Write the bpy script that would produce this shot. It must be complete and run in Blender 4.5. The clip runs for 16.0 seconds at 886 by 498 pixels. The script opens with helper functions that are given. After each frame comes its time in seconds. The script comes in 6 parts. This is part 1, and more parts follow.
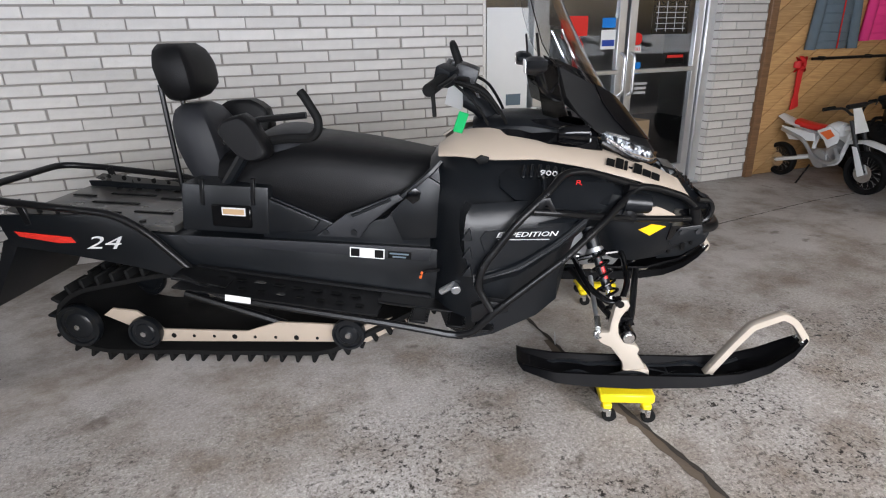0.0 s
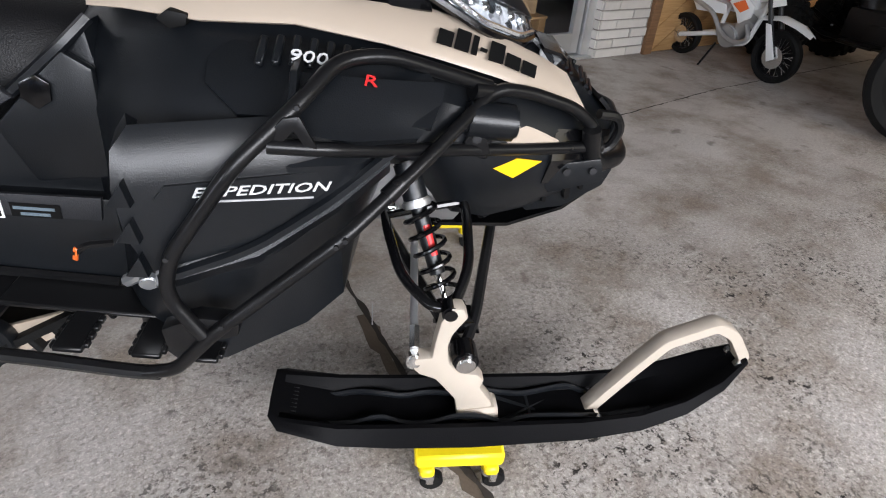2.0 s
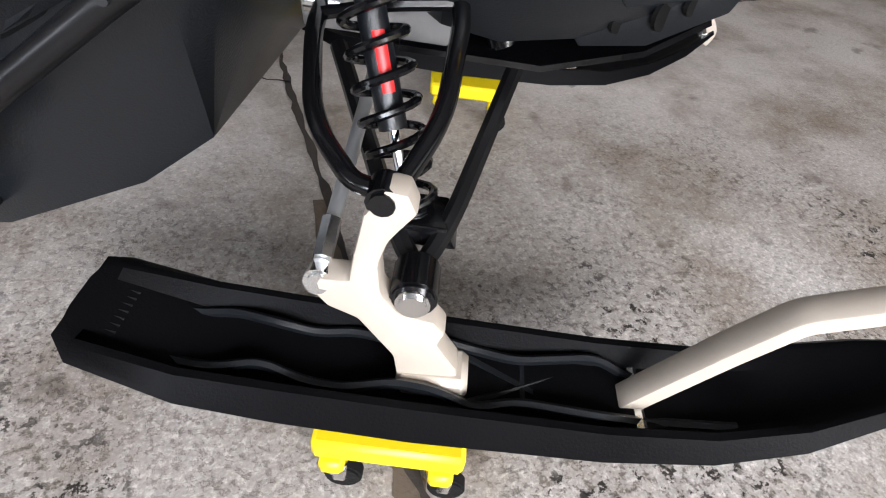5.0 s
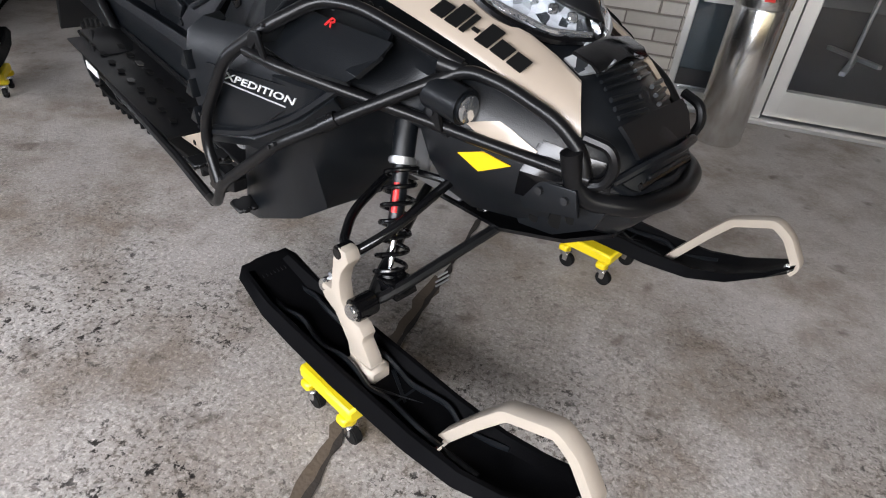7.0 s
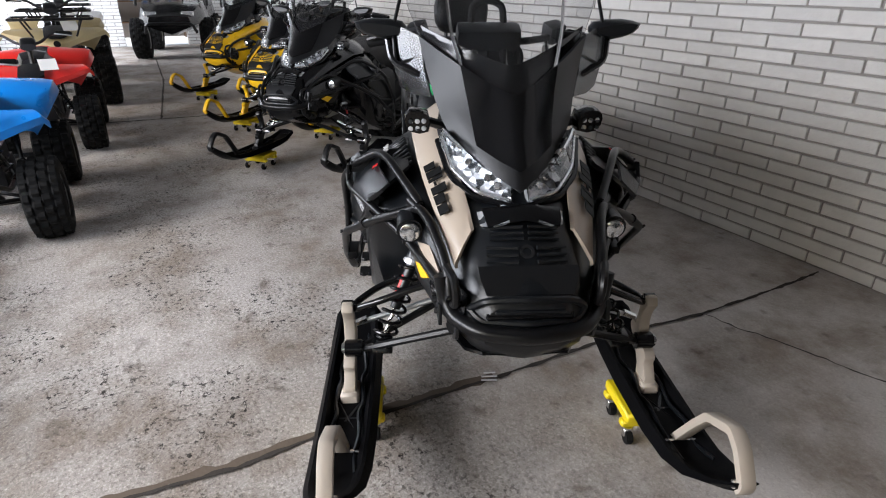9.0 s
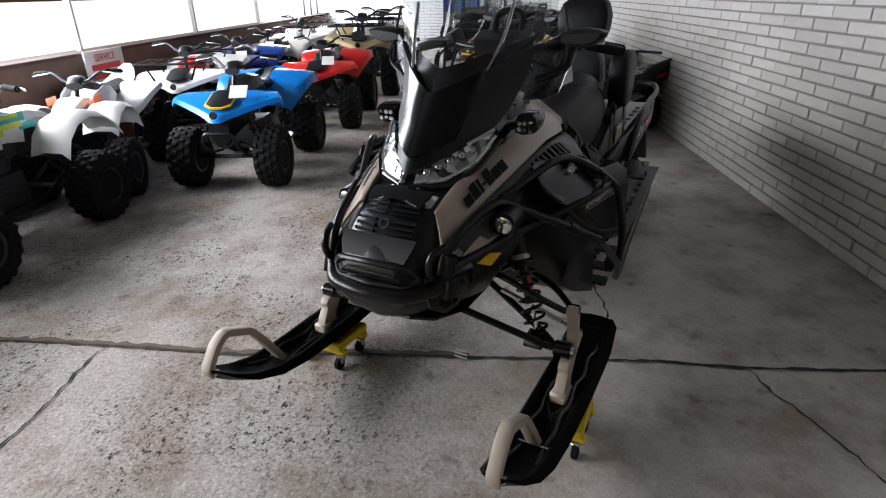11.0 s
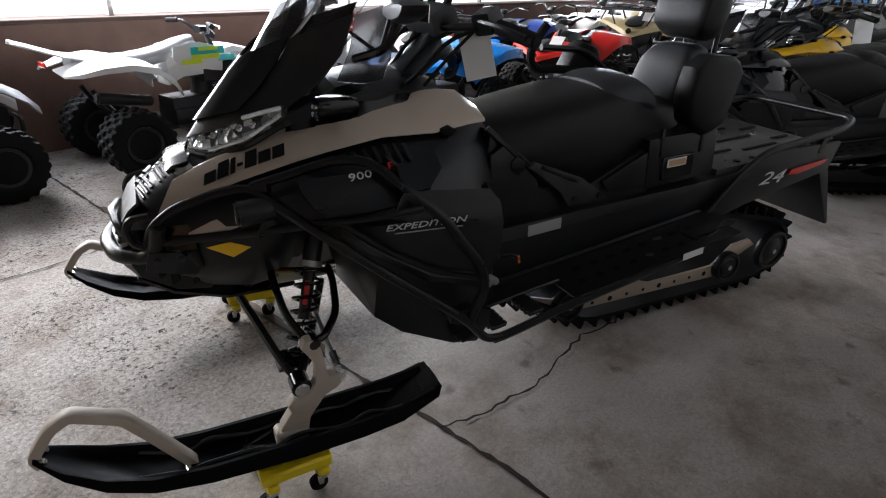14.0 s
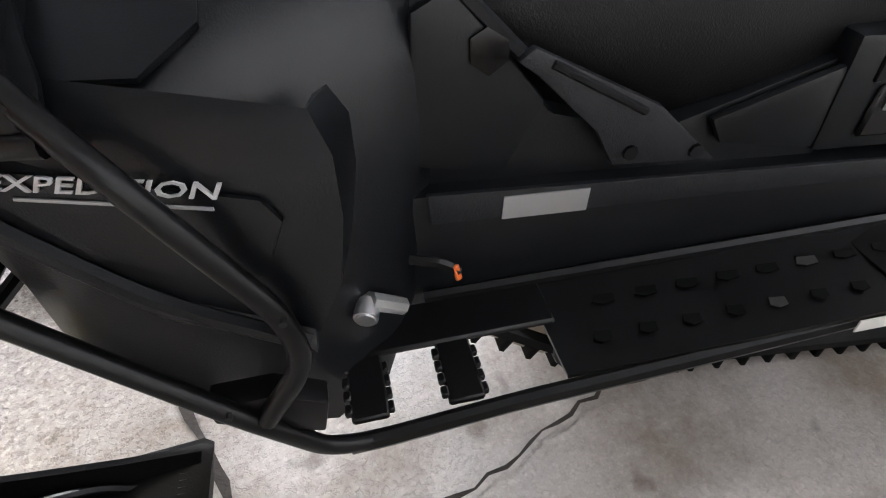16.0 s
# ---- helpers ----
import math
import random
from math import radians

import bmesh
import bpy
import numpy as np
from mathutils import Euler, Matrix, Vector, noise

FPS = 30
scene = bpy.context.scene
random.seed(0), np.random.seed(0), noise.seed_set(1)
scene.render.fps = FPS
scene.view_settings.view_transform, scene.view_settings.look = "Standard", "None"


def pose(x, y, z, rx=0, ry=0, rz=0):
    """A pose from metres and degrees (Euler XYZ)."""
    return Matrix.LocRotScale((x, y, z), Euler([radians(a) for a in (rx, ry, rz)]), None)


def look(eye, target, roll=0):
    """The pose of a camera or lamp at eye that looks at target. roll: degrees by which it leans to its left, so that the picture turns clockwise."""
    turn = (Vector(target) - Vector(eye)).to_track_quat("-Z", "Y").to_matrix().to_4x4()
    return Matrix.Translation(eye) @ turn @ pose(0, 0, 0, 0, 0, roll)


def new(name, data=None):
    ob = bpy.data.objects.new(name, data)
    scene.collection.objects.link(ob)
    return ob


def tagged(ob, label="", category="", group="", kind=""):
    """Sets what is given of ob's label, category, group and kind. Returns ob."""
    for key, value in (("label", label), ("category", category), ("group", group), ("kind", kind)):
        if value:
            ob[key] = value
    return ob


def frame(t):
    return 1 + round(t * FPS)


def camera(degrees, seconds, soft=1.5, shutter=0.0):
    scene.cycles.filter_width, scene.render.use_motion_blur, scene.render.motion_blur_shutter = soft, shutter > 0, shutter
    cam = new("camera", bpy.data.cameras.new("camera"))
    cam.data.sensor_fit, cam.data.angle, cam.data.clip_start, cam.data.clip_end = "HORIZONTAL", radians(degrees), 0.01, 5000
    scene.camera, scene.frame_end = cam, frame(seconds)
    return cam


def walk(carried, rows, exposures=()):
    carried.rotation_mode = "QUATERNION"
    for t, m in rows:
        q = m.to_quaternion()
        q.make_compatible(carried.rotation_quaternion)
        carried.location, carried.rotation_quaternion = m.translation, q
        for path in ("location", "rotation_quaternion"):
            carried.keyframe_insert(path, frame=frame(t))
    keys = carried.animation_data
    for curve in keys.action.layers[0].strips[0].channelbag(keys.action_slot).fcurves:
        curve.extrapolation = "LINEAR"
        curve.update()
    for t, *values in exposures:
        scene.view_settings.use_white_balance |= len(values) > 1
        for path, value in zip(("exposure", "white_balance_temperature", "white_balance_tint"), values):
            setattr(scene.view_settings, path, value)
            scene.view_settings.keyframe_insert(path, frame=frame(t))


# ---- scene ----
cam = camera(75.3, 16.0, 1.1)
PATH = [
    (0, (-0.286, -2.21, 1.244), (-0.444, -0.34, 0.552), -1.3),
    (0.5, (-0.154, -2.018, 1.223), (-0.27, -0.18, 0.444), -1.6),
    (1, (-0.028, -1.8, 1.184), (-0.076, 0.018, 0.352), 0.3),
    (1.5, (0.004, -1.541, 1.121), (0.151, 0.209, 0.165), 2.2),
    (2, (0.018, -1.252, 1.071), (0.239, 0.405, -0.027), 4.5),
    (2.5, (0.058, -1.033, 0.968), (0.202, 0.561, -0.23), 8.5),
    (3, (0.091, -0.857, 0.866), (0.189, 0.694, -0.394), 15.2),
    (3.5, (0.097, -0.758, 0.779), (0.118, 0.764, -0.519), 15.5),
    (4, (0.114, -0.728, 0.72), (0.205, 0.77, -0.601), 14.5),
    (4.2, (0.134, -0.741, 0.7), (0.282, 0.71, -0.668), 12.5),
    (6.3, (0.514, -1.025, 0.904), (0.03, 0.425, -0.385), 1.6),
    (6.5, (0.624, -1.023, 0.943), (-0.061, 0.354, -0.336), 3.1),
    (7, (0.893, -0.998, 1.066), (-0.206, 0.219, -0.08), 5.0),
    (7.5, (1.176, -0.924, 1.173), (-0.258, 0.047, 0.173), 1.9),
    (8, (1.369, -0.744, 1.235), (-0.223, 0.044, 0.316), 2.3),
    (8.5, (1.506, -0.503, 1.266), (-0.223, -0.05, 0.369), 1.4),
    (9, (1.625, -0.263, 1.284), (-0.183, -0.155, 0.435), 0.4),
    (9.5, (1.676, 0.013, 1.286), (-0.111, -0.24, 0.423), -2.6),
    (10, (1.706, 0.295, 1.3), (-0.029, -0.205, 0.438), -2.7),
    (10.2, (1.713, 0.409, 1.294), (-0.002, -0.18, 0.451), -2.5),
    (12.3, (1.267, 1.407, 1.291), (-0.061, 0.149, 0.484), 0.3),
    (12.5, (1.18, 1.495, 1.283), (-0.083, 0.16, 0.494), 0.4),
    (13, (0.929, 1.663, 1.269), (-0.115, 0.155, 0.472), 0.1),
    (13.5, (0.667, 1.673, 1.252), (-0.287, 0.106, 0.455), 1.2),
    (14, (0.402, 1.634, 1.242), (-0.422, 0.034, 0.369), 2.0),
    (14.5, (0.139, 1.53, 1.209), (-0.517, -0.106, 0.263), 1.8),
    (15, (-0.057, 1.331, 1.131), (-0.652, -0.27, 0.092), 2.6),
    (15.5, (-0.234, 1.06, 1.066), (-0.849, -0.433, -0.114), 7.5),
    (16, (-0.336, 0.89, 0.963), (-0.78, -0.593, -0.303), 7.2),
]
walk(cam, [(t, look(eye, target, roll)) for t, eye, target, roll in PATH],
     [(0, 0.4, 6320, 10), (2, 0.5, 6320, 10), (3.5, 0.95, 6320, 10), (4, 0.95, 6320, 10), (6.5, 0.55, 6320, 10), (7, 0.45, 6320, 10), (9, 0.45, 6320, 10), (10.2, 0.35, 6320, 10), (12.3, 0.2, 6320, 10), (13.5, 0.3, 6320, 10), (14.5, 0.7, 6320, 10), (15, 1.05, 6320, 10), (15.5, 1.65, 6320, 10), (16, 2.2, 6320, 10)])

# ---- light ----
AZ = 25.5                       # the building stands turned by this angle to the snowmobile
BLD = pose(-0.32, 1.97, 0, 0, 0, AZ)
world = bpy.data.worlds.new("sky")
scene.world = world
world.use_nodes = True
_bg = world.node_tree.nodes["Background"]
_sky = world.node_tree.nodes.new("ShaderNodeTexSky")
_sky.sky_type, _sky.sun_disc = "NISHITA", False
_sky.sun_elevation, _sky.sun_rotation = radians(39), radians(153)
_sky.air_density, _sky.dust_density = 1.6, 6.0
world.node_tree.links.new(_sky.outputs[0], _bg.inputs[0])
_bg.inputs[1].default_value = 0.15
_sun = new("sun", bpy.data.lights.new("sun", "SUN"))
_sun.data.energy, _sun.data.angle, _sun.data.color = 3.0, radians(30), (0.93, 0.95, 1.0)
_sun.matrix_world = look((4, -8, 7.3), (0, 0, 0))
ZC = 3.30                       # ceiling height
VW = -5.2                       # line of the window wall
U0, U1 = -13.2, 7.5             # the two ends of the covered bay


def window_light(name, u0, u1, z0, z1, power):
    """Sky light in the opening above the low wall."""
    lamp = new(name, bpy.data.lights.new(name, "AREA"))
    lamp.data.shape, lamp.data.size, lamp.data.size_y = "RECTANGLE", u1 - u0, z1 - z0
    lamp.data.energy, lamp.data.color = power, (0.87, 0.905, 1.0)
    lamp.matrix_world = BLD @ pose((u0 + u1) / 2, VW - 0.25, (z0 + z1) / 2, 90, 0, 0)
    return lamp


window_light("window_light", -4.0, 0.7, 1.0, 2.05, 190)
window_light("window_light", -13.0, -9.0, 1.0, 2.05, 300)


# ---- materials ----
def nodes_of(name):
    m = bpy.data.materials.new(name)
    m.use_nodes = True
    return m, m.node_tree, m.node_tree.nodes["Principled BSDF"]


def mat(name, rgb, rough=0.5, metal=0.0, var=0.12, scale=6.0, fine=90.0, bump=0.15, coat=0.0, spread=0.0, rvar=0.1, spec=0.5):
    """A surface with stains at one scale and grain at another; spread: change from piece to piece."""
    m, t, b = nodes_of(name)
    n, l = t.nodes.new, t.links.new
    co = n("ShaderNodeTexCoord")
    big, small = n("ShaderNodeTexNoise"), n("ShaderNodeTexNoise")
    for x, s, d in ((big, scale, 4), (small, fine, 2)):
        x.inputs["Scale"].default_value, x.inputs["Detail"].default_value = s, d
        l(co.outputs["Object"], x.inputs["Vector"])
    mix = n("ShaderNodeMix")
    mix.data_type = "RGBA"
    mix.inputs[6].default_value = (*[c * (1 - var) for c in rgb], 1)
    mix.inputs[7].default_value = (*[min(1, c * (1 + var)) for c in rgb], 1)
    l(big.outputs["Fac"], mix.inputs[0])
    out = mix.outputs[2]
    if spread:
        info, hsv, mr = n("ShaderNodeObjectInfo"), n("ShaderNodeHueSaturation"), n("ShaderNodeMapRange")
        l(info.outputs["Random"], mr.inputs[0])
        mr.inputs[3].default_value, mr.inputs[4].default_value = 1 - spread, 1 + spread
        l(mr.outputs[0], hsv.inputs["Value"])
        l(out, hsv.inputs["Color"])
        out = hsv.outputs[0]
    l(out, b.inputs["Base Color"])
    rr = n("ShaderNodeMapRange")
    l(big.outputs["Fac"], rr.inputs[0])
    rr.inputs[3].default_value, rr.inputs[4].default_value = max(0.02, rough - rvar), min(1, rough + rvar)
    l(rr.outputs[0], b.inputs["Roughness"])
    b.inputs["Metallic"].default_value = metal
    b.inputs["Coat Weight"].default_value = coat
    b.inputs["Specular IOR Level"].default_value = spec
    if bump:
        bp = n("ShaderNodeBump")
        bp.inputs["Strength"].default_value, bp.inputs["Distance"].default_value = bump, 0.004
        l(small.outputs["Fac"], bp.inputs["Height"])
        l(bp.outputs[0], b.inputs["Normal"])
    return m


def glass(name, rgb=(1, 1, 1), rough=0.0):
    m, t, b = nodes_of(name)
    b.inputs["Base Color"].default_value = (*rgb, 1)
    b.inputs["Roughness"].default_value, b.inputs["Transmission Weight"].default_value, b.inputs["IOR"].default_value = rough, 1, 1.45
    return m


def concrete():
    """Worn slab: pale, with dark grime flecks, broad stains and shallow pits."""
    m, t, b = nodes_of("concrete")
    n, l = t.nodes.new, t.links.new
    co = n("ShaderNodeTexCoord")

    def tex(scale, detail, rough=0.6):
        x = n("ShaderNodeTexNoise")
        x.inputs["Scale"].default_value, x.inputs["Detail"].default_value, x.inputs["Roughness"].default_value = scale, detail, rough
        l(co.outputs["Object"], x.inputs["Vector"])
        return x

    def ramp(src, a, bb, ca, cb):
        r = n("ShaderNodeValToRGB")
        r.color_ramp.elements[0].position, r.color_ramp.elements[1].position = a, bb
        r.color_ramp.elements[0].color, r.color_ramp.elements[1].color = (*ca, 1), (*cb, 1)
        l(src.outputs["Fac"], r.inputs[0])
        return r

    def times(a, c, f=1.0):
        x = n("ShaderNodeMix")
        x.data_type, x.blend_type = "RGBA", "MULTIPLY"
        x.inputs[0].default_value = f
        l(a, x.inputs[6])
        l(c, x.inputs[7])
        return x.outputs[2]
    broad = ramp(tex(0.8, 5), 0.3, 0.7, (0.45, 0.415, 0.385), (0.66, 0.635, 0.61))
    blot = ramp(tex(2.6, 6, 0.7), 0.36, 0.56, (0.60, 0.545, 0.49), (1, 1, 1))
    spots = ramp(tex(7.5, 3, 0.5), 0.27, 0.36, (0.45, 0.42, 0.39), (1, 1, 1))
    speck = ramp(tex(70, 5, 0.75), 0.41, 0.49, (0.36, 0.335, 0.31), (1, 1, 1))
    chips = ramp(tex(34, 6, 0.74), 0.415, 0.435, (0.07, 0.066, 0.062), (1, 1, 1))
    light = ramp(tex(85, 5, 0.75), 0.50, 0.64, (0.80, 0.79, 0.78), (1.25, 1.25, 1.25))
    grain = ramp(tex(190, 3), 0.3, 0.7, (0.72, 0.72, 0.72), (1.06, 1.06, 1.06))
    wet = tex(1.7, 4)
    worn = ramp(tex(2.3, 5, 0.65), 0.44, 0.58, (0, 0, 0), (1, 1, 1))
    plain = times(times(broad.outputs[0], blot.outputs[0]), spots.outputs[0], 0.8)
    base = times(times(plain, light.outputs[0]), grain.outputs[0])
    smooth = times(times(times(plain, light.outputs[0], 0.35), grain.outputs[0], 0.35), speck.outputs[0], 0.15)
    rough_part = times(times(base, speck.outputs[0], 0.9), chips.outputs[0])
    pick = n("ShaderNodeMix")
    pick.data_type = "RGBA"
    # the flecked wear lies on the window side of the bay
    sep, band, both = n("ShaderNodeSeparateXYZ"), n("ShaderNodeMapRange"), n("ShaderNodeMath")
    l(co.outputs["Object"], sep.inputs[0])
    l(sep.outputs["Y"], band.inputs[0])
    band.inputs[1].default_value, band.inputs[2].default_value = -1.5, -2.3
    both.operation = "MULTIPLY"
    l(worn.outputs[0], both.inputs[0])
    l(band.outputs[0], both.inputs[1])
    l(both.outputs[0], pick.inputs[0])
    mid = n("ShaderNodeMix")       # the trodden side is grainier than the side along the wall
    mid.data_type = "RGBA"
    l(band.outputs[0], mid.inputs[0])
    l(smooth, mid.inputs[6])
    l(times(base, speck.outputs[0], 0.5), mid.inputs[7])
    l(mid.outputs[2], pick.inputs[6])
    l(rough_part, pick.inputs[7])
    out = pick.outputs[2]
    l(out, b.inputs["Base Color"])
    rr = n("ShaderNodeMapRange")
    l(wet.outputs["Fac"], rr.inputs[0])
    rr.inputs[3].default_value, rr.inputs[4].default_value = 0.48, 0.85
    b.inputs["Specular IOR Level"].default_value = 0.25
    l(rr.outputs[0], b.inputs["Roughness"])
    bp = n("ShaderNodeBump")
    bp.inputs["Strength"].default_value, bp.inputs["Distance"].default_value = 0.5, 0.006
    l(speck.outputs[0], bp.inputs["Height"])
    l(bp.outputs[0], b.inputs["Normal"])
    return m


def wood(name, rgb, dark, scale=1.0):
    m, t, b = nodes_of(name)
    n, l = t.nodes.new, t.links.new
    co, mp = n("ShaderNodeTexCoord"), n("ShaderNodeMapping")
    mp.inputs["Scale"].default_value = (3 * scale, 40 * scale, 40 * scale)
    l(co.outputs["Object"], mp.inputs[0])
    w = n("ShaderNodeTexNoise")
    w.inputs["Scale"].default_value, w.inputs["Detail"].default_value, w.inputs["Distortion"].default_value = 1.2, 5, 1.5
    l(mp.outputs[0], w.inputs["Vector"])
    r = n("ShaderNodeValToRGB")
    r.color_ramp.elements[0].position, r.color_ramp.elements[1].position = 0.3, 0.7
    r.color_ramp.elements[0].color, r.color_ramp.elements[1].color = (*dark, 1), (*rgb, 1)
    l(w.outputs["Fac"], r.inputs[0])
    info, hsv, mr = n("ShaderNodeObjectInfo"), n("ShaderNodeHueSaturation"), n("ShaderNodeMapRange")
    l(info.outputs["Random"], mr.inputs[0])
    mr.inputs[3].default_value, mr.inputs[4].default_value = 0.72, 1.15
    l(mr.outputs[0], hsv.inputs["Value"])
    l(r.outputs[0], hsv.inputs["Color"])
    l(hsv.outputs[0], b.inputs["Base Color"])
    b.inputs["Roughness"].default_value = 0.5
    bp = n("ShaderNodeBump")
    bp.inputs["Strength"].default_value, bp.inputs["Distance"].default_value = 0.2, 0.003
    l(w.outputs["Fac"], bp.inputs["Height"])
    l(bp.outputs[0], b.inputs["Normal"])
    return m


M_CONC = concrete()
M_JOINT = mat("joint_filler", (0.032, 0.026, 0.021), 0.95, bump=0.6)
M_JOINTLIGHT = mat("worn_joint_edge", (0.105, 0.080, 0.058), 0.9, bump=0.5)
M_BRICK = mat("painted_brick", (0.60, 0.58, 0.55), 0.75, var=0.16, scale=9, fine=70, bump=0.45, spread=0.1)
M_BRICKW = mat("white_brick", (0.84, 0.84, 0.83), 0.7, var=0.08, scale=9, fine=70, bump=0.4, spread=0.05)
M_MORTAR = mat("mortar", (0.27, 0.25, 0.23), 0.95, bump=0.5)
M_DARKBRICK = mat("dark_brick", (0.11, 0.065, 0.05), 0.85, var=0.5, scale=5, bump=0.5, spread=0.4)
M_ALU = mat("brushed_aluminium", (0.72, 0.73, 0.74), 0.35, 0.85, var=0.08, bump=0.05)
M_STEEL = mat("polished_steel", (0.75, 0.75, 0.74), 0.2, 1.0, var=0.1, bump=0.03)
M_CAST = mat("cast_aluminium", (0.5, 0.5, 0.5), 0.45, 0.9, var=0.15, fine=60, bump=0.3)
M_BLACK = mat("black_plastic", (0.0055, 0.0066, 0.0082), 0.33, var=0.3, scale=5, fine=420, bump=0.12, rvar=0.1, spec=0.45)
M_GLOSS = mat("gloss_black_plastic", (0.003, 0.003, 0.0035), 0.16, var=0.2, bump=0.02, rvar=0.06, spec=0.5)
M_FAIR = mat("satin_black_fairing", (0.005, 0.0054, 0.0065), 0.45, var=0.25, scale=5, fine=420, bump=0.06, rvar=0.06, spec=0.45)
M_DECK = mat("dull_deck_metal", (0.05, 0.048, 0.045), 0.30, 0.0, var=0.2, scale=9, bump=0.1, spec=0.8)
M_TUBE = mat("black_powder_coat", (0.005, 0.005, 0.0055), 0.32, var=0.2, scale=12, fine=500, bump=0.04, spec=0.35)
M_SEAT = mat("black_vinyl", (0.0045, 0.0045, 0.005), 0.45, var=0.2, scale=8, fine=380, bump=0.3, spec=0.25)
M_SEATG = mat("grey_vinyl", (0.016, 0.017, 0.020), 0.45, var=0.15, scale=8, fine=380, bump=0.3)
M_RUBBER = mat("black_rubber", (0.006, 0.006, 0.006), 0.72, var=0.3, scale=14, fine=160, bump=0.3, spec=0.18)
M_BEIGE = mat("beige_paint", (0.44, 0.365, 0.29), 0.36, var=0.05, scale=4, bump=0.03, coat=0.25)
M_SEATL = mat("light_grey_vinyl", (0.42, 0.43, 0.44), 0.5, var=0.1, scale=8, fine=380, bump=0.2)
M_BEIGEP = mat("beige_plastic", (0.44, 0.385, 0.32), 0.5, var=0.08, scale=14, bump=0.1)
M_YELLOW = mat("yellow_plastic", (0.80, 0.62, 0.01), 0.4, var=0.06, bump=0.08)
M_YPAINT = mat("yellow_paint", (0.85, 0.50, 0.01), 0.3, var=0.05, bump=0.02, coat=0.3)
M_AMBER = mat("yellow_decal", (0.88, 0.52, 0.005), 0.35, var=0.03, bump=0.0)
M_RED = mat("red_plastic", (0.65, 0.02, 0.015), 0.35, var=0.06, bump=0.04)
M_REDLENS = mat("red_lens", (0.6, 0.03, 0.02), 0.15, var=0.1, bump=0.0, coat=0.4)
M_WHITE = mat("white_plastic", (0.78, 0.78, 0.77), 0.35, var=0.05, bump=0.03)
M_BLUE = mat("blue_plastic", (0.004, 0.19, 0.62), 0.3, var=0.06, bump=0.03)
M_DBLUE = mat("dark_blue_plastic", (0.02, 0.06, 0.35), 0.3, var=0.06, bump=0.03)
M_TAN = mat("tan_plastic", (0.45, 0.37, 0.20), 0.45, var=0.06, bump=0.05)
M_GREEN = mat("green_tape", (0.01, 0.35, 0.10), 0.3, var=0.1, bump=0.05)
M_TEAL = mat("teal_decal", (0.02, 0.45, 0.45), 0.35, bump=0.0)
M_LIME = mat("lime_decal", (0.62, 0.75, 0.03), 0.35, bump=0.0)
M_ORANGE = mat("orange_decal", (0.85, 0.16, 0.03), 0.35, bump=0.0)
M_LTEXT = mat("white_lettering", (0.62, 0.62, 0.62), 0.35, var=0.04, bump=0.0)
M_GTEXT = mat("grey_lettering", (0.42, 0.42, 0.43), 0.4, var=0.04, bump=0.0)
# black print and dark goods; on hole and slot patches it paints their shade
M_KTEXT = mat("black_print_and_hole_shade", (0.006, 0.006, 0.006), 0.5, var=0.04, bump=0.0, spec=0.12)
M_RTEXT = mat("red_lettering", (0.7, 0.03, 0.03), 0.4, var=0.04, bump=0.0)
M_PAPER = mat("white_paper", (0.74, 0.74, 0.72), 0.7, var=0.05, bump=0.05)
M_CHROME = mat("chrome", (0.85, 0.85, 0.86), 0.08, 1.0, var=0.03, bump=0.0)
M_LAMP = mat("headlamp_reflector", (0.80, 0.82, 0.84), 0.12, 0.9, var=0.2, scale=60, bump=0.2)
M_SMOKE = glass("smoked_screen", (0.80, 0.81, 0.82), 0.01)
M_DSMOKE = glass("dark_side_screen", (0.15, 0.155, 0.16), 0.12)
M_DCAST = mat("dark_cast_metal", (0.035, 0.035, 0.037), 0.5, 0.6, var=0.3, fine=60, bump=0.3)
M_BARS = mat("dark_steel_bar", (0.05, 0.05, 0.055), 0.35, 0.8, var=0.1, bump=0.03)


def crystal():
    """Head lamp reflector: facets whose glints and dark reflections are painted as colour cells."""
    m, t, b = nodes_of("painted_glint_reflector")
    n, l = t.nodes.new, t.links.new
    co, v, rp, bp = n("ShaderNodeTexCoord"), n("ShaderNodeTexVoronoi"), n("ShaderNodeValToRGB"), n("ShaderNodeBump")
    v.inputs["Scale"].default_value = 46
    l(co.outputs["Object"], v.inputs["Vector"])
    rp.color_ramp.elements[0].position, rp.color_ramp.elements[1].position = 0.25, 0.7
    rp.color_ramp.elements[0].color, rp.color_ramp.elements[1].color = (0.05, 0.055, 0.06, 1), (0.88, 0.90, 0.92, 1)
    l(v.outputs["Color"], rp.inputs[0])
    l(rp.outputs[0], b.inputs["Base Color"])
    b.inputs["Metallic"].default_value, b.inputs["Roughness"].default_value = 0.55, 0.14
    bp.inputs["Strength"].default_value, bp.inputs["Distance"].default_value = 0.9, 0.006
    l(v.outputs["Distance"], bp.inputs["Height"])
    l(bp.outputs[0], b.inputs["Normal"])
    return m


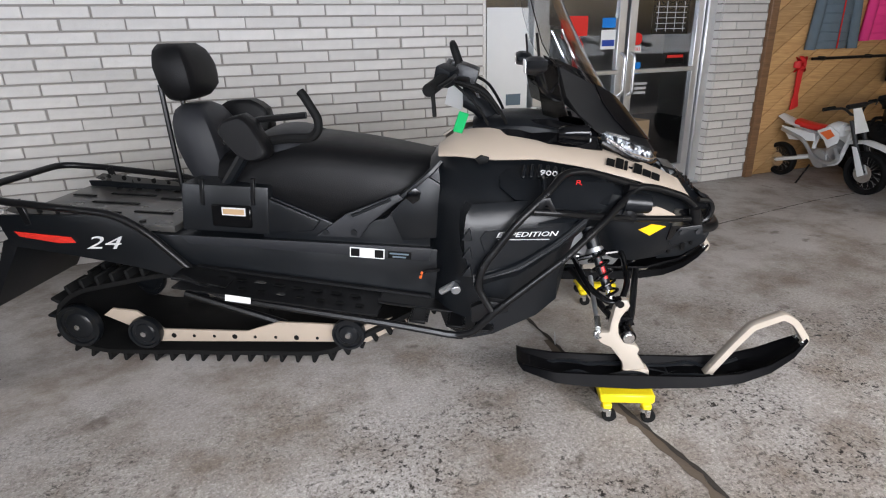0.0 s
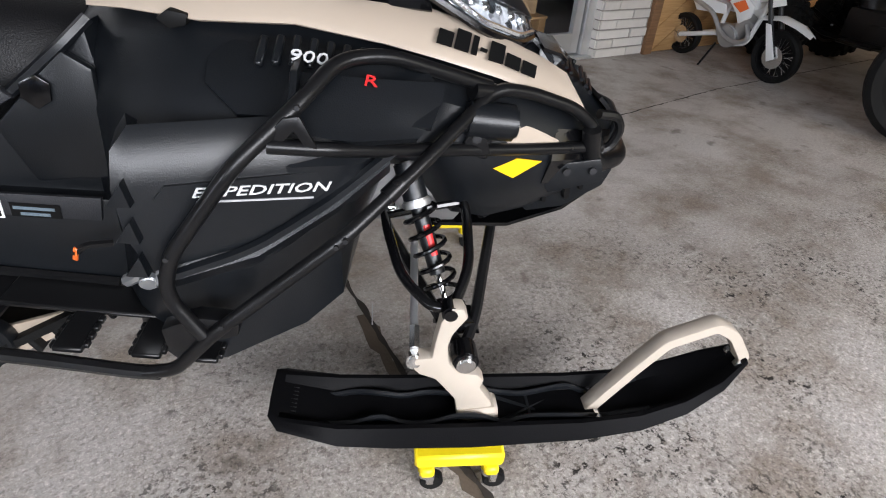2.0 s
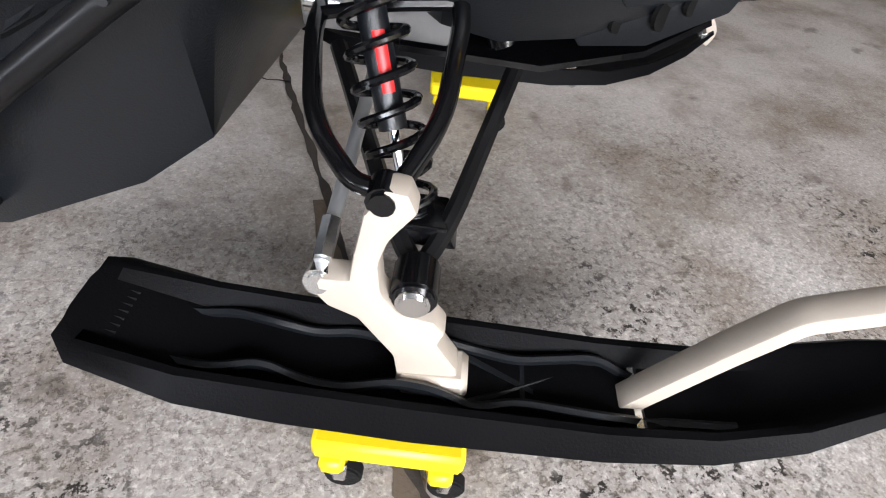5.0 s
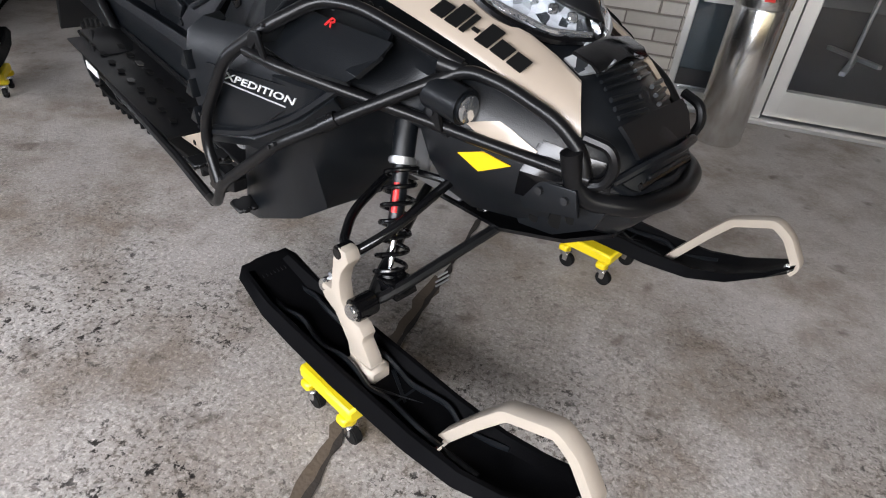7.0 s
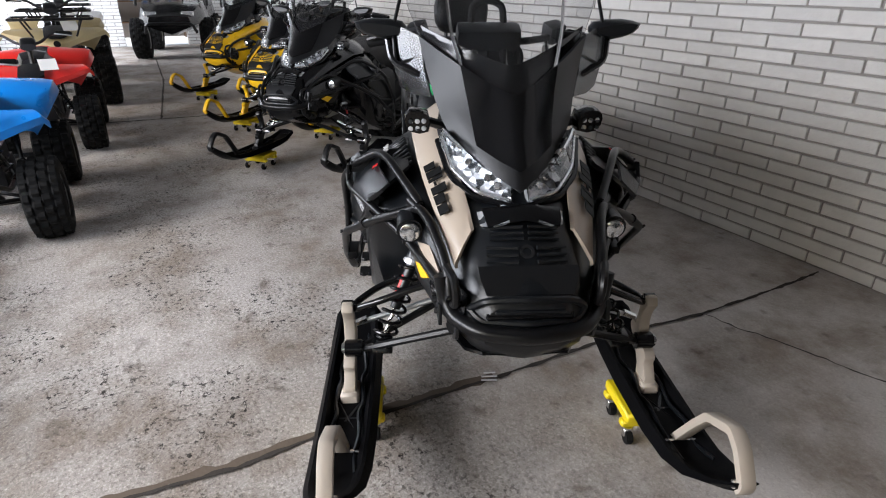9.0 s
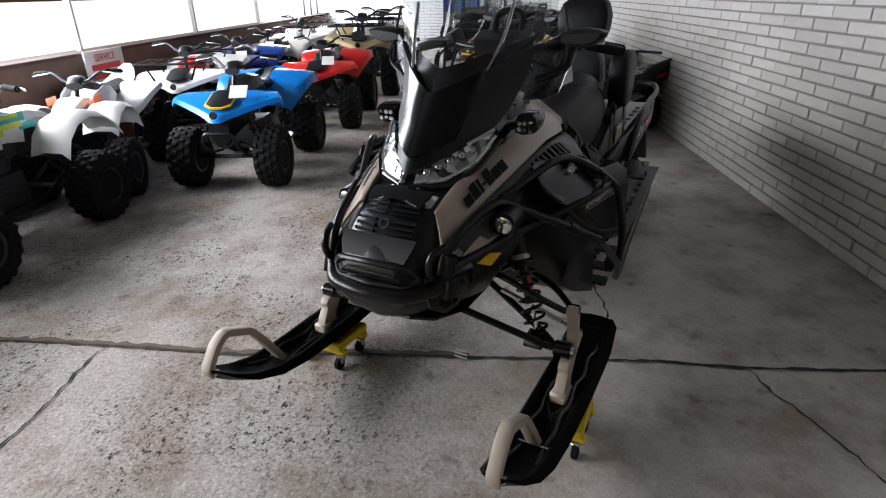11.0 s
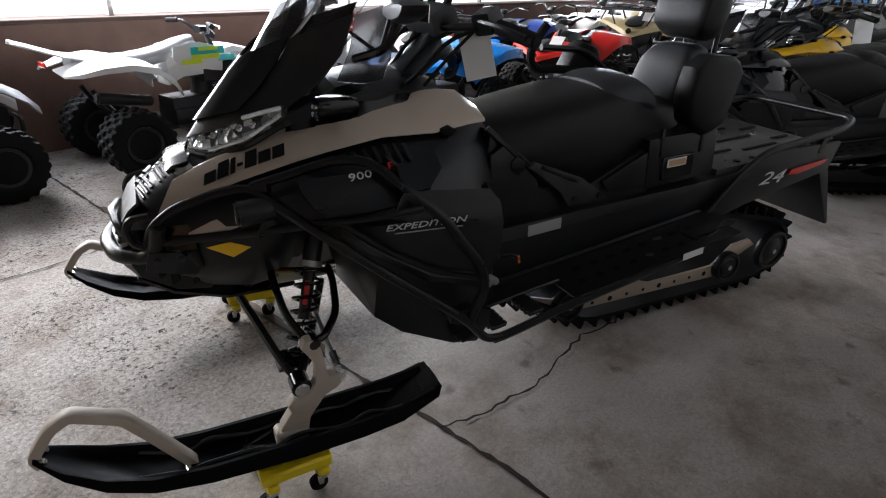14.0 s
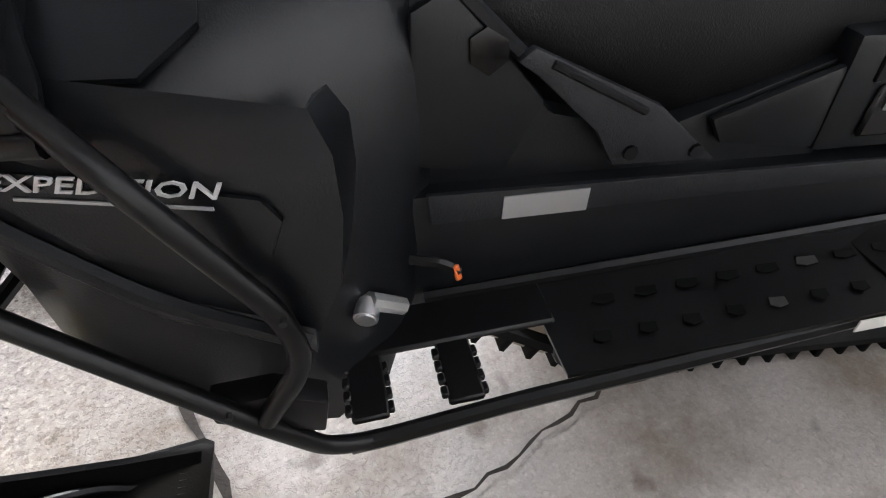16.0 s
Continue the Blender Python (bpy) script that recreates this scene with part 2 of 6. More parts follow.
M_CRYSTAL = crystal()
M_CLEAR = glass("clear_pane", (0.95, 0.97, 0.97))
M_LENS = glass("clear_lens", (0.95, 0.96, 0.97), 0.02)
M_WOODP = wood("pine_planks", (0.60, 0.37, 0.16), (0.42, 0.23, 0.09))
M_WOODT = wood("brown_stained_post", (0.22, 0.12, 0.06), (0.13, 0.07, 0.035))
M_CEIL = mat("ceiling_boards", (0.13, 0.125, 0.12), 0.8, var=0.12, scale=2, bump=0.2)
M_SNOW = mat("packed_snow", (0.82, 0.84, 0.87), 0.8, var=0.06, scale=0.6, fine=12, bump=0.4)
M_SHOP = mat("shop_plaster", (0.34, 0.32, 0.30), 0.8, var=0.15, scale=3, bump=0.1)
M_CARPET = mat("dark_carpet", (0.10, 0.10, 0.11), 0.95, var=0.2, fine=200, bump=0.4)
M_BOX = mat("cardboard", (0.45, 0.30, 0.16), 0.8, var=0.1, bump=0.1)
M_JACKET = mat("grey_fabric", (0.12, 0.16, 0.19), 0.9, var=0.2, scale=12, fine=200, bump=0.5)
M_PINK = mat("pink_fabric", (0.75, 0.04, 0.22), 0.8, var=0.15, fine=200, bump=0.4)
M_VELVET = mat("red_ribbon", (0.62, 0.02, 0.02), 0.6, var=0.15, bump=0.2)


# ---- mesh helpers ----
def part(name, bm, material, parent=None, label="", angle=38, m=None):
    """Links a bmesh as one mesh object, smooth but for its sharp edges."""
    bmesh.ops.recalc_face_normals(bm, faces=bm.faces)
    if m is not None:
        bmesh.ops.transform(bm, matrix=m, verts=bm.verts)
    lim = radians(angle)
    for f in bm.faces:
        f.smooth = True
    for e in bm.edges:
        e.smooth = len(e.link_faces) == 2 and e.calc_face_angle(4) < lim
    me = bpy.data.meshes.new(name)
    bm.to_mesh(me)
    bm.free()
    me.materials.append(material)
    ob = new(name, me)
    if parent is not None:
        ob.parent = parent
    if label:
        ob["label"] = label
    return ob


def thing(name, label, category, m=None, group="", kind=""):
    ob = new(name)
    ob.empty_display_size = 0.1
    if m is not None:
        ob.matrix_world = m
    return tagged(ob, label, category, group, kind)


def join(*bms):
    """Several bmeshes as one."""
    out = bms[0]
    for b in bms[1:]:
        me = bpy.data.meshes.new("tmp")
        b.to_mesh(me)
        out.from_mesh(me)
        bpy.data.meshes.remove(me)
        b.free()
    return out


def rbox(sx, sy, sz, at=(0, 0, 0), rot=(0, 0, 0), bevel=0.004, seg=1):
    bm = bmesh.new()
    bmesh.ops.create_cube(bm, size=1)
    bmesh.ops.scale(bm, vec=(sx, sy, sz), verts=bm.verts)
    if bevel:
        bmesh.ops.bevel(bm, geom=bm.edges[:], offset=min(bevel, 0.45 * min(sx, sy, sz)), segments=seg, affect="EDGES", profile=0.7)
    bmesh.ops.transform(bm, matrix=pose(*at, *rot), verts=bm.verts)
    return bm


def span(a, b):
    """The pose that lays the z axis from a to b, and the length."""
    a, b = Vector(a), Vector(b)
    d = b - a
    return Matrix.Translation(a) @ d.to_track_quat("Z", "Y").to_matrix().to_4x4(), d.length


def rod(a, b, r, r2=None, n=12, bevel=0.0):
    m, d = span(a, b)
    bm = bmesh.new()
    bmesh.ops.create_cone(bm, cap_ends=True, segments=n, radius1=r, radius2=r if r2 is None else r2, depth=d)
    bmesh.ops.translate(bm, vec=(0, 0, d / 2), verts=bm.verts)
    if bevel:
        bmesh.ops.bevel(bm, geom=[e for e in bm.edges if len(e.link_faces) == 2 and e.calc_face_angle(0) > 1], offset=bevel, segments=2, affect="EDGES")
    bmesh.ops.transform(bm, matrix=m, verts=bm.verts)
    return bm


def smooth_path(pts, radius, n=5):
    """A polyline with its corners rounded."""
    pts = [Vector(p) for p in pts]
    out = [pts[0]]
    for a, b, c in zip(pts, pts[1:], pts[2:]):
        r = min(radius, 0.45 * (a - b).length, 0.45 * (c - b).length)
        p, q = b + (a - b).normalized() * r, b + (c - b).normalized() * r
        for i in range(n + 1):
            t = i / n
            out.append(p * (1 - t) ** 2 + b * 2 * t * (1 - t) + q * t * t)
    return out + [pts[-1]]


def tube(pts, r, radius=0.05, n=10, flat=1.0, closed=False):
    """A bent tube; flat: squashes its section."""
    path = smooth_path(pts, radius) if radius else [Vector(p) for p in pts]
    bm = bmesh.new()
    rings, up = [], None
    for i, p in enumerate(path):
        d = (path[min(i + 1, len(path) - 1)] - path[max(i - 1, 0)]).normalized()
        if up is None:
            up = d.orthogonal() if abs(d.y) > 0.95 else d.cross(Vector((0, 1, 0))).normalized()
        up = (up - d * up.dot(d)).normalized()
        side = d.cross(up)
        rings.append([bm.verts.new(p + (up * math.cos(a) * flat + side * math.sin(a)) * r) for a in [2 * math.pi * k / n for k in range(n)]])
    for a, b in zip(rings, rings[1:]):
        for k in range(n):
            bm.faces.new((a[k], a[(k + 1) % n], b[(k + 1) % n], b[k]))
    bm.faces.new(rings[0])
    bm.faces.new(rings[-1][::-1])
    return bm


def prism(outline, y0, y1, bevel=0.004, axis="y"):
    """An outline in x and z given thickness from y0 to y1 (axis z: outline in x and y, axis x: in y and z)."""
    bm = bmesh.new()
    put = {"y": lambda p, w: (p[0], w, p[1]), "z": lambda p, w: (p[0], p[1], w), "x": lambda p, w: (w, p[0], p[1])}[axis]
    vs = [bm.verts.new(put(p, y0)) for p in outline]
    f = bm.faces.new(vs)
    ext = bmesh.ops.extrude_face_region(bm, geom=[f])
    move = Vector(put((0, 0), y1)) - Vector(put((0, 0), y0))
    bmesh.ops.translate(bm, vec=move, verts=[v for v in ext["geom"] if isinstance(v, bmesh.types.BMVert)])
    bmesh.ops.recalc_face_normals(bm, faces=bm.faces)
    if bevel:
        bmesh.ops.bevel(bm, geom=bm.edges[:], offset=bevel, segments=2, affect="EDGES", profile=0.6, clamp_overlap=True)
    return bm


def loft(sections, caps=True, closed=True):
    bm = bmesh.new()
    rings = [[bm.verts.new(p) for p in s] for s in sections]
    n = len(rings[0])
    for a, b in zip(rings, rings[1:]):
        for k in range(n if closed else n - 1):
            try:
                bm.faces.new((a[k], a[(k + 1) % n], b[(k + 1) % n], b[k]))
            except ValueError:
                pass
    if caps and closed:
        bm.faces.new(rings[0])
        bm.faces.new(rings[-1][::-1])
    bmesh.ops.remove_doubles(bm, verts=bm.verts, dist=0.0003)
    return bm


def sheet(rows, thick=0.006):
    """A curved panel through rows of points, given thickness."""
    bm = loft(rows, caps=False, closed=False)
    bmesh.ops.recalc_face_normals(bm, faces=bm.faces)
    bmesh.ops.solidify(bm, geom=bm.faces[:], thickness=thick)
    return bm


def revolve(profile, n=24, m=None):
    """A profile of (radius, z) turned about z."""
    bm = loft([[(r * math.cos(2 * math.pi * k / n), r * math.sin(2 * math.pi * k / n), z) for k in range(n)] for r, z in profile])
    if m is not None:
        bmesh.ops.transform(bm, matrix=m, verts=bm.verts)
    return bm


def pad(sections, rounds=2):
    """A soft cushion: a loft rounded by smoothing."""
    bm = loft(sections)
    bmesh.ops.subdivide_edges(bm, edges=bm.edges[:], cuts=1, use_grid_fill=True)
    for _ in range(rounds):
        bmesh.ops.smooth_vert(bm, verts=bm.verts, factor=0.5, use_axis_x=True, use_axis_y=True, use_axis_z=True)
    return bm


def mirror(bm, side):
    if side < 0:
        bmesh.ops.scale(bm, vec=(1, -1, 1), verts=bm.verts)
    return bm


def lettering(name, text, size, at, along, up, material, parent, shear=0.0, width=1.0, label="", bold=0.0):
    """Flat raised letters from the built-in font."""
    cu = bpy.data.curves.new("letters", "FONT")
    cu.body, cu.size, cu.extrude, cu.shear, cu.align_x, cu.align_y, cu.resolution_u = text, size, 0.0012, shear, "CENTER", "CENTER", 2
    cu.offset = bold
    ob = bpy.data.objects.new("letters", cu)
    me = bpy.data.meshes.new_from_object(ob)
    bpy.data.objects.remove(ob)
    bpy.data.curves.remove(cu)
    x = Vector(along).normalized()
    z = x.cross(Vector(up)).normalized()
    y = z.cross(x)
    m = Matrix((x, y, z)).transposed().to_4x4()
    me.transform(Matrix.Translation(at) @ m @ Matrix.Diagonal((width, 1, 1, 1)))
    me.name = name
    me.materials.clear()
    me.materials.append(material)
    ob = new(name, me)
    ob.parent = parent
    if label:
        ob["label"] = label
    return ob


def bars(name, widths, size, at, along, up, material, parent, gap=0.15, label="", lean=0.0, heights=None):
    """A row of plain blocks in place of lettering."""
    x = Vector(along).normalized()
    z = x.cross(Vector(up)).normalized()
    y = z.cross(x)
    m = Matrix.Translation(at) @ Matrix((x, y, z)).transposed().to_4x4()
    total = sum(widths) * size + gap * size * (len(widths) - 1)
    px, last = -total / 2, None
    for i, w in enumerate(widths):
        h0, h1 = (heights[i] if heights else (0.0, 1.0))
        q = [(px, h0), (px + w * size, h0), (px + w * size, h1), (px, h1)]
        last = part(name, prism([(a + lean * (b - 0.5) * size, (b - 0.5) * size) for a, b in q], -0.0006, 0.0014, 0, axis="z"), material, parent, label if i == 0 else "", m=m)
        px += (w + gap) * size
    return last


def coil(a, b, r, wire, turns, n=8):
    m, d = span(a, b)
    steps = int(turns * 14)
    pts = [m @ Vector((r * math.cos(2 * math.pi * turns * i / steps), r * math.sin(2 * math.pi * turns * i / steps), d * i / steps)) for i in range(steps + 1)]
    return tube(pts, wire, 0, n)


# ---- structure ----
def slab(name, u0, u1, v0, v1, z0, z1, material, label, category="wall", bevel=0.0):
    ob = part(name, rbox(u1 - u0, v1 - v0, z1 - z0, ((u0 + u1) / 2, (v0 + v1) / 2, (z0 + z1) / 2), bevel=bevel), material)
    ob.matrix_world = BLD
    return tagged(ob, label, category, kind="structure")


ground = part("ground", rbox(900, 900, 0.3, (0, 0, -0.35), bevel=0), M_SNOW)
tagged(ground, "snow covered ground outside the covered bay", "ground", kind="structure")
floor = slab("floor", U0, U1, VW - 0.2, 0.25, -0.2, 0, M_CONC, "worn pale grey concrete floor with dark flecks and cracks", "floor")
ceiling = slab("ceiling", U0 - 0.2, U1 + 0.2, VW - 0.6, 0.25, ZC, ZC + 0.15, M_CEIL, "plain grey boarded ceiling over the bay", "ceiling")
UD0, UD1, UC1 = -0.01, 2.08, 2.57   # shop front opening, end of the brick pier
VB0, VB1 = -2.55, -1.35             # doorway in the far end wall
wall_main = slab("wall_main", U0, UD0, 0.012, 0.24, 0, ZC, M_MORTAR, "long wall of pale painted narrow bricks with grey joints")
wall_pier = slab("wall_pier", UD1, UC1, 0.012, 0.24, 0, ZC, M_MORTAR, "pale painted brick pier beside the shop doors")
wall_lintel = slab("wall_lintel", UD0, UD1, 0.014, 0.238, 2.15, ZC, M_SHOP, "plain panel above the shop doors")
wall_wood = slab("wall_wood", UC1, U1, 0.03, 0.24, 0, ZC, M_WOODT, "display wall of diagonal pine planks")
wall_end = slab("wall_end", U1, U1 + 0.2, VW, 0.25, 0, ZC, M_SHOP, "plain end wall of the covered bay")
# unseen panel, added to keep high sky light off the ceiling and far floor
wall_sky_block = slab("wall_sky_block", U0, U1, VW - 0.2, VW, 2.2, ZC, M_SHOP, "unseen plain panel added over the long windows to cut sky light")
wall_low = slab("wall_low", U0, U1, VW - 0.2, VW, 0, 0.84, M_DARKBRICK, "low dark brick wall under the windows")
wall_back = slab("wall_back", U0 - 0.2, U0 - 0.012, VW, VB0, 0, ZC, M_MORTAR, "white painted brick end wall of the bay")
wall_back_2 = slab("wall_back_2", U0 - 0.2, U0 - 0.012, VB1, 0.012, 0, ZC, M_MORTAR, "white painted brick end wall beside the doorway")
wall_back_3 = slab("wall_back_3", U0 - 0.2, U0 - 0.012, VB0, VB1, 2.1, ZC, M_MORTAR, "white painted wall over the doorway")
store_back = slab("store_wall", U0 - 2.4, U0 - 2.2, VB0 - 1, VB1 + 1, 0, ZC, M_SHOP, "dim wall of the store room beyond the doorway")

window_1 = thing("window_1", "wide bright windows in a pale metal frame above the low wall", "window", BLD, kind="structure")
part("window_sill", rbox(U1 - U0, 0.26, 0.03, ((U0 + U1) / 2, VW - 0.1, 0.856), bevel=0.006), M_DARKBRICK, window_1)
part("window_head", rbox(U1 - U0, 0.1, 0.1, ((U0 + U1) / 2, VW - 0.1, 2.148), bevel=0.004), M_ALU, window_1)
for k in range(9):
    part("window_post", rbox(0.036, 0.05, 1.225, (-13.3 + 2.35 * k, VW - 0.1, 0.872 + 1.225 / 2), bevel=0.003), M_WHITE, window_1)
for k in range(4):
    part("window_bar", rbox(0.03, 0.03, 1.225, (-12.6 + 0.55 * k, VW - 0.1, 0.872 + 1.225 / 2), bevel=0.003), M_TUBE, window_1)
part("window_rail", rbox(3.0, 0.03, 0.03, (-11.9, VW - 0.1, 1.5), bevel=0.003), M_TUBE, window_1)


def ribbon(name, pts, w, material, label, jag=0.0, z=0.0045, m=BLD, seed=1):
    """A joint or crack: an uneven strip of dirt lying in the slab."""
    rng = random.Random(seed)
    path = [Vector((p[0], p[1], 0)) for p in pts]
    fine = []
    for a, b in zip(path, path[1:]):
        k = max(1, int((b - a).length / 0.03)) if jag else 1
        side = Vector((-(b - a).y, (b - a).x, 0)).normalized()
        for i in range(k):
            fine.append(a.lerp(b, i / k) + side * rng.uniform(-jag, jag))
    fine.append(path[-1])
    bm = bmesh.new()
    prev = None
    for i, p in enumerate(fine):
        d = fine[min(i + 1, len(fine) - 1)] - fine[max(i - 1, 0)]
        s = Vector((-d.y, d.x, 0)).normalized() * w * (rng.uniform(0.45, 1.4) if jag else 1) / 2
        cur = (bm.verts.new((p.x + s.x, p.y + s.y, z)), bm.verts.new((p.x - s.x, p.y - s.y, z)))
        if prev:
            bm.faces.new((prev[0], prev[1], cur[1], cur[0]))
        prev = cur
    ob = part(name, bm, material)
    ob.matrix_world = m
    return tagged(ob, label, "floor joint", kind="structure")


NW = pose(0, 0, 0)
ribbon("floor_joint_1", [(.835, -2.02), (.665, -1.61), (.515, -1.22), (.36, -.78), (.20, -.48), (.09, -.23), (-.06, .12), (-.19, .40), (-.31, .68), (-.40, .95), (-.59, 1.38), (-.76, 1.72)], 0.016, M_JOINT, "dark joint across the concrete floor", 0.003, m=NW)
ribbon("floor_joint_2", [(.75, -1.85), (.65, -1.61), (.50, -1.22), (.34, -.78), (.18, -.48), (.07, -.23), (-.03, .02)], 0.036, M_JOINTLIGHT, "worn brown edge beside the floor joint", 0.004, 0.0022, m=NW, seed=5)
ribbon("floor_joint_3", [(.835, -2.02), (1.40, -3.35)], 0.014, M_JOINT, "dark joint across the concrete floor", 0.003, m=NW, seed=3)
ribbon("floor_crack_1", [(-.21, .46), (-.36, .465), (-.48, .43), (-.59, .42), (-.72, .35), (-.82, .30), (-.92, .245), (-1.10, .225), (-1.4, .05)], 0.008, M_JOINT, "jagged crack in the concrete floor", 0.008, m=NW, seed=7)
ribbon("floor_crack_2", [(-.40, .98), (-.29, 1.06), (-.22, 1.14), (-.09, 1.26), (.1, 1.42)], 0.007, M_JOINT, "jagged crack in the concrete floor", 0.006, m=NW, seed=8)
ribbon("floor_crack_3", [(.60, -1.32), (.73, -1.26), (.89, -1.17), (1.14, -1.07), (1.5, -.90)], 0.008, M_JOINT, "jagged crack in the concrete floor", 0.006, m=NW, seed=9)
ribbon("floor_joint_4", [(-5.75, -3.9), (-5.55, -1.9), (-5.5, -.05)], 0.03, M_JOINT, "dark joint across the concrete floor", 0.006, seed=10)
ribbon("floor_joint_5", [(-10.75, -4.5), (-10.7, -.1)], 0.03, M_JOINT, "dark joint across the concrete floor", 0.006, seed=11)
ribbon("floor_joint_6", [(-5.6, -2.55), (-8.2, -2.3), (-10.7, -2.2)], 0.02, M_JOINT, "dark joint along the concrete floor", 0.006, seed=12)
ribbon("floor_joint_7", [(1.0, -1.0), (2.4, -.82), (6.0, -.7)], 0.008, M_JOINT, "thin joint along the concrete floor", 0.004, seed=13)

# shop front: frames, doors, panes
shop = thing("door_1", "glazed shop doors in brushed aluminium frames with stickers on the panes", "door", BLD, kind="structure")
FV = 0.12


def frame_bar(u0, u1, z0, z1, d=0.09, mt=None):
    part("frame", rbox(u1 - u0, d, z1 - z0, ((u0 + u1) / 2, FV, (z0 + z1) / 2), bevel=0.004), mt or M_ALU, shop)


for u0, u1 in ((UD0, 0.04), (.42, .50), (2.0, UD1)):
    frame_bar(u0, u1, 0.02, 2.14, .11)
frame_bar(.04, .42, 0.02, .10)
frame_bar(.04, .42, 2.06, 2.14)
frame_bar(.50, 2.0, 2.06, 2.14, .11)
frame_bar(.0, 2.08, 0.0, 0.02, .2)
for d0, d1 in ((.51, 1.235), (1.265, 1.99)):
    leaf = part("door_leaf", join(rbox(.07, .05, 2.02, (d0 + .035, FV, 1.04), bevel=.004), rbox(.07, .05, 2.02, (d1 - .035, FV, 1.04), bevel=.004),
                                  rbox(d1 - d0, .048, .14, ((d0 + d1) / 2, FV, .10), bevel=.004), rbox(d1 - d0, .048, .07, ((d0 + d1) / 2, FV, 2.01), bevel=.004)), M_ALU, shop)
    part("push_bar", rbox(d1 - d0 - .10, .03, .035, ((d0 + d1) / 2, FV - .03, .96), bevel=.006), M_ALU, leaf)
    p = part("pane", rbox(d1 - d0 - .12, .006, 1.86, ((d0 + d1) / 2, FV + .004, 1.09), bevel=0), M_CLEAR, leaf)
    p.visible_shadow = False
    hx = d1 - .03 if d0 < 1 else d0 + .03
    part("pull_handle", tube([(hx, FV - .03, .78), (hx, FV - .075, .80), (hx, FV - .075, 1.08), (hx, FV - .03, 1.10)], .011, .03, 8), M_ALU, leaf)
p = part("side_pane", rbox(.38, .006, 1.96, (.23, FV, 1.08), bevel=0), M_CLEAR, shop)
p.visible_shadow = False


def decal(name, u, z, w, h, material, v=FV - .004, label=""):
    return part(name, rbox(w, .002, h, (u, v, z), bevel=0), material, shop, label)


decal("poster", .23, .98, .33, .90, M_PAPER, FV - .012, "white sun-bleached poster")
decal("poster_patch", .30, .66, .16, .14, M_DBLUE, FV - .015)
decal("poster_patch", .28, .80, .12, .08, M_JACKET, FV - .015)
decal("sticker", .80, 1.30, .20, .14, M_RED, label="red square sticker")
decal("sticker", 1.09, 1.20, .13, .14, M_PAPER, label="blue and white square sticker")
decal("sticker_bar", 1.09, 1.175, .11, .045, M_DBLUE, FV - .007)
decal("sticker", 1.09, 1.32, .12, .07, M_BLUE)
s = part("stop_sticker", revolve([(.001, -.001), (.045, -.001), (.045, .001), (.001, .001)], 20, pose(1.365, FV - .006, 1.20, 90, 0, 0)), M_RED, shop, "round red hand sticker")
decal("pull_plate", 1.365, 1.125, .085, .05, M_PAPER)
lettering("pull_lettering", "PULL", .034, (1.365, FV - .007, 1.124), (1, 0, 0), (0, 0, 1), M_RTEXT, shop)
decal("notice", 1.68, 1.36, .36, .26, M_KTEXT, FV + .012, "black notice with white lines")
for k in range(4):
    decal("notice_line", 1.55 + .085 * k, 1.36, .004, .22, M_GTEXT, FV + .0085)
for k in range(5):
    decal("notice_line", 1.68, 1.27 + .04 * k, .30, .004, M_GTEXT, FV + .0085)
decal("sticker", 1.75, 1.04, .18, .075, M_KTEXT, label="black and red sticker")
decal("sticker_bar", 1.75, 1.06, .16, .022, M_RED, FV - .007)
decal("sticker", 1.38, .98, .07, .09, M_BLUE)
for k in range(3):
    decal("pane_mark", 1.43, .86 - .035 * k, .13 - .01 * k, .02, M_GTEXT)

# the shop behind the glass
shop_floor = slab("shop_floor", -1.5, 5.0, .24, 4.0, -.2, .002, M_CARPET, "dark carpet inside the shop", "floor")
shop_wall = slab("shop_wall", -1.5, 5.0, 4.0, 4.1, 0, ZC, M_SHOP, "dim back wall of the shop")
shop_wall_2 = slab("shop_wall_2", -1.6, -1.5, .24, 4.1, 0, ZC, M_SHOP, "dim side wall of the shop")
shop_wall_3 = slab("shop_wall_3", 5.0, 5.1, .24, 4.1, 0, ZC, M_SHOP, "dim side wall of the shop")
shop_ceiling = slab("shop_ceiling", -1.6, 5.1, .25, 4.1, ZC, ZC + .1, M_CEIL, "ceiling of the shop", "ceiling")


def simple(name, bm, material, m, label, category, group=""):
    ob = part(name, bm, material)
    ob.matrix_world = m
    return tagged(ob, label, category, group)


pal = thing("pallet", "low wooden display pallet inside the shop", "pallet", BLD @ pose(1.95, 1.0, 0))
for k in range(5):
    part("board", rbox(.55, .09, .02, (0, -.22 + .11 * k, .13), bevel=.003), M_WOODP, pal)
for x in (-.23, 0, .23):
    part("block", rbox(.07, .52, .115, (x, 0, .0595), bevel=.003), M_WOODP, pal)
simple("cardboard_box", join(rbox(.40, .40, .30, bevel=.006), rbox(.06, .41, .004, (0, 0, .152), bevel=0)), M_BOX, BLD @ pose(1.95, 1.0, .292, 0, 0, 8), "brown cardboard box on a pallet", "box")


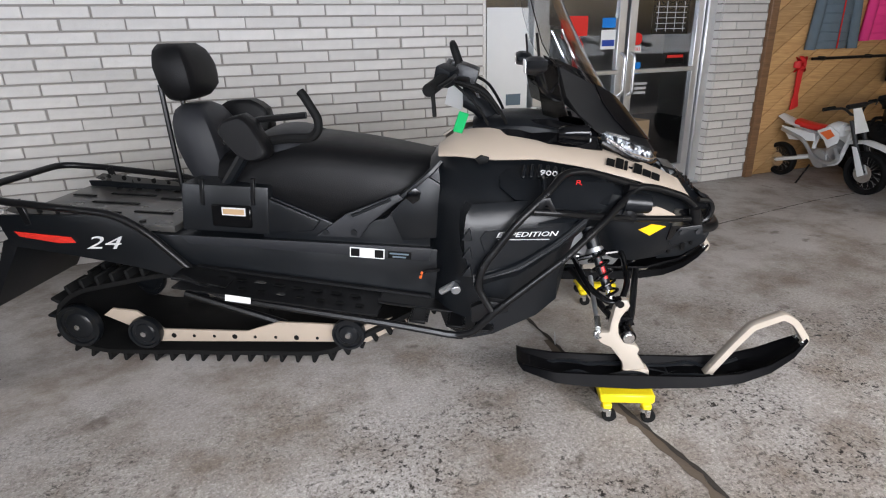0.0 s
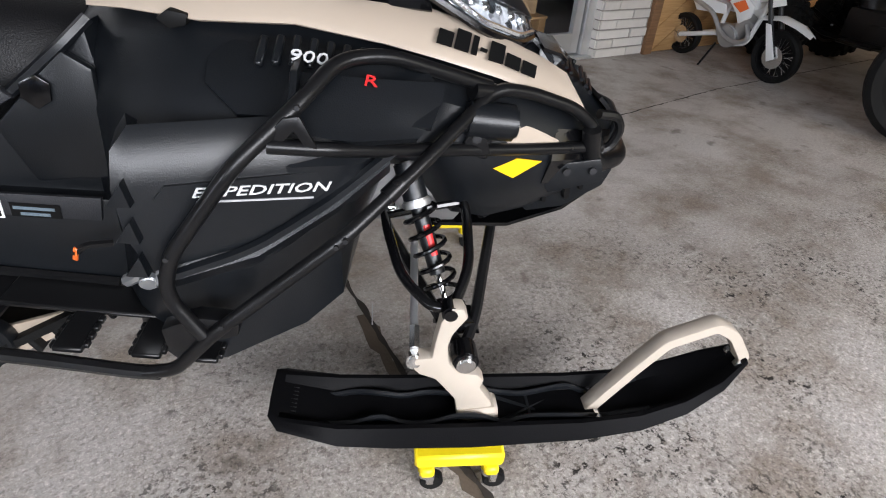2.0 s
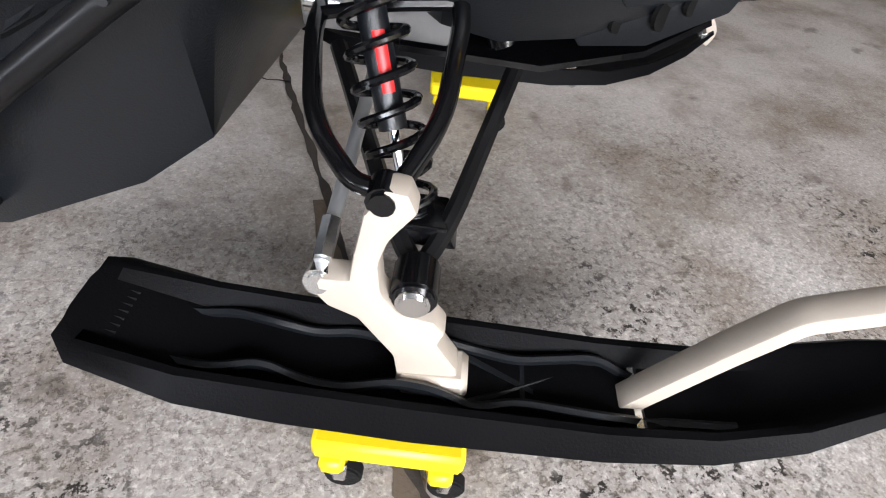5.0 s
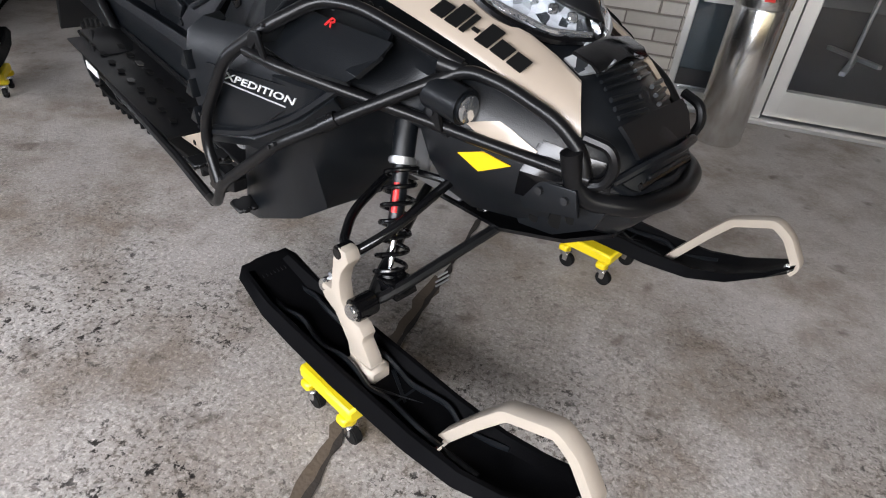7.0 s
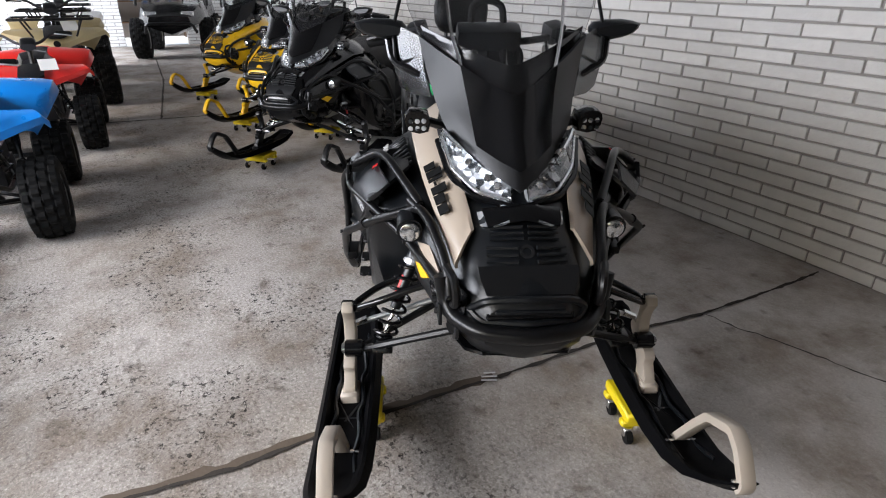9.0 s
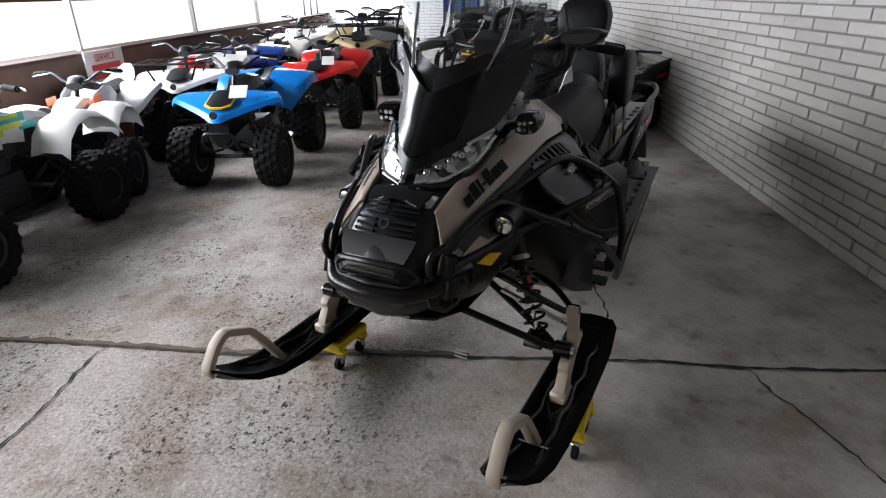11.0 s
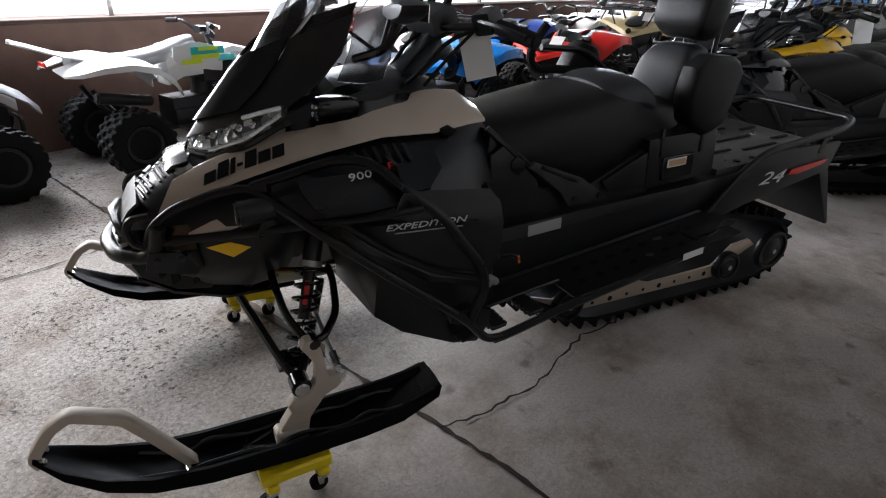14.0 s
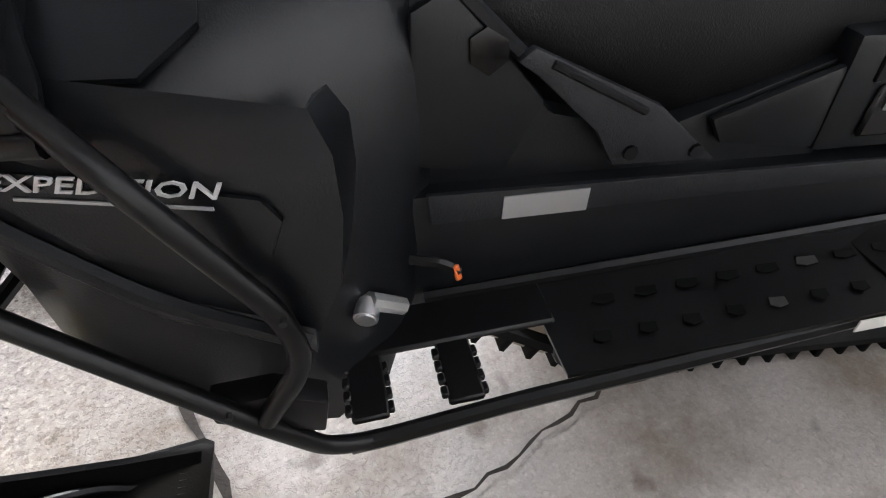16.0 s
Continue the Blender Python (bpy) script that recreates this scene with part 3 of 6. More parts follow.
def clothes_rail(m, colours, label):
    r = thing("clothes_rail", label, "clothes rail", m)
    part("rail", tube([(-.5, 0, .02), (-.5, 0, 1.35), (.5, 0, 1.35), (.5, 0, .02)], .014, .06, 8), M_ALU, r)
    for x in (-.5, .5):
        part("foot", rbox(.04, .5, .03, (x, 0, .016), bevel=.004), M_ALU, r)
    for k, c in enumerate(colours):
        x = -.42 + .84 * k / max(1, len(colours) - 1)
        part("garment", pad([[(x + a, b, z) for a, b in ((-.03, -w), (.03, -w), (.035, 0), (.03, w), (-.03, w), (-.035, 0))] for z, w in ((.55, .22), (.9, .24), (1.15, .24), (1.27, .12))]), c, r)
    return r


clothes_rail(BLD @ pose(1.75, 2.1, 0, 0, 0, 30), [M_JACKET, M_KTEXT, M_KTEXT, M_JACKET, M_KTEXT, M_RED], "rail of dark riding clothes inside the shop")
clothes_rail(BLD @ pose(.75, 1.7, 0, 0, 0, -20), [M_RED, M_KTEXT, M_DBLUE, M_KTEXT, M_WHITE], "rail of mixed riding clothes inside the shop")
simple("display_case", join(rbox(1.0, .5, .9, (0, 0, .455), bevel=.01), rbox(1.04, .54, .03, (0, 0, .92), bevel=.006)), M_JACKET, BLD @ pose(.1, 1.1, 0), "grey display counter inside the shop", "counter")

# diagonal pine boards
RB = .14
for k in range(-14, 34):
    # each board follows a 35 degree slope across the panel; its ends are cut upright
    c0 = k * RB / math.cos(radians(35))
    u0, u1 = UC1 + .09, 5.6
    slope = math.tan(radians(35))
    h = RB / math.cos(radians(35)) - .006
    lo = lambda u: c0 + (u - u0) * slope
    ua, ub = max(u0, u0 + (0.01 - c0 - h) / slope), min(u1, u0 + (ZC - c0) / slope)
    if ub - ua < .05:
        continue
    clampz = lambda z: min(ZC, max(.01, z))
    us = sorted({ua, ub, *[x for x in (u0 + (.01 - c0) / slope, u0 + (ZC - c0 - h) / slope) if ua < x < ub]})
    low = [(x, clampz(lo(x))) for x in us]
    top = [(x, clampz(lo(x) + h)) for x in reversed(us)]
    ring = []
    for q in low + top:
        if not ring or (abs(q[0] - ring[-1][0]) + abs(q[1] - ring[-1][1])) > .002:
            ring.append(q)
    if len(ring) < 3:
        continue
    part("board", prism(ring, .008, .0285, .002), M_WOODP, wall_wood)
post = part("trim_1", rbox(.085, .05, ZC, (UC1 + .044, .002, ZC / 2), bevel=.005), M_WOODT)
post.matrix_world = BLD
tagged(post, "brown stained timber trim post beside the brick pier", "trim", kind="structure")


# ---- snowmobile ----
def ring_section(x, half):
    return [(x, y, z) for y, z in half] + [(x, -y, z) for y, z in half[-2:0:-1]]


def track_path():
    """The belt's line in x and z, bottom run first, going back, with even steps."""
    pts = [(-0.44, 0.33), (-0.92, 0.072), (-1.86, 0.062), (-1.98, 0.10), (-2.030, 0.18), (-2.005, 0.27), (-1.91, 0.33),
           (-1.55, 0.405), (-1.0, 0.395), (-0.5, 0.405), (-0.43, 0.39), (-0.42, 0.36), (-0.44, 0.33)]
    line = smooth_path([(x, 0, z) for x, z in pts], 0.06, 4)
    out, carry, step = [], 0.0, 0.066
    for a, b in zip(line, line[1:]):
        d = (b - a).length
        while carry < d:
            out.append((a.lerp(b, carry / d), (b - a).normalized()))
            carry += step
        carry -= d
    return out


M_SKI = mat("ski_plastic", (0.0035, 0.0035, 0.004), 0.42, var=0.25, scale=9, fine=300, bump=0.12, spec=0.04)


def strap(pts, w, h, radius=0.02):
    """A bent flat bar in the x-z plane, w wide across y and h thick."""
    path = smooth_path(pts, radius, 3)
    secs = []
    for i, p in enumerate(path):
        d = (path[min(i + 1, len(path) - 1)] - path[max(i - 1, 0)]).normalized()
        nrm = Vector((-d.z, 0, d.x))
        c = .10
        secs.append([p + nrm * (h / 2) * a + Vector((0, w / 2 * b, 0)) for a, b in ((-1 + c, -1), (-1, -1 + c), (-1, 1 - c), (-1 + c, 1), (1 - c, 1), (1, 1 - c), (1, -1 + c), (1 - c, -1))])
    return loft(secs)


def ski(parent, y, loop_paint, spindle_paint):
    """A ski with raised sides, a carrying loop and the spindle that stands in it."""
    s = part("ski", loft(ski_sections(y)), M_SKI, parent, "black moulded ski with raised edges")
    # carrying loop
    pts = [(0.455, y, .148), (0.470, y, .172), (0.530, y, .265), (0.578, y, .332), (0.670, y, .374), (0.708, y, .352), (0.752, y, .290), (0.740, y, .266)]
    part("carry_loop", strap(pts, .034, .022, .012), loop_paint, s)
    for sx, sz in ((0.470, .150), (0.737, .282)):
        for q in (-1, 1):
            part("bolt", rod((sx, y + q * 0.012, sz), (sx, y + q * (0.072 if sx < 0.5 else 0.026), sz), 0.010, n=8, bevel=0.002), M_STEEL, s)
    # keel ribs inside the trough
    for q in (-1, 1):
        rib = [(-0.13 + i * 0.05, y + q * (0.030 + 0.006 * ((i * 7) % 3)), (0.172 if i == 0 else 0.150) + 0.006 * ((i * 5) % 4) + max(0, i - 12) * .010) for i in range(15)]
        part("ski_rib", tube(rib, 0.0065, 0.02, 6), M_BLACK, s)
    for k in range(7):
        part("ski_mark", rod((-0.152, y - .030 + .010 * k, .187), (-0.140, y - .030 + .010 * k, .184), .003, n=5), M_TUBE, s)
    for a, b in ((0.26, 0.40), (0.33, 0.33), (0.40, 0.26)):
        part("ski_web", tube([(a, y - 0.034, .142), (b, y + 0.034, .142)], 0.006, 0, 5), M_BLACK, s)
    return s


def ski_sections(y):
    line = [(-0.186, .200, .060, .010), (-0.168, .182, .080, .018), (-0.06, .143, .088, .038), (0.05, .131, .088, .046), (0.20, .127, .088, .048), (0.42, .136, .086, .040),
            (0.54, .154, .082, .034), (0.63, .190, .074, .029), (0.70, .238, .058, .022), (0.750, .283, .030, .014)]
    secs = []
    for x, z, w, h in line:
        rim = w * .80
        inner = max(0.010, rim - 0.026)
        secs.append([(x, y - rim, z + h), (x, y - w, z + 0.010), (x, y - w * 0.62, z), (x, y - 0.012, z - 0.012), (x, y + 0.012, z - 0.012), (x, y + w * 0.62, z),
                     (x, y + w, z + 0.010), (x, y + rim, z + h), (x, y + rim - 0.010, z + h), (x, y + inner, z + 0.014), (x, y - inner, z + 0.014), (x, y - rim + 0.010, z + h)])
    return secs


def wheel_disc(r, w, hub=0.02):
    return revolve([(hub, -w / 2), (r * 0.55, -w * 0.42), (r * 0.62, -w * 0.25), (r * 0.80, -w * 0.25), (r * 0.84, -w / 2), (r * 0.97, -w / 2), (r, -w * 0.3), (r, w * 0.3), (r * 0.97, w / 2),
                    (r * 0.84, w / 2), (r * 0.80, w * 0.25), (r * 0.62, w * 0.25), (r * 0.55, w * 0.42), (hub, w / 2)], 20)


# inner and outer edge of the painted hood strip
HOOD_IN = [(-.47, .10, .865), (-.40, .105, .915), (-.27, .115, .93), (-.12, .125, .905), (.03, .14, .872), (.12, .140, .846), (.24, .128, .806), (.33, .116, .768), (.385, .110, .738)]
HOOD_OUT = [(-.465, .185, .835), (-.40, .215, .84), (-.27, .255, .835), (-.12, .25, .835), (.03, .238, .806), (.12, .226, .782), (.24, .204, .745), (.35, .178, .700), (.435, .158, .662)]


def side_y(x):
    """Half width of the side panel, which stands further out towards the rear."""
    return .405 + .27 * max(-.10, -.07 - x)


def hood_point(x, f, q, lift=0.0):
    """A point of the hood strip: x along it, f from its inner to its outer edge, lifted off it."""
    def along(line):
        for a, b in zip(line, line[1:]):
            if a[0] <= x <= b[0]:
                return Vector(a).lerp(Vector(b), (x - a[0]) / (b[0] - a[0]))
        return Vector(line[-1])
    p = along(HOOD_IN).lerp(along(HOOD_OUT), f) + Vector((0, .009, .019)) + Vector((.28, .50, .82)) * lift
    return Vector((p.x, q * p.y, p.z))


def snowmobile(m, label, paint, loop_paint, full=True, name="snowmobile", group="", shell_mat=None, spindle_paint=None, screen_h=1.0, two_up=True, rack=True):
    """A utility snowmobile: nose to +x, origin on the floor between its ski spindles."""
    sled = thing(name, label, "snowmobile", m, group)
    spindle_paint = spindle_paint or loop_paint

    def P(n, bm, mt, lab="", par=None):
        return part(n, bm, mt, par or sled, lab)
    hull = [
        (-0.50, [(0, .83), (.10, .83), (.16, .81), (.20, .76), (.225, .68), (.235, .50), (.24, .36), (0, .34)]),
        (-0.44, [(0, .88), (.10, .87), (.17, .84), (.23, .79), (.27, .70), (.30, .50), (.345, .255), (0, .25)]),
        (-0.36, [(0, .92), (.10, .91), (.19, .86), (.28, .80), (.345, .70), (.37, .50), (.398, .235), (0, .235)]),
        (-0.27, [(0, .93), (.10, .925), (.20, .86), (.31, .80), (.395, .69), (.405, .50), (.412, .262), (0, .25)]),
        (-0.12, [(0, .92), (.10, .91), (.20, .85), (.31, .79), (.42, .67), (.41, .50), (.385, .325), (0, .31)]),
        (-0.05, [(0, .91), (.10, .90), (.20, .83), (.30, .775), (.41, .67), (.39, .52), (.355, .375), (0, .35)]),
        (-0.015, [(0, .90), (.105, .89), (.195, .825), (.295, .765), (.40, .67), (.37, .57), (.30, .49), (0, .38)]),
        (0.03, [(0, .89), (.11, .88), (.19, .815), (.29, .755), (.36, .675), (.26, .62), (.13, .54), (0, .44)]),
        (0.12, [(0, .87), (.11, .85), (.185, .79), (.275, .735), (.30, .665), (.24, .60), (.15, .48), (0, .43)]),
        (0.17, [(0, .86), (.11, .83), (.18, .775), (.265, .72), (.28, .65), (.26, .56), (.20, .47), (0, .45)]),
        (0.24, [(0, .84), (.11, .805), (.17, .755), (.245, .70), (.255, .62), (.245, .54), (.20, .46), (0, .44)]),
        (0.35, [(0, .785), (.11, .76), (.15, .715), (.195, .66), (.215, .59), (.205, .52), (.16, .465), (0, .45)]),
        (0.44, [(0, .735), (.10, .712), (.13, .675), (.165, .62), (.18, .56), (.165, .52), (.12, .48), (0, .465)]),
        (0.505, [(0, .675), (.09, .66), (.11, .64), (.135, .60), (.14, .56), (.13, .51), (.09, .48), (0, .465)]),
        (0.535, [(0, .63), (.07, .625), (.09, .61), (.10, .585), (.105, .56), (.10, .53), (.07, .515), (0, .505)]),
    ]
    P("body_shell", loft([ring_section(x, h) for x, h in hull]), shell_mat or M_BLACK)
    # tunnel, extension and deck
    side = [(-2.10, .60), (-1.44, .572), (-0.45, .520), (-0.45, .31), (-1.30, .378), (-1.62, .44), (-1.84, .485), (-2.10, .52)]
    P("tunnel", prism(side, -0.264, 0.264, 0.006), M_BLACK)
    for q in (-1, 1):
        P("tunnel_trim", prism([(-1.40, .543), (-0.50, .480), (-0.49, .528), (-1.43, .575)], min(q * .263, q * .272), max(q * .263, q * .272), 0.002), M_SEATG if full else M_BLACK, "dark grey satin side trim")
        P("side_guard", prism([(-2.14, .655), (-1.66, .655), (-1.60, .60), (-1.40, .45), (-1.36, .38), (-1.62, .45), (-1.84, .49), (-2.10, .535)], min(q * .268, q * .282), max(q * .268, q * .282), 0.003), M_BLACK)
        P("tail_lamp", prism([(-2.07, .592), (-1.85, .570), (-1.835, .548), (-1.90, .546), (-2.05, .572)], min(q * .283, q * .289), max(q * .283, q * .289), 0.001), M_REDLENS, "long red tail reflector")
    P("cargo_deck", prism([(-2.12, .612), (-1.46, .575), (-1.46, .60), (-2.12, .637)], -0.245, 0.245, 0.004), M_DECK, "dull metal slotted cargo deck")
    # the deck is uncut: black boxes paint the shade inside its slots
    for k, (dx, dy, ln) in enumerate(((-1.62, -.10, .16), (-1.62, .10, .16), (-1.84, -.13, .20), (-1.84, 0, .20), (-1.84, .13, .20), (-2.03, -.08, .10), (-2.03, .08, .10))):
        P("deck_slot_shade", rbox(ln, 0.016, 0.004, (dx, dy, .6035 - (dx + 1.46) * .056), (0, 3.2, 0), 0.001), M_KTEXT)
    for q in (-1, 1):
        # black discs on the deck stand for the dark inside round holes
        for k in range(5):
            P("deck_hole_shade", rod((-1.60 - k * .09, q * .215, .6100 + k * .005), (-1.60 - k * .09, q * .215, .6135 + k * .005), .013, n=10), M_KTEXT)
    P("snow_flap", prism([(-2.08, .56), (-2.16, .54), (-2.30, .25), (-2.285, .245)], -0.25, 0.25, 0.003), M_FAIR, "black rubber snow flap")
    # rack
    R = 0.013
    if rack:
        P("rack_rail", tube([(-1.36, -.288, .40), (-1.55, -.292, .600), (-1.66, -.294, .664), (-2.10, -.296, .714), (-2.24, -.25, .735), (-2.24, .25, .735), (-2.10, .296, .714), (-1.66, .294, .664), (-1.55, .292, .600), (-1.36, .288, .40)], R * 1.12, 0.07, 10), M_TUBE)
        for q in (-1, 1):
            P("rack_post", rbox(0.028, 0.012, 0.10, (-2.02, q * .278, .665), (0, -14, 0), 0.002), M_TUBE)
            side_plate = P("rack_plate", prism([(-1.66, .622), (-1.72, .650), (-2.06, .690), (-2.10, .668), (-2.06, .656), (-1.72, .630)], min(q * .262, q * .267), max(q * .262, q * .267), 0.001), M_DECK if full else M_TUBE, "bare metal plate with round holes" if full else "")
            # holes are solid discs, their inner shade given as black colour
            for k in range(5):
                part("plate_hole_shade", rod((-1.75 - k * .07, q * .2615, .645 + k * .0075), (-1.75 - k * .07, q * .2690, .645 + k * .0075), .009 + .003 * (k % 2), n=10), M_KTEXT, side_plate)
    # track
    line = track_path()
    secs = []
    for p, d in line + line[:1]:
        nrm = Vector((-d.z, 0, d.x))
        secs.append([p + nrm * a + Vector((0, y, 0)) for a, y in ((-.009, -.255), (-.009, .255), (.009, .255), (.009, -.255))])
    P("track_belt", loft(secs, caps=False), M_RUBBER, "black rubber drive belt")
    lug = join(rbox(0.018, 0.18, 0.046, (0, 0, 0.028), bevel=0.005), rbox(0.015, 0.13, 0.040, (0.012, -.188, 0.025), bevel=0.005), rbox(0.015, 0.13, 0.040, (0.012, .188, 0.025), bevel=0.005))
    lug_me = None
    for i, (p, d) in enumerate(line):
        nrm = Vector((-d.z, 0, d.x))
        mm = Matrix.Translation(p) @ Matrix((d, Vector((0, 1, 0)), d.cross(Vector((0, 1, 0))))).transposed().to_4x4()
        if lug_me is None:
            ob = P("lug", lug, M_RUBBER)
            lug_me = ob.data
        else:
            ob = new("lug", lug_me)
            ob.parent = sled
        ob.matrix_basis = mm
    # rear suspension
    rail = [(-1.84, .215), (-1.80, .245), (-1.70, .235), (-1.60, .155), (-1.25, .152), (-1.12, .195), (-0.98, .192), (-0.78, .185), (-0.62, .235), (-0.60, .205), (-0.76, .115), (-1.62, .100), (-1.72, .16)]
    for q in (-1, 1):
        P("slide_rail", prism(rail, q * .222 - .006, q * .222 + .006, 0.002), M_BEIGE if full else M_TUBE, "beige slide rail" if full else "")
        if full:
            # no openings cut in the rail: black discs paint the holes' shade
            for k in range(9):
                P("rail_hole_shade", rod((-1.56 + k * .085, q * .2265, .128), (-1.56 + k * .085, q * .2295, .128), .007 + .004 * (k % 3 == 0), n=8), M_KTEXT)
        for x, z, r in ((-1.940, .176, .092), (-1.665, .150, .068), (-0.830, .160, .066)):
            w = part("idler_wheel", wheel_disc(r, .032), M_BLACK, sled, m=pose(x, q * .245, z, 90, 0, 0))
            part("axle_bolt", rod((x, q * .255, z), (x, q * .268, z), .012, n=6), M_STEEL, w)
        P("swing_arm", rod((-1.50, q * .19, .30), (-1.10, q * .19, .17), .016, n=8), M_TUBE)
        P("footboard_rail", tube([(-1.40, q * .37, .448), (-1.20, q * .440, .400), (-0.86, q * .452, .352), (-0.60, q * .462, .318), (-0.42, q * .473, .290), (-0.37, q * .476, .287)], 0.013, 0.05, 8), M_TUBE)
        P("footboard_edge", tube([(-1.38, q * .272, .452), (-0.50, q * .270, .338)], 0.010, 0, 6), M_TUBE)
        board = lambda x: .296 - (x + .30) * .137
        P("footboard", sheet([[(x, q * .275, board(x) + .006), (x, q * .36, board(x) - .002), (x, q * .452, board(x))] for x in (-1.39, -1.2, -1.0, -.85, -.668)], 0.006), M_TUBE, "black perforated footboard")
        # flat patches on a solid board; the black ones paint shade of holes
        for k in range(9):
            for w_, yy in ((.020, .33), (.015, .40)):
                xs = -1.33 + k * .070 + (.03 if yy > .35 else 0)
                P("foot_hole_patch", prism([(xs - w_, -.007), (xs + w_ * .6, -.010), (xs + w_, .004), (xs + w_ * .3, .011), (xs - w_ * .8, .008)], -.001, .001, 0, axis="z"), M_DECK if (k * 5 + int(yy * 100)) % 6 == 0 else M_KTEXT).matrix_basis = Matrix.Translation((0, q * yy, board(xs) + .0045)) @ Matrix.Translation((xs, 0, 0)) @ Matrix.Rotation(.136, 4, "Y") @ Matrix.Translation((-xs, 0, 0))
        P("foot_bridge", rbox(.37, .085, .012, (-.50, q * .316, board(-.50) + .004), (0, 7.8, 0), 0.004), M_TUBE)
        for x, w in ((-.526, .050), (-.398, .050), (-.300, .050)):
            P("foot_rung", join(rbox(w, 0.105, 0.012, (x, q * .406, board(x)), (0, 7.8, 0), 0.003), *[rbox(.010, .016, .011, (x + e * (w / 2 + .003), q * (.375 + .022 * k), board(x)), (0, 7.8, 0), 0.002) for k in range(4) for e in (-1, 1)]), M_TUBE)
        P("foot_plate", prism([(-1.42, .45), (-1.22, .418), (-1.22, .425), (-1.42, .46)], min(q * .27, q * .40), max(q * .27, q * .40), 0.002), M_TUBE)
    P("rear_shock", join(coil((-1.56, 0, .36), (-1.20, 0, .16), .035, .007, 8), rod((-1.58, 0, .37), (-1.18, 0, .15), .016, n=8)), M_TUBE)
    # seat
    seat = []
    for x, zt, zb, w in ((-1.32, .845, .72, .15), (-1.22, .862, .66, .19), (-1.06, .905, .645, .215), (-0.94, .912, .60, .225), (-0.80, .892, .592, .225), (-0.66, .868, .60, .215), (-0.54, .845, .70, .19), (-0.455, .83, .76, .14)):
        seat.append(ring_section(x, [(0, zt), (w * .55, zt - .004), (w * .88, zt - .032), (w, zt - .09), (w * 1.04, (zt + zb) / 2 - .02), (w * .98, zb), (0, zb)]))
    P("seat", pad(seat), M_SEAT, "black vinyl two-up seat")
    P("seat_bolster", pad([ring_section(x, [(0, z), (.10, z - .006), (.16, z - .03), (.19, z - .08), (.17, z - .11), (0, z - .10)]) for x, z in ((-1.16, .915), (-1.10, .945), (-1.02, .945), (-0.94, .915))]), M_SEATG if full else M_SEAT, "raised grey vinyl bolster" if full else "")
    base = [(-1.13, .735), (-0.83, .60), (-0.66, .63), (-0.50, .80), (-0.46, .83), (-0.44, .47), (-1.13, .535)]
    P("seat_base", prism(base, -.232, .232, 0.01), M_BLACK)
    for q in (-1, 1):
        P("knee_panel", prism([(-0.60, .55), (-0.47, .56), (-0.455, .76), (-0.50, .79), (-0.64, .655)], min(q * .233, q * .252), max(q * .233, q * .252), 0.008), M_BLACK)
        P("seat_strut", prism([(-.585, .712), (-.605, .730), (-.80, .655), (-.915, .572), (-.752, .566), (-.715, .618), (-.615, .695)], min(q * .252, q * .268), max(q * .252, q * .268), 0.004), M_SEATG if full else M_BLACK, "satin grey seat bracket" if full else "")
        P("strut_rib", tube([(-.63, q * .270, .712), (-.775, q * .270, .650)], 0.006, 0, 6), M_BLACK)
        P("seat_trim", tube([(-.60, q * .250, .712), (-.49, q * .245, .800), (-.455, q * .22, .835)], 0.010, 0.03, 6), M_BLACK)
        P("knee_badge", prism([(-.575, .735), (-.545, .75), (-.525, .735), (-.53, .705), (-.555, .69), (-.578, .71)], min(q * .252, q * .258), max(q * .252, q * .258), 0.003), M_GLOSS)
        P("side_pocket", prism([(-1.11, .72), (-0.90, .625), (-0.93, .585), (-1.10, .575)], min(q * .233, q * .25), max(q * .233, q * .25), 0.008), M_BLACK)
        for x in (-0.772, -0.876):
            P("panel_bolt", rod((x, q * .267, .588), (x, q * .274, .588), .011, n=8), M_BLACK)
    if two_up:
        # storage box, backrest, side bolsters and passenger grips
        bx = P("storage_box", prism([(-1.425, .590), (-1.095, .570), (-1.075, .752), (-1.40, .768)], -.255, .255, 0.012), M_BLACK)
        for q in (-1, 1):
            part("box_latch", rbox(0.15, 0.012, 0.085, (-1.225, q * .258, .645), (0, 3, 0), 0.006), M_GLOSS, bx)
            part("warning_label", rbox(0.088, 0.003, 0.030, (-1.212, q * .266, .664), (0, 3, 0), 0.0), M_LTEXT, bx, "white framed warning label")
            part("label_bar", rbox(0.078, 0.002, 0.020, (-1.212, q * .268, .664), (0, 3, 0), 0.0), M_BOX, bx)
            for x in (-1.325, -1.135):
                part("box_strut", rbox(0.016, 0.014, 0.10, (x, q * .252, .735), (0, 5, 0), 0.003), M_TUBE, bx)
        back = []
        for z, xf, xb, w in ((1.040, -1.425, -1.478, .080), (1.050, -1.395, -1.490, .105), (1.09, -1.362, -1.503, .132), (1.165, -1.368, -1.520, .138), (1.222, -1.392, -1.516, .118), (1.246, -1.420, -1.500, .085)):
            back.append([(xf, -w * .7, z), (xf - .008, -w * .92, z), ((xf + xb) / 2, -w, z), (xb, -w * .8, z), (xb - .006, 0, z), (xb, w * .8, z), ((xf + xb) / 2, w, z), (xf - .008, w * .92, z), (xf, w * .7, z), (xf + .004, 0, z)])
        P("backrest", pad(back, 1), M_SEAT, "padded black vinyl backrest")
        low = []
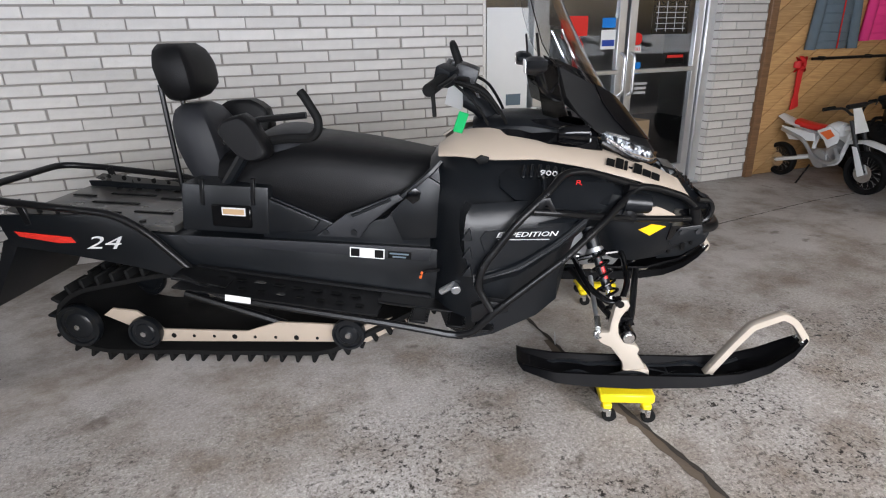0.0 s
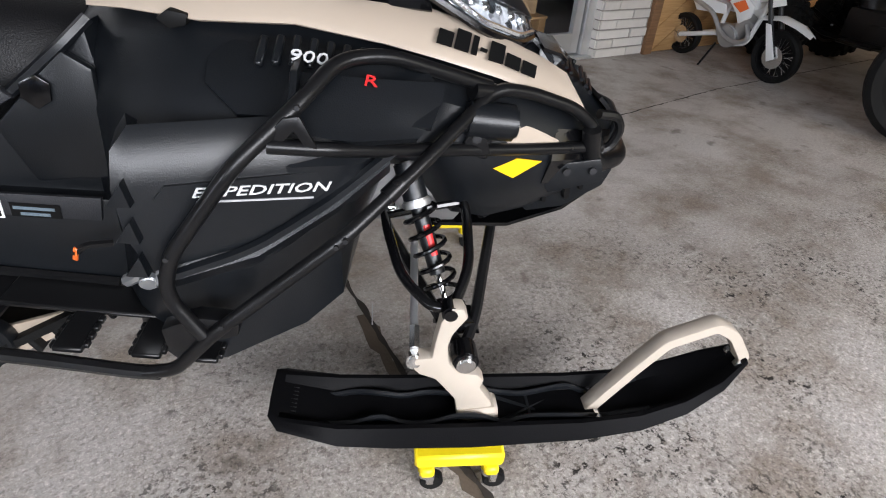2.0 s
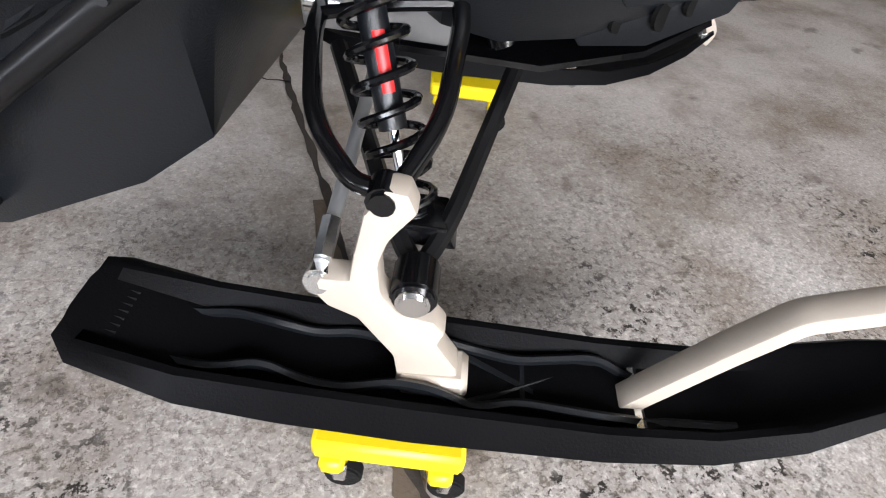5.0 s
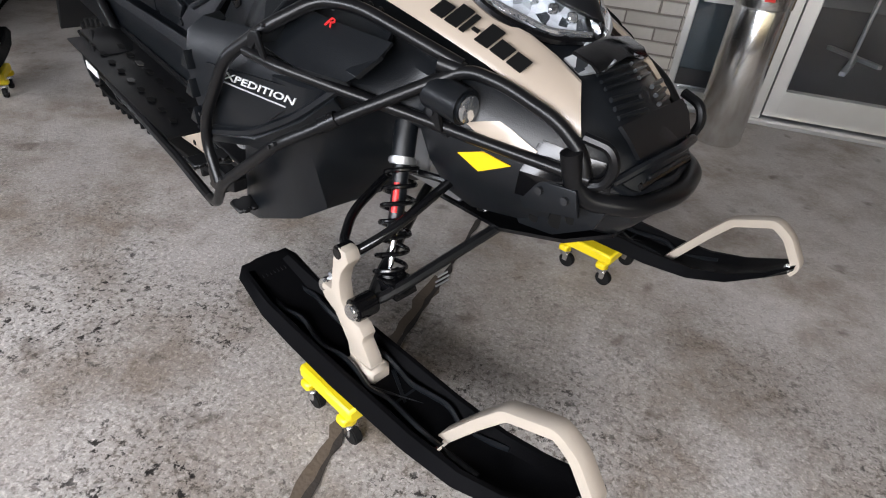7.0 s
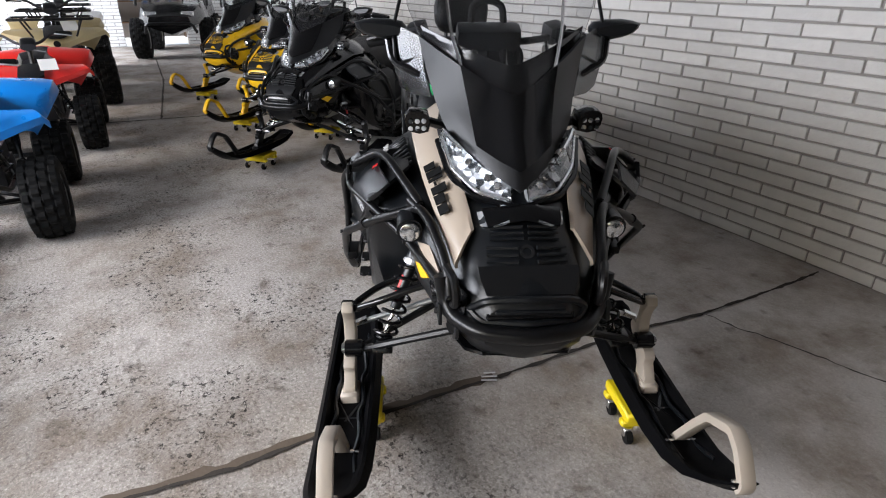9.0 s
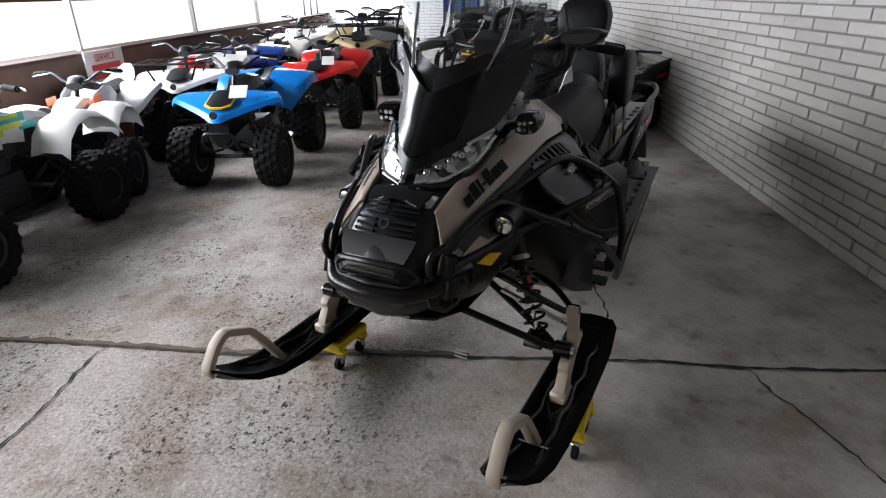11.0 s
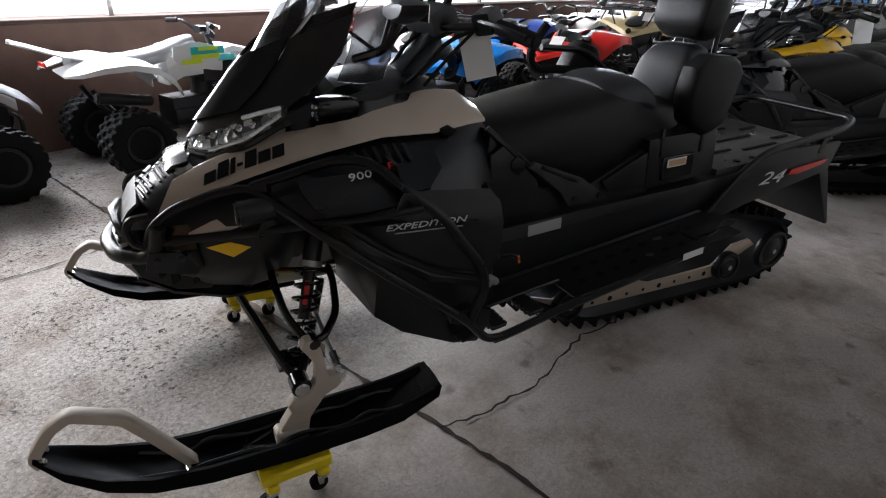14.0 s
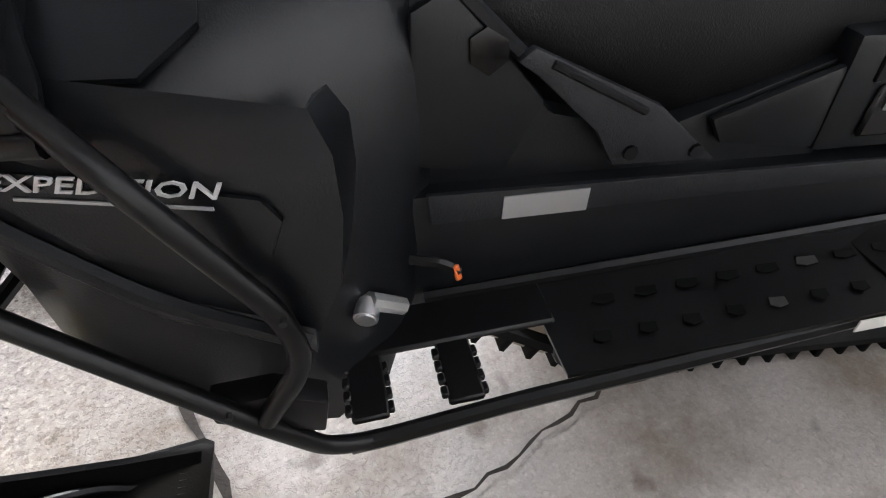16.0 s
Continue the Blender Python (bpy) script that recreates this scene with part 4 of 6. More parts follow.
        for z, xf, xb, w in ((.72, -1.29, -1.42, .12), (.80, -1.290, -1.455, .135), (.89, -1.300, -1.480, .138), (.965, -1.325, -1.485, .126), (1.010, -1.355, -1.475, .100), (1.028, -1.385, -1.45, .065)):
            low.append([(xf, -w * .7, z), (xf - .008, -w * .92, z), ((xf + xb) / 2, -w, z), (xb, -w * .8, z), (xb - .006, 0, z), (xb, w * .8, z), ((xf + xb) / 2, w, z), (xf - .008, w * .92, z), (xf, w * .7, z), (xf + .004, 0, z)])
        P("lumbar_pad", pad(low, 1), M_SEATG if full else M_SEAT, "grey and black vinyl lower back pad")
        for q in (-1, 1):
            P("backrest_post", rod((-1.495, q * .07, .60), (-1.515, q * .07, 1.10), .010, n=8), M_TUBE)
            a = [(-1.225, .955), (-1.20, .995), (-1.13, 1.015), (-1.095, .985), (-1.045, .885), (-1.06, .855), (-1.115, .845), (-1.16, .87)]
            if q > 0:
                a = [(-1.451, .973), (-1.389, 1.015), (-1.284, 1.020), (-1.221, .983), (-1.206, .884), (-1.227, .795), (-1.305, .743), (-1.399, .769)]
            c_, d_ = (Vector((-1.14, .93)), 0) if q < 0 else (Vector((-1.32, .88)), -.02)
            P("side_bolster", pad([[(p.x, q * yy, p.y) for p in [c_.lerp(Vector(v), k) for v in a]] for yy, k in ((.205 + d_, .85), (.215 + d_, 1.0), (.285 + d_, 1.0), (.298 + d_, .85))], 1), M_SEAT, "moulded side bolster")
            P("bolster_arm", rod((-1.15 if q < 0 else -1.30, q * .24, .87), (-1.26, q * .20, .74), .022, n=8), M_BLACK)
            if q > 0:
                continue
            P("passenger_grip", tube([(-1.24, q * .19, .90), (-1.16, q * .20, .965), (-1.10, q * .205, .985), (-.925, q * .205, .998)], 0.012, 0.03, 8), M_TUBE)
            P("grip_loop", tube([(-1.10, q * .19, .905), (-1.00, q * .20, .918), (-.915, q * .205, .918), (-.885, q * .21, .945), (-.882, q * .21, .985), (-.925, q * .205, 1.06), (-.940, q * .20, 1.078)], 0.0165, 0.02, 8), M_RUBBER, "black moulded rubber hand grip")
    # paint: hood strips and lower flashes
    for q in (-1, 1):
        rows = []
        for a, b in zip(HOOD_IN, HOOD_OUT):
            a, b = Vector(a), Vector(b)
            mid = a.lerp(b, .5) + Vector((0, .004, .006))
            rows.append([(v.x, q * (v.y + .006), v.z + .013) for v in (a, a.lerp(b, .10) + Vector((0, .003, .006)), mid, a.lerp(b, .93) + Vector((0, .003, .006)), b)])
        P("hood_panel", sheet(rows, 0.008), paint, "painted hood side panel")
        # solid black block: the dark of the slot is its colour, nothing is cut
        P("hood_slot_shade", prism([(-.335, .848), (-.315, .862), (-.285, .856), (-.29, .838), (-.318, .832)], min(q * .20, q * .262), max(q * .20, q * .262), .003), M_KTEXT)
        P("lower_flash", sheet([[(x, q * (.262 - (x - .15) * .30 + (.70 - z) * .06), z), (x - .005, q * (.278 - (x - .15) * .30), z - .04 + (x - .17) * .08), (x - .014, q * (.277 - (x - .15) * .30), z - .066 + (x - .17) * .19)] for x, z in ((.17, .712), (.24, .695), (.32, .664), (.375, .636))], 0.005), paint)
        mk = prism([(.054, .003), (-.004, .016), (-.054, .0), (-.008, -.026)], -.0015, .0015, 0)
        part("marker_decal", mk, M_AMBER, sled, "yellow diamond marker", m=pose(.288, q * .2375, .597, 0, 0, -q * 17))
    # side panels
    for q in (-1, 1):
        rows = []
        for z, x0, x1, dy in ((.742, -.345, .00, -.035), (.715, -.365, .045, -.010), (.66, -.372, .02, 0), (.58, -.368, -.06, 0), (.51, -.345, -.15, -.002), (.485, -.325, -.19, -.012)):
            rows.append([(x0 + (x1 - x0) * t - (.012 if t == 0 else 0), q * (.395 if t == 0 else side_y(x0 + (x1 - x0) * t) + dy - (.016 if t == 1 else 0)), z) for t in (0, .02, .06, .3, .6, .94, 1)])
        P("side_panel", sheet(rows, 0.018), M_BLACK)
        P("panel_edge", tube([(x, q * (side_y(x) + .004), z) for x, z in ((-.33, .497), (-.19, .530), (-.06, .605), (.04, .685))], 0.010, 0.05, 6), M_BLACK)
        P("upper_panel", sheet([[(x0 + (x1 - x0) * t, q * y, z - .015 * t) for t in (0, .1, .5, .9, 1)] for z, x0, x1, y in ((.822, -.22, .05, .270), (.805, -.25, .10, .305), (.777, -.25, .12, .345), (.742, -.20, .10, .385))], 0.010), M_BLACK)
        for k in range(8):
            P("vent_louvre", rbox(0.013, 0.055, 0.012, hood_point(-.165 + k * .026, 1.36, q, -.014), (q * -40, 12, 0), 0.003), M_BLACK)
        for k in range(3 if q < 0 else 0):
            P("side_scoop", prism([(-.372, .515 + k * .062), (-.345, .552 + k * .062), (-.338, .512 + k * .062)], min(q * .470, q * .496), max(q * .470, q * .496), 0.002), M_BLACK)
        # deflectors that close the space between body and cage
        P("deflector", prism([(q * .30, .815), (q * .385, .812), (q * .440, .770), (q * .448, .742), (q * .32, .740)], -.115, -.103, .004, axis="x"), M_BLACK)
        # bulging cheek above the lettering, its lower part turned up to the light
        P("cheek_panel", sheet([[(-.115, q * .352, .800), (.0, q * .358, .795), (.125, q * .325, .782)], [(-.125, q * .385, .778), (-.01, q * .392, .765), (.118, q * .352, .755)], [(-.135, q * .408, .752), (-.02, q * .414, .738), (.100, q * .372, .728)], [(-.14, q * .434, .735), (-.02, q * .436, .722), (.080, q * .392, .712)], [(-.138, q * .420, .722), (-.02, q * .422, .708), (.075, q * .38, .700)]], 0.008), M_BLACK)
        # raised plate behind the lettering, the rear air scoops and the lower crease
        P("letter_plate", sheet([[(x, q * (side_y(x) + .006), z + .012 * (q > 0)) for x, z in zip(xs, (za,) * 3)] for za, xs in ((.660, (-.295, -.16, -.035)), (.640, (-.312, -.17, -.045)), (.600, (-.300, -.20, -.105)), (.572, (-.285, -.21, -.140)))], 0.005), M_BLACK)
        P("lower_facet", sheet([[(x, q * (side_y(x) + d), z + dz) for x, z in ((-.335, .490), (-.18, .520), (-.05, .595), (.035, .665))] for d, dz in ((-.004, .024), (.010, 0), (-.008, -.024))], 0.006), M_BLACK)
        P("toe_hook", join(rod((-.455, q * .33, .385), (-.405, q * .355, .425), .013, n=8), rod((-.405, q * .345, .415), (-.398, q * .375, .408), .017, n=12, bevel=.003)), M_ALU)
        P("side_reflector", rbox(.010, .006, .030, (-.523, q * .345, .455), (0, 20, q * 20), .002), M_ORANGE)
        P("reflector_arm", tube([(-.46, q * .33, .47), (-.50, q * .345, .475), (-.525, q * .342, .455)], .007, .02, 6), M_TUBE)
    # fairing round the lamps, carrying the screen
    ts = [-1, -.8, -.55, -.28, -.08, 0, .08, .28, .55, .8, 1]

    def bow(z, apex, sx, w, dz=0.0, dip=0.0):
        return [(apex + (sx - apex) * abs(t) ** 1.35, w * t, z + dz * abs(t) ** 1.2 - dip * (1 - abs(t))) for t in ts]
    rows = [bow(.825, .335, .12, .150, .075), bow(.865, .305, .075, .175, .075), bow(.93, .25, .02, .192, .055), bow(.985, .205, -.03, .212, .065), bow(1.02, .170, -.06, .235, .125)]
    P("fairing", sheet(rows, 0.010), M_FAIR, "satin black screen fairing")
    # added overlay: darkens the middle, which mirrors less light than the sides
    P("fairing_shade", sheet([[Vector(p) + Vector((.008, 0, .004)) for p in row[2:9]] for row in rows[1:]], 0.004), M_GLOSS, "gloss black overlay added to darken the middle of the fairing")
    rows = [bow(1.00, .170, -.02, .196, .095), bow(1.10, .105, -.075, .235, .05), bow(1.20, .045, -.12, .265, .02), bow(1.20 + .13 * screen_h, -.02, -.155, .268, .0), bow(1.20 + .24 * screen_h, -.07, -.175, .215, -.02), bow(1.20 + .28 * screen_h, -.09, -.17, .15, -.015)]
    scr = P("windscreen", sheet(rows, 0.004), M_SMOKE, "tall smoked clear windscreen")
    scr.visible_shadow = False
    P("screen_base", sheet([bow(1.00, .164, -.03, .190, .095), bow(1.05, .132, -.055, .212, .075), bow(1.085, .108, -.072, .228, .085)], 0.004), M_GLOSS)
    for q in (-1, 1):
        P("screen_strut", tube([(.10, q * .11, 1.03), (.0, q * .15, 1.16), (-.05, q * .16, 1.26)], 0.005, 0.03, 6), M_CHROME if full else M_TUBE)
        P("screen_rim", tube([(-.06, q * .205, 1.10), (-.10, q * .30, 1.06), (-.13, q * .305, 1.16), (-.14, q * .28, 1.25)], 0.005, 0.03, 6), M_TUBE)
        df = P("side_deflector", sheet([[(-.02, q * .205, .985), (-.07, q * .255, .985), (-.11, q * .290, 1.00)], [(-.05, q * .222, 1.06), (-.09, q * .275, 1.07), (-.13, q * .315, 1.09)], [(-.065, q * .228, 1.14), (-.105, q * .275, 1.16), (-.14, q * .31, 1.175)]], .004), M_DSMOKE)
        df.visible_shadow = False
        # head lamps
        hl = P("head_lamp", sheet([[(.305, q * .018, .832), (.245, q * .085, .862), (.17, q * .135, .895), (.11, q * .168, .922)], [(.325, q * .022, .798), (.28, q * .10, .805), (.20, q * .152, .84), (.11, q * .178, .895)]], 0.012), M_CRYSTAL, "faceted bright head lamp with inner strips")
        lens = part("lens", sheet([[(.322, q * .018, .834), (.258, q * .09, .866), (.18, q * .143, .90), (.11, q * .176, .930)], [(.340, q * .022, .796), (.294, q * .104, .803), (.21, q * .160, .838), (.11, q * .186, .898)]], 0.003), M_LENS, hl)
        lens.visible_shadow = False
        part("lamp_brow", tube([(.340, q * .015, .790), (.294, q * .107, .795), (.208, q * .165, .830), (.10, q * .189, .893)], 0.008, 0.03, 6), M_GLOSS, hl)
        part("light_strip", tube([(.333, q * .026, .803), (.290, q * .100, .811), (.205, q * .155, .846), (.118, q * .178, .905)], 0.0055, 0.02, 6), M_LAMP, hl, "bright lower light strip")
        part("light_strip", tube([(.205, q * .128, .893), (.15, q * .158, .912), (.115, q * .172, .922)], 0.006, 0.02, 6), M_LAMP, hl)
        for k in range(5):
            part("led_block", rbox(.016, .020, .020, (.300 - k * .030, q * (.050 + k * .021), .828 + k * .0115), (0, -30, q * 35), .004), M_LAMP if k % 2 == 0 else M_CHROME, hl)
        P("cowl", sheet([[(.085, q * .130, .930), (-.08, q * .140, .968), (-.22, q * .130, .960), (-.33, q * .105, .935)], [(.100, q * .150, .892), (-.08, q * .168, .918), (-.22, q * .165, .922), (-.35, q * .130, .912)], [(.110, q * .172, .862), (-.08, q * .190, .880), (-.22, q * .185, .888), (-.36, q * .148, .893)]], .006), M_GLOSS)
        # auxiliary lamp pods beside the fairing
        pod = P("lamp_pod", pad([[(x, q * (.240 + a), .926 + b) for a, b in ((-.038 * s, -.034 * s), (.028 * s, -.030 * s), (.040 * s, .012 * s), (.030 * s, .036 * s), (-.034 * s, .032 * s))] for x, s in ((-.06, .7), (-.03, 1), (.02, 1.05), (.05, .95))]), M_GLOSS, "black pod with six small lamps")
        for k in range(6):
            part("pod_lamp", revolve([(.001, .005), (.006, .004), (.0075, 0), (.001, -.002)], 10), M_CRYSTAL, pod, m=pose(.048, q * (.224 + (k % 3) * .018), .912 + (k // 3) * .020, 0, 90, 0))
        part("pod_arm", rod((-.02, q * .155, .900), (-.02, q * .215, .918), .014, n=8), M_BLACK, pod)
        # mirror with its stalk
        mir = P("mirror", pad([[(x, q * y, z) for y, z in ((.26 + d, 1.145), (.27 + d, 1.180 - d), (.36, 1.187 - d), (.425 - d, 1.175), (.40 - d, 1.145), (.33, 1.122 + d))] for x, d in ((-.178, .010), (-.165, 0), (-.13, 0), (-.11, .018))]), M_BLACK, "pointed black wing mirror")
        part("mirror_glass", rbox(.003, .12, .040, (-.179, q * .34, 1.155), (0, 0, 0), .001), M_CHROME, mir)
        part("mirror_stalk", tube([(-.06, q * .23, 1.04), (-.11, q * .31, 1.07), (-.14, q * .32, 1.13)], .011, .03, 8), M_GLOSS, mir)
        # spot lamp on the bumper
        sp = P("spot_lamp", rod((.17, q * .268, .703), (.265, q * .268, .695), .034, n=16, bevel=.006), M_BLACK, "round black spot lamp")
        part("spot_lens", revolve([(.001, .004), (.020, .003), (.026, 0), (.001, -.001)], 16), M_LAMP, sp, m=pose(.266, q * .268, .695, 0, 90, 0))
        part("spot_bracket", rbox(.05, .012, .06, (.20, q * .262, .655), (0, 10, 0), .003), M_TUBE, sp)
        # bumper and cage tubes
        T = .0125
        P("cage_tube", tube([(-.40, q * .474, .288), (-.34, q * .482, .300), (-.26, q * .497, .395), (-.04, q * .470, .570), (.10, q * .362, .665), (.215, q * .250, .742), (.245, q * .238, .748), (.30, q * .216, .736), (.40, q * .191, .700), (.452, q * .178, .655), (.468, q * .177, .612)], T, .03, 10), M_TUBE)
        P("cage_tube", tube([(-.275, q * .496, .392), (-.322, q * .490, .475), (-.305, q * .487, .545), (-.19, q * .480, .700), (-.10, q * .430, .775), (-.045, q * .358, .822), (.03, q * .325, .823), (.215, q * .240, .752)], T, .035, 10), M_TUBE)
        P("cage_tube", tube([(-.145, q * .458, .722), (-.06, q * .448, .714), (.05, q * .372, .682), (.15, q * .300, .654), (.265, q * .248, .635), (.39, q * .204, .622), (.475, q * .176, .614)], T * .95, .03, 10), M_TUBE)
        P("cage_gusset", prism([(-.150, .735), (-.118, .765), (-.095, .768), (-.070, .715), (-.085, .712), (-.105, .745), (-.125, .725)], min(q * .452, q * .460), max(q * .452, q * .460), .003), M_TUBE)
        P("cage_gusset", prism([(.165, .648), (.185, .700), (.200, .700), (.222, .640)], min(q * .278, q * .288), max(q * .278, q * .288), .003), M_TUBE)
        P("gusset_bolt", rod((.192, q * .286, .672), (.192, q * .292, .672), .009, n=8), M_DCAST)
        P("cage_clamp", rod((.180, q * .262, .752), (.222, q * .240, .742), T * 1.35, n=10), M_TUBE)
        P("cage_clamp", rod((.03, q * .415, .618), (.055, q * .397, .637), T * 1.25, n=10), M_TUBE)
        P("cage_bracket", prism([(-.34, .345), (-.22, .385), (-.215, .415), (-.285, .425), (-.345, .40)], min(q * .455, q * .490), max(q * .455, q * .490), .005), M_TUBE)
        P("bumper_plate", prism([(.33, .58), (.47, .60), (.485, .55), (.37, .52)], min(q * .195, q * .205), max(q * .195, q * .205), .004), M_BLACK)
        P("nose_guard", prism([(.30, .50), (.36, .52), (.47, .555), (.515, .56), (.50, .52), (.42, .468), (.34, .455)], min(q * .158, q * .166), max(q * .158, q * .166), .003), M_BLACK)
        # guard holes as black discs, shade by colour instead of depth
        for hx, hz, hr in ((.375, .492, .014), (.425, .508, .020), (.452, .522, .012)):
            P("guard_hole_shade", rod((hx, q * .164, hz), (hx + .004, q * .1685, hz), hr, n=12), M_KTEXT)
        for tx, ty, tz in ((-.24, .494, .420), (-.05, .471, .563), (-.035, .469, .574), (-.305, .487, .55), (-.10, .430, .775)):
            P("cage_bolt", rod((tx, q * (ty + .008), tz), (tx, q * (ty + .0155), tz), .0042, n=8), M_DCAST)
        for bx_, bz in ((.40, .572), (.455, .575)):
            P("bumper_bolt", rod((bx_, q * .205, bz), (bx_, q * .213, bz), .008, n=8), M_DCAST)
    P("bumper_bar", tube([(.440, -.196, .660), (.452, -.186, .600), (.480, -.168, .572), (.545, -.118, .568), (.572, 0, .568), (.545, .118, .568), (.480, .168, .572), (.452, .186, .600), (.440, .196, .660)], .0195, .05, 12), M_TUBE)
    P("bumper_lower", tube([(.36, -.18, .520), (.46, -.135, .508), (.49, 0, .502), (.46, .135, .508), (.36, .18, .520)], .011, .06, 10), M_BLACK)
    P("bumper_hoop", tube([(.452, -.185, .688), (.497, -.170, .680), (.512, -.166, .650), (.500, -.165, .612), (.468, -.172, .600)], .010, .02, 8), M_TUBE)
    P("bumper_hoop", tube([(.452, .185, .688), (.497, .170, .680), (.512, .166, .650), (.500, .165, .612), (.468, .172, .600)], .010, .02, 8), M_TUBE)
    P("skid_plate", sheet([[(.12, y, .425), (.30, y, .425), (.43, y * .8, .45), (.51, y * .6, .49)] for y in (-.17, -.08, 0, .08, .17)], .008), M_GLOSS)
    # nose details: winglets, grilles, badge ring, intake
    for q in (-1, 1):
        # the winglets' shine comes from the glints painted into the lamp reflector colour
        P("nose_winglet", sheet([[(.33, q * .03, .797), (.345, q * .07, .785), (.335, q * .105, .775)], [(.40, q * .035, .776), (.40, q * .07, .766), (.37, q * .10, .755)]], .006), M_CRYSTAL)
        for k in range(3):
            P("grille_slat", rod((.452 + .011 * k, q * .022, .733 - .013 * k), (.436 + .011 * k, q * .092, .727 - .013 * k), .0050, n=6), M_BLACK)
            P("grille_slat", rod((.408 + .011 * k, q * .006, .766 - .010 * k), (.392 + .011 * k, q * .080, .757 - .010 * k), .0040, n=6), M_BLACK)
    P("nose_plate", sheet([[(.478, y, .700), (.500, y * .97, .680), (.520, y * .85, .648)] for y in (-.115, -.05, 0, .05, .115)], .008), M_FAIR)
    P("brow", sheet([[(.345, y, .800 - abs(y) * .12), (.385, y * .95, .792 - abs(y) * .15), (.40, y * .9, .778 - abs(y) * .15)] for y in (-.095, -.05, 0, .05, .095)], .007), M_GLOSS)
    P("mouth", tube([(.500, -.135, .605), (.53, -.10, .640), (.545, 0, .650), (.53, .10, .640), (.500, .135, .605), (.525, .11, .585), (.548, 0, .588), (.525, -.11, .585), (.500, -.135, .605)], .009, .02, 8), M_BLACK)
    for q in (-1, 1):
        P("cheek", sheet([[(.37, q * .185, .655), (.44, q * .172, .648), (.50, q * .14, .640)], [(.36, q * .222, .600), (.44, q * .192, .595), (.505, q * .148, .588)], [(.35, q * .212, .545), (.43, q * .178, .54), (.49, q * .14, .53)]], .006), M_GLOSS)
    P("badge_ring", revolve([(.010, -.003), (.010, .003), (.017, .003), (.017, -.003), (.010, -.003)], 16, pose(.452, 0, .722, 0, 48, 0)), M_DCAST)
    P("nose_intake", rbox(.012, .20, .05, (.522, 0, .612), (0, -38, 0), .006), M_GLOSS)
    P("intake_bar", rbox(.012, .16, .010, (.535, 0, .612), (0, -38, 0), .003), M_BLACK)
    # dash, bars and controls
    P("dash", pad([ring_section(x, [(0, z), (.10, z - .005), (w, z - .04), (w * .9, z - .09), (0, z - .10)]) for x, z, w in ((-.36, .955, .12), (-.27, .985, .15), (-.14, .99, .18), (-.02, .965, .17))]), M_BLACK)
    P("steering_riser", tube([(-.27, -.035, .93), (-.36, -.05, 1.09)], .014, 0, 8), M_TUBE)
    P("steering_riser", tube([(-.27, .035, .93), (-.36, .05, 1.09)], .014, 0, 8), M_TUBE)
    P("handlebar", tube([(-.48, -.39, 1.09), (-.44, -.26, 1.115), (-.36, -.12, 1.10), (-.36, .12, 1.10), (-.44, .26, 1.115), (-.48, .39, 1.09)], .012, .06, 10), M_TUBE)
    P("bar_pad", rbox(.085, .21, .070, (-.37, 0, 1.115), (0, 20, 0), .02, 2), M_BLACK)
    P("grab_strap", tube([(-.385, -.055, 1.12), (-.415, -.050, 1.205), (-.42, -.020, 1.222), (-.42, .020, 1.222), (-.415, .050, 1.205), (-.385, .055, 1.12)], .012, .03, 8), M_RUBBER, "black looped grab strap")
    P("steering_boot", pad([ring_section(x, [(0, z), (w * .7, z - .01), (w, z - .06), (w * .8, z - .10), (0, z - .10)]) for x, z, w in ((-.39, 1.10, .06), (-.345, 1.08, .075), (-.29, 1.02, .085), (-.24, .985, .09))]), M_BLACK)
    for k in range(3):
        P("cable", tube([(-.40, -.10 + .10 * k, 1.09), (-.31, -.13 + .12 * k, 1.06), (-.25, -.10 + .09 * k, .98)], .006, .06, 6), M_RUBBER)
    for q in (-1, 1):
        P("hand_grip", rod((-.475, q * .40, 1.090), (-.435, q * .275, 1.115), .0205, n=12, bevel=.004), M_RUBBER)
        P("switch_block", rbox(.06, .06, .06, (-.43, q * .23, 1.125), (10, 20, q * 25), .012, 2), M_BLACK)
        P("lever", tube([(-.40, q * .24, 1.125), (-.405, q * .33, 1.12), (-.44, q * .40, 1.10)], .007, .03, 6), M_TUBE)
        P("cable", tube([(-.42, q * .22, 1.11), (-.30, q * .25, 1.08), (-.24, q * .20, .99), (-.22, q * .12, .94)], .006, .08, 6), M_RUBBER)
        P("cable", tube([(-.41, q * .20, 1.10), (-.33, q * .20, 1.03), (-.29, q * .14, .95)], .005, .08, 6), M_RUBBER)
    # front suspension and skis
    for q in (-1, 1):
        y = q * .455
        ski(sled, y, loop_paint, spindle_paint)

        def S(n, bm, mt, lab="", y=y):
            bmesh.ops.translate(bm, vec=(.029, 0, -.011), verts=bm.verts)
            return P(n, bm, mt, lab)
        out = [(.100, .405), (.118, .438), (.140, .436), (.150, .415), (.138, .398), (.124, .375), (.117, .345), (.122, .305), (.142, .278), (.180, .272), (.195, .255), (.188, .235),
               (.215, .195), (.225, .150), (.150, .150), (.140, .205), (.098, .262), (.066, .276), (.050, .296), (.058, .316), (.088, .318), (.092, .355)]
        S("spindle", prism(out, y - .017, y + .017, .006), spindle_paint, "cast beige ski spindle" if full else "")
        S("spindle_foot", rbox(.085, .056, .04, (.190, y, .160), (0, -6, 0), .008), spindle_paint)
        S("ball_joint", rod((.056, y - q * .012, .30), (.056, y + q * .016, .306), .016, n=12, bevel=.004), M_STEEL)
        S("tie_rod", rod((.056, y - q * .006, .318), (.065, q * .20, .405), .0085, n=10), M_ALU)
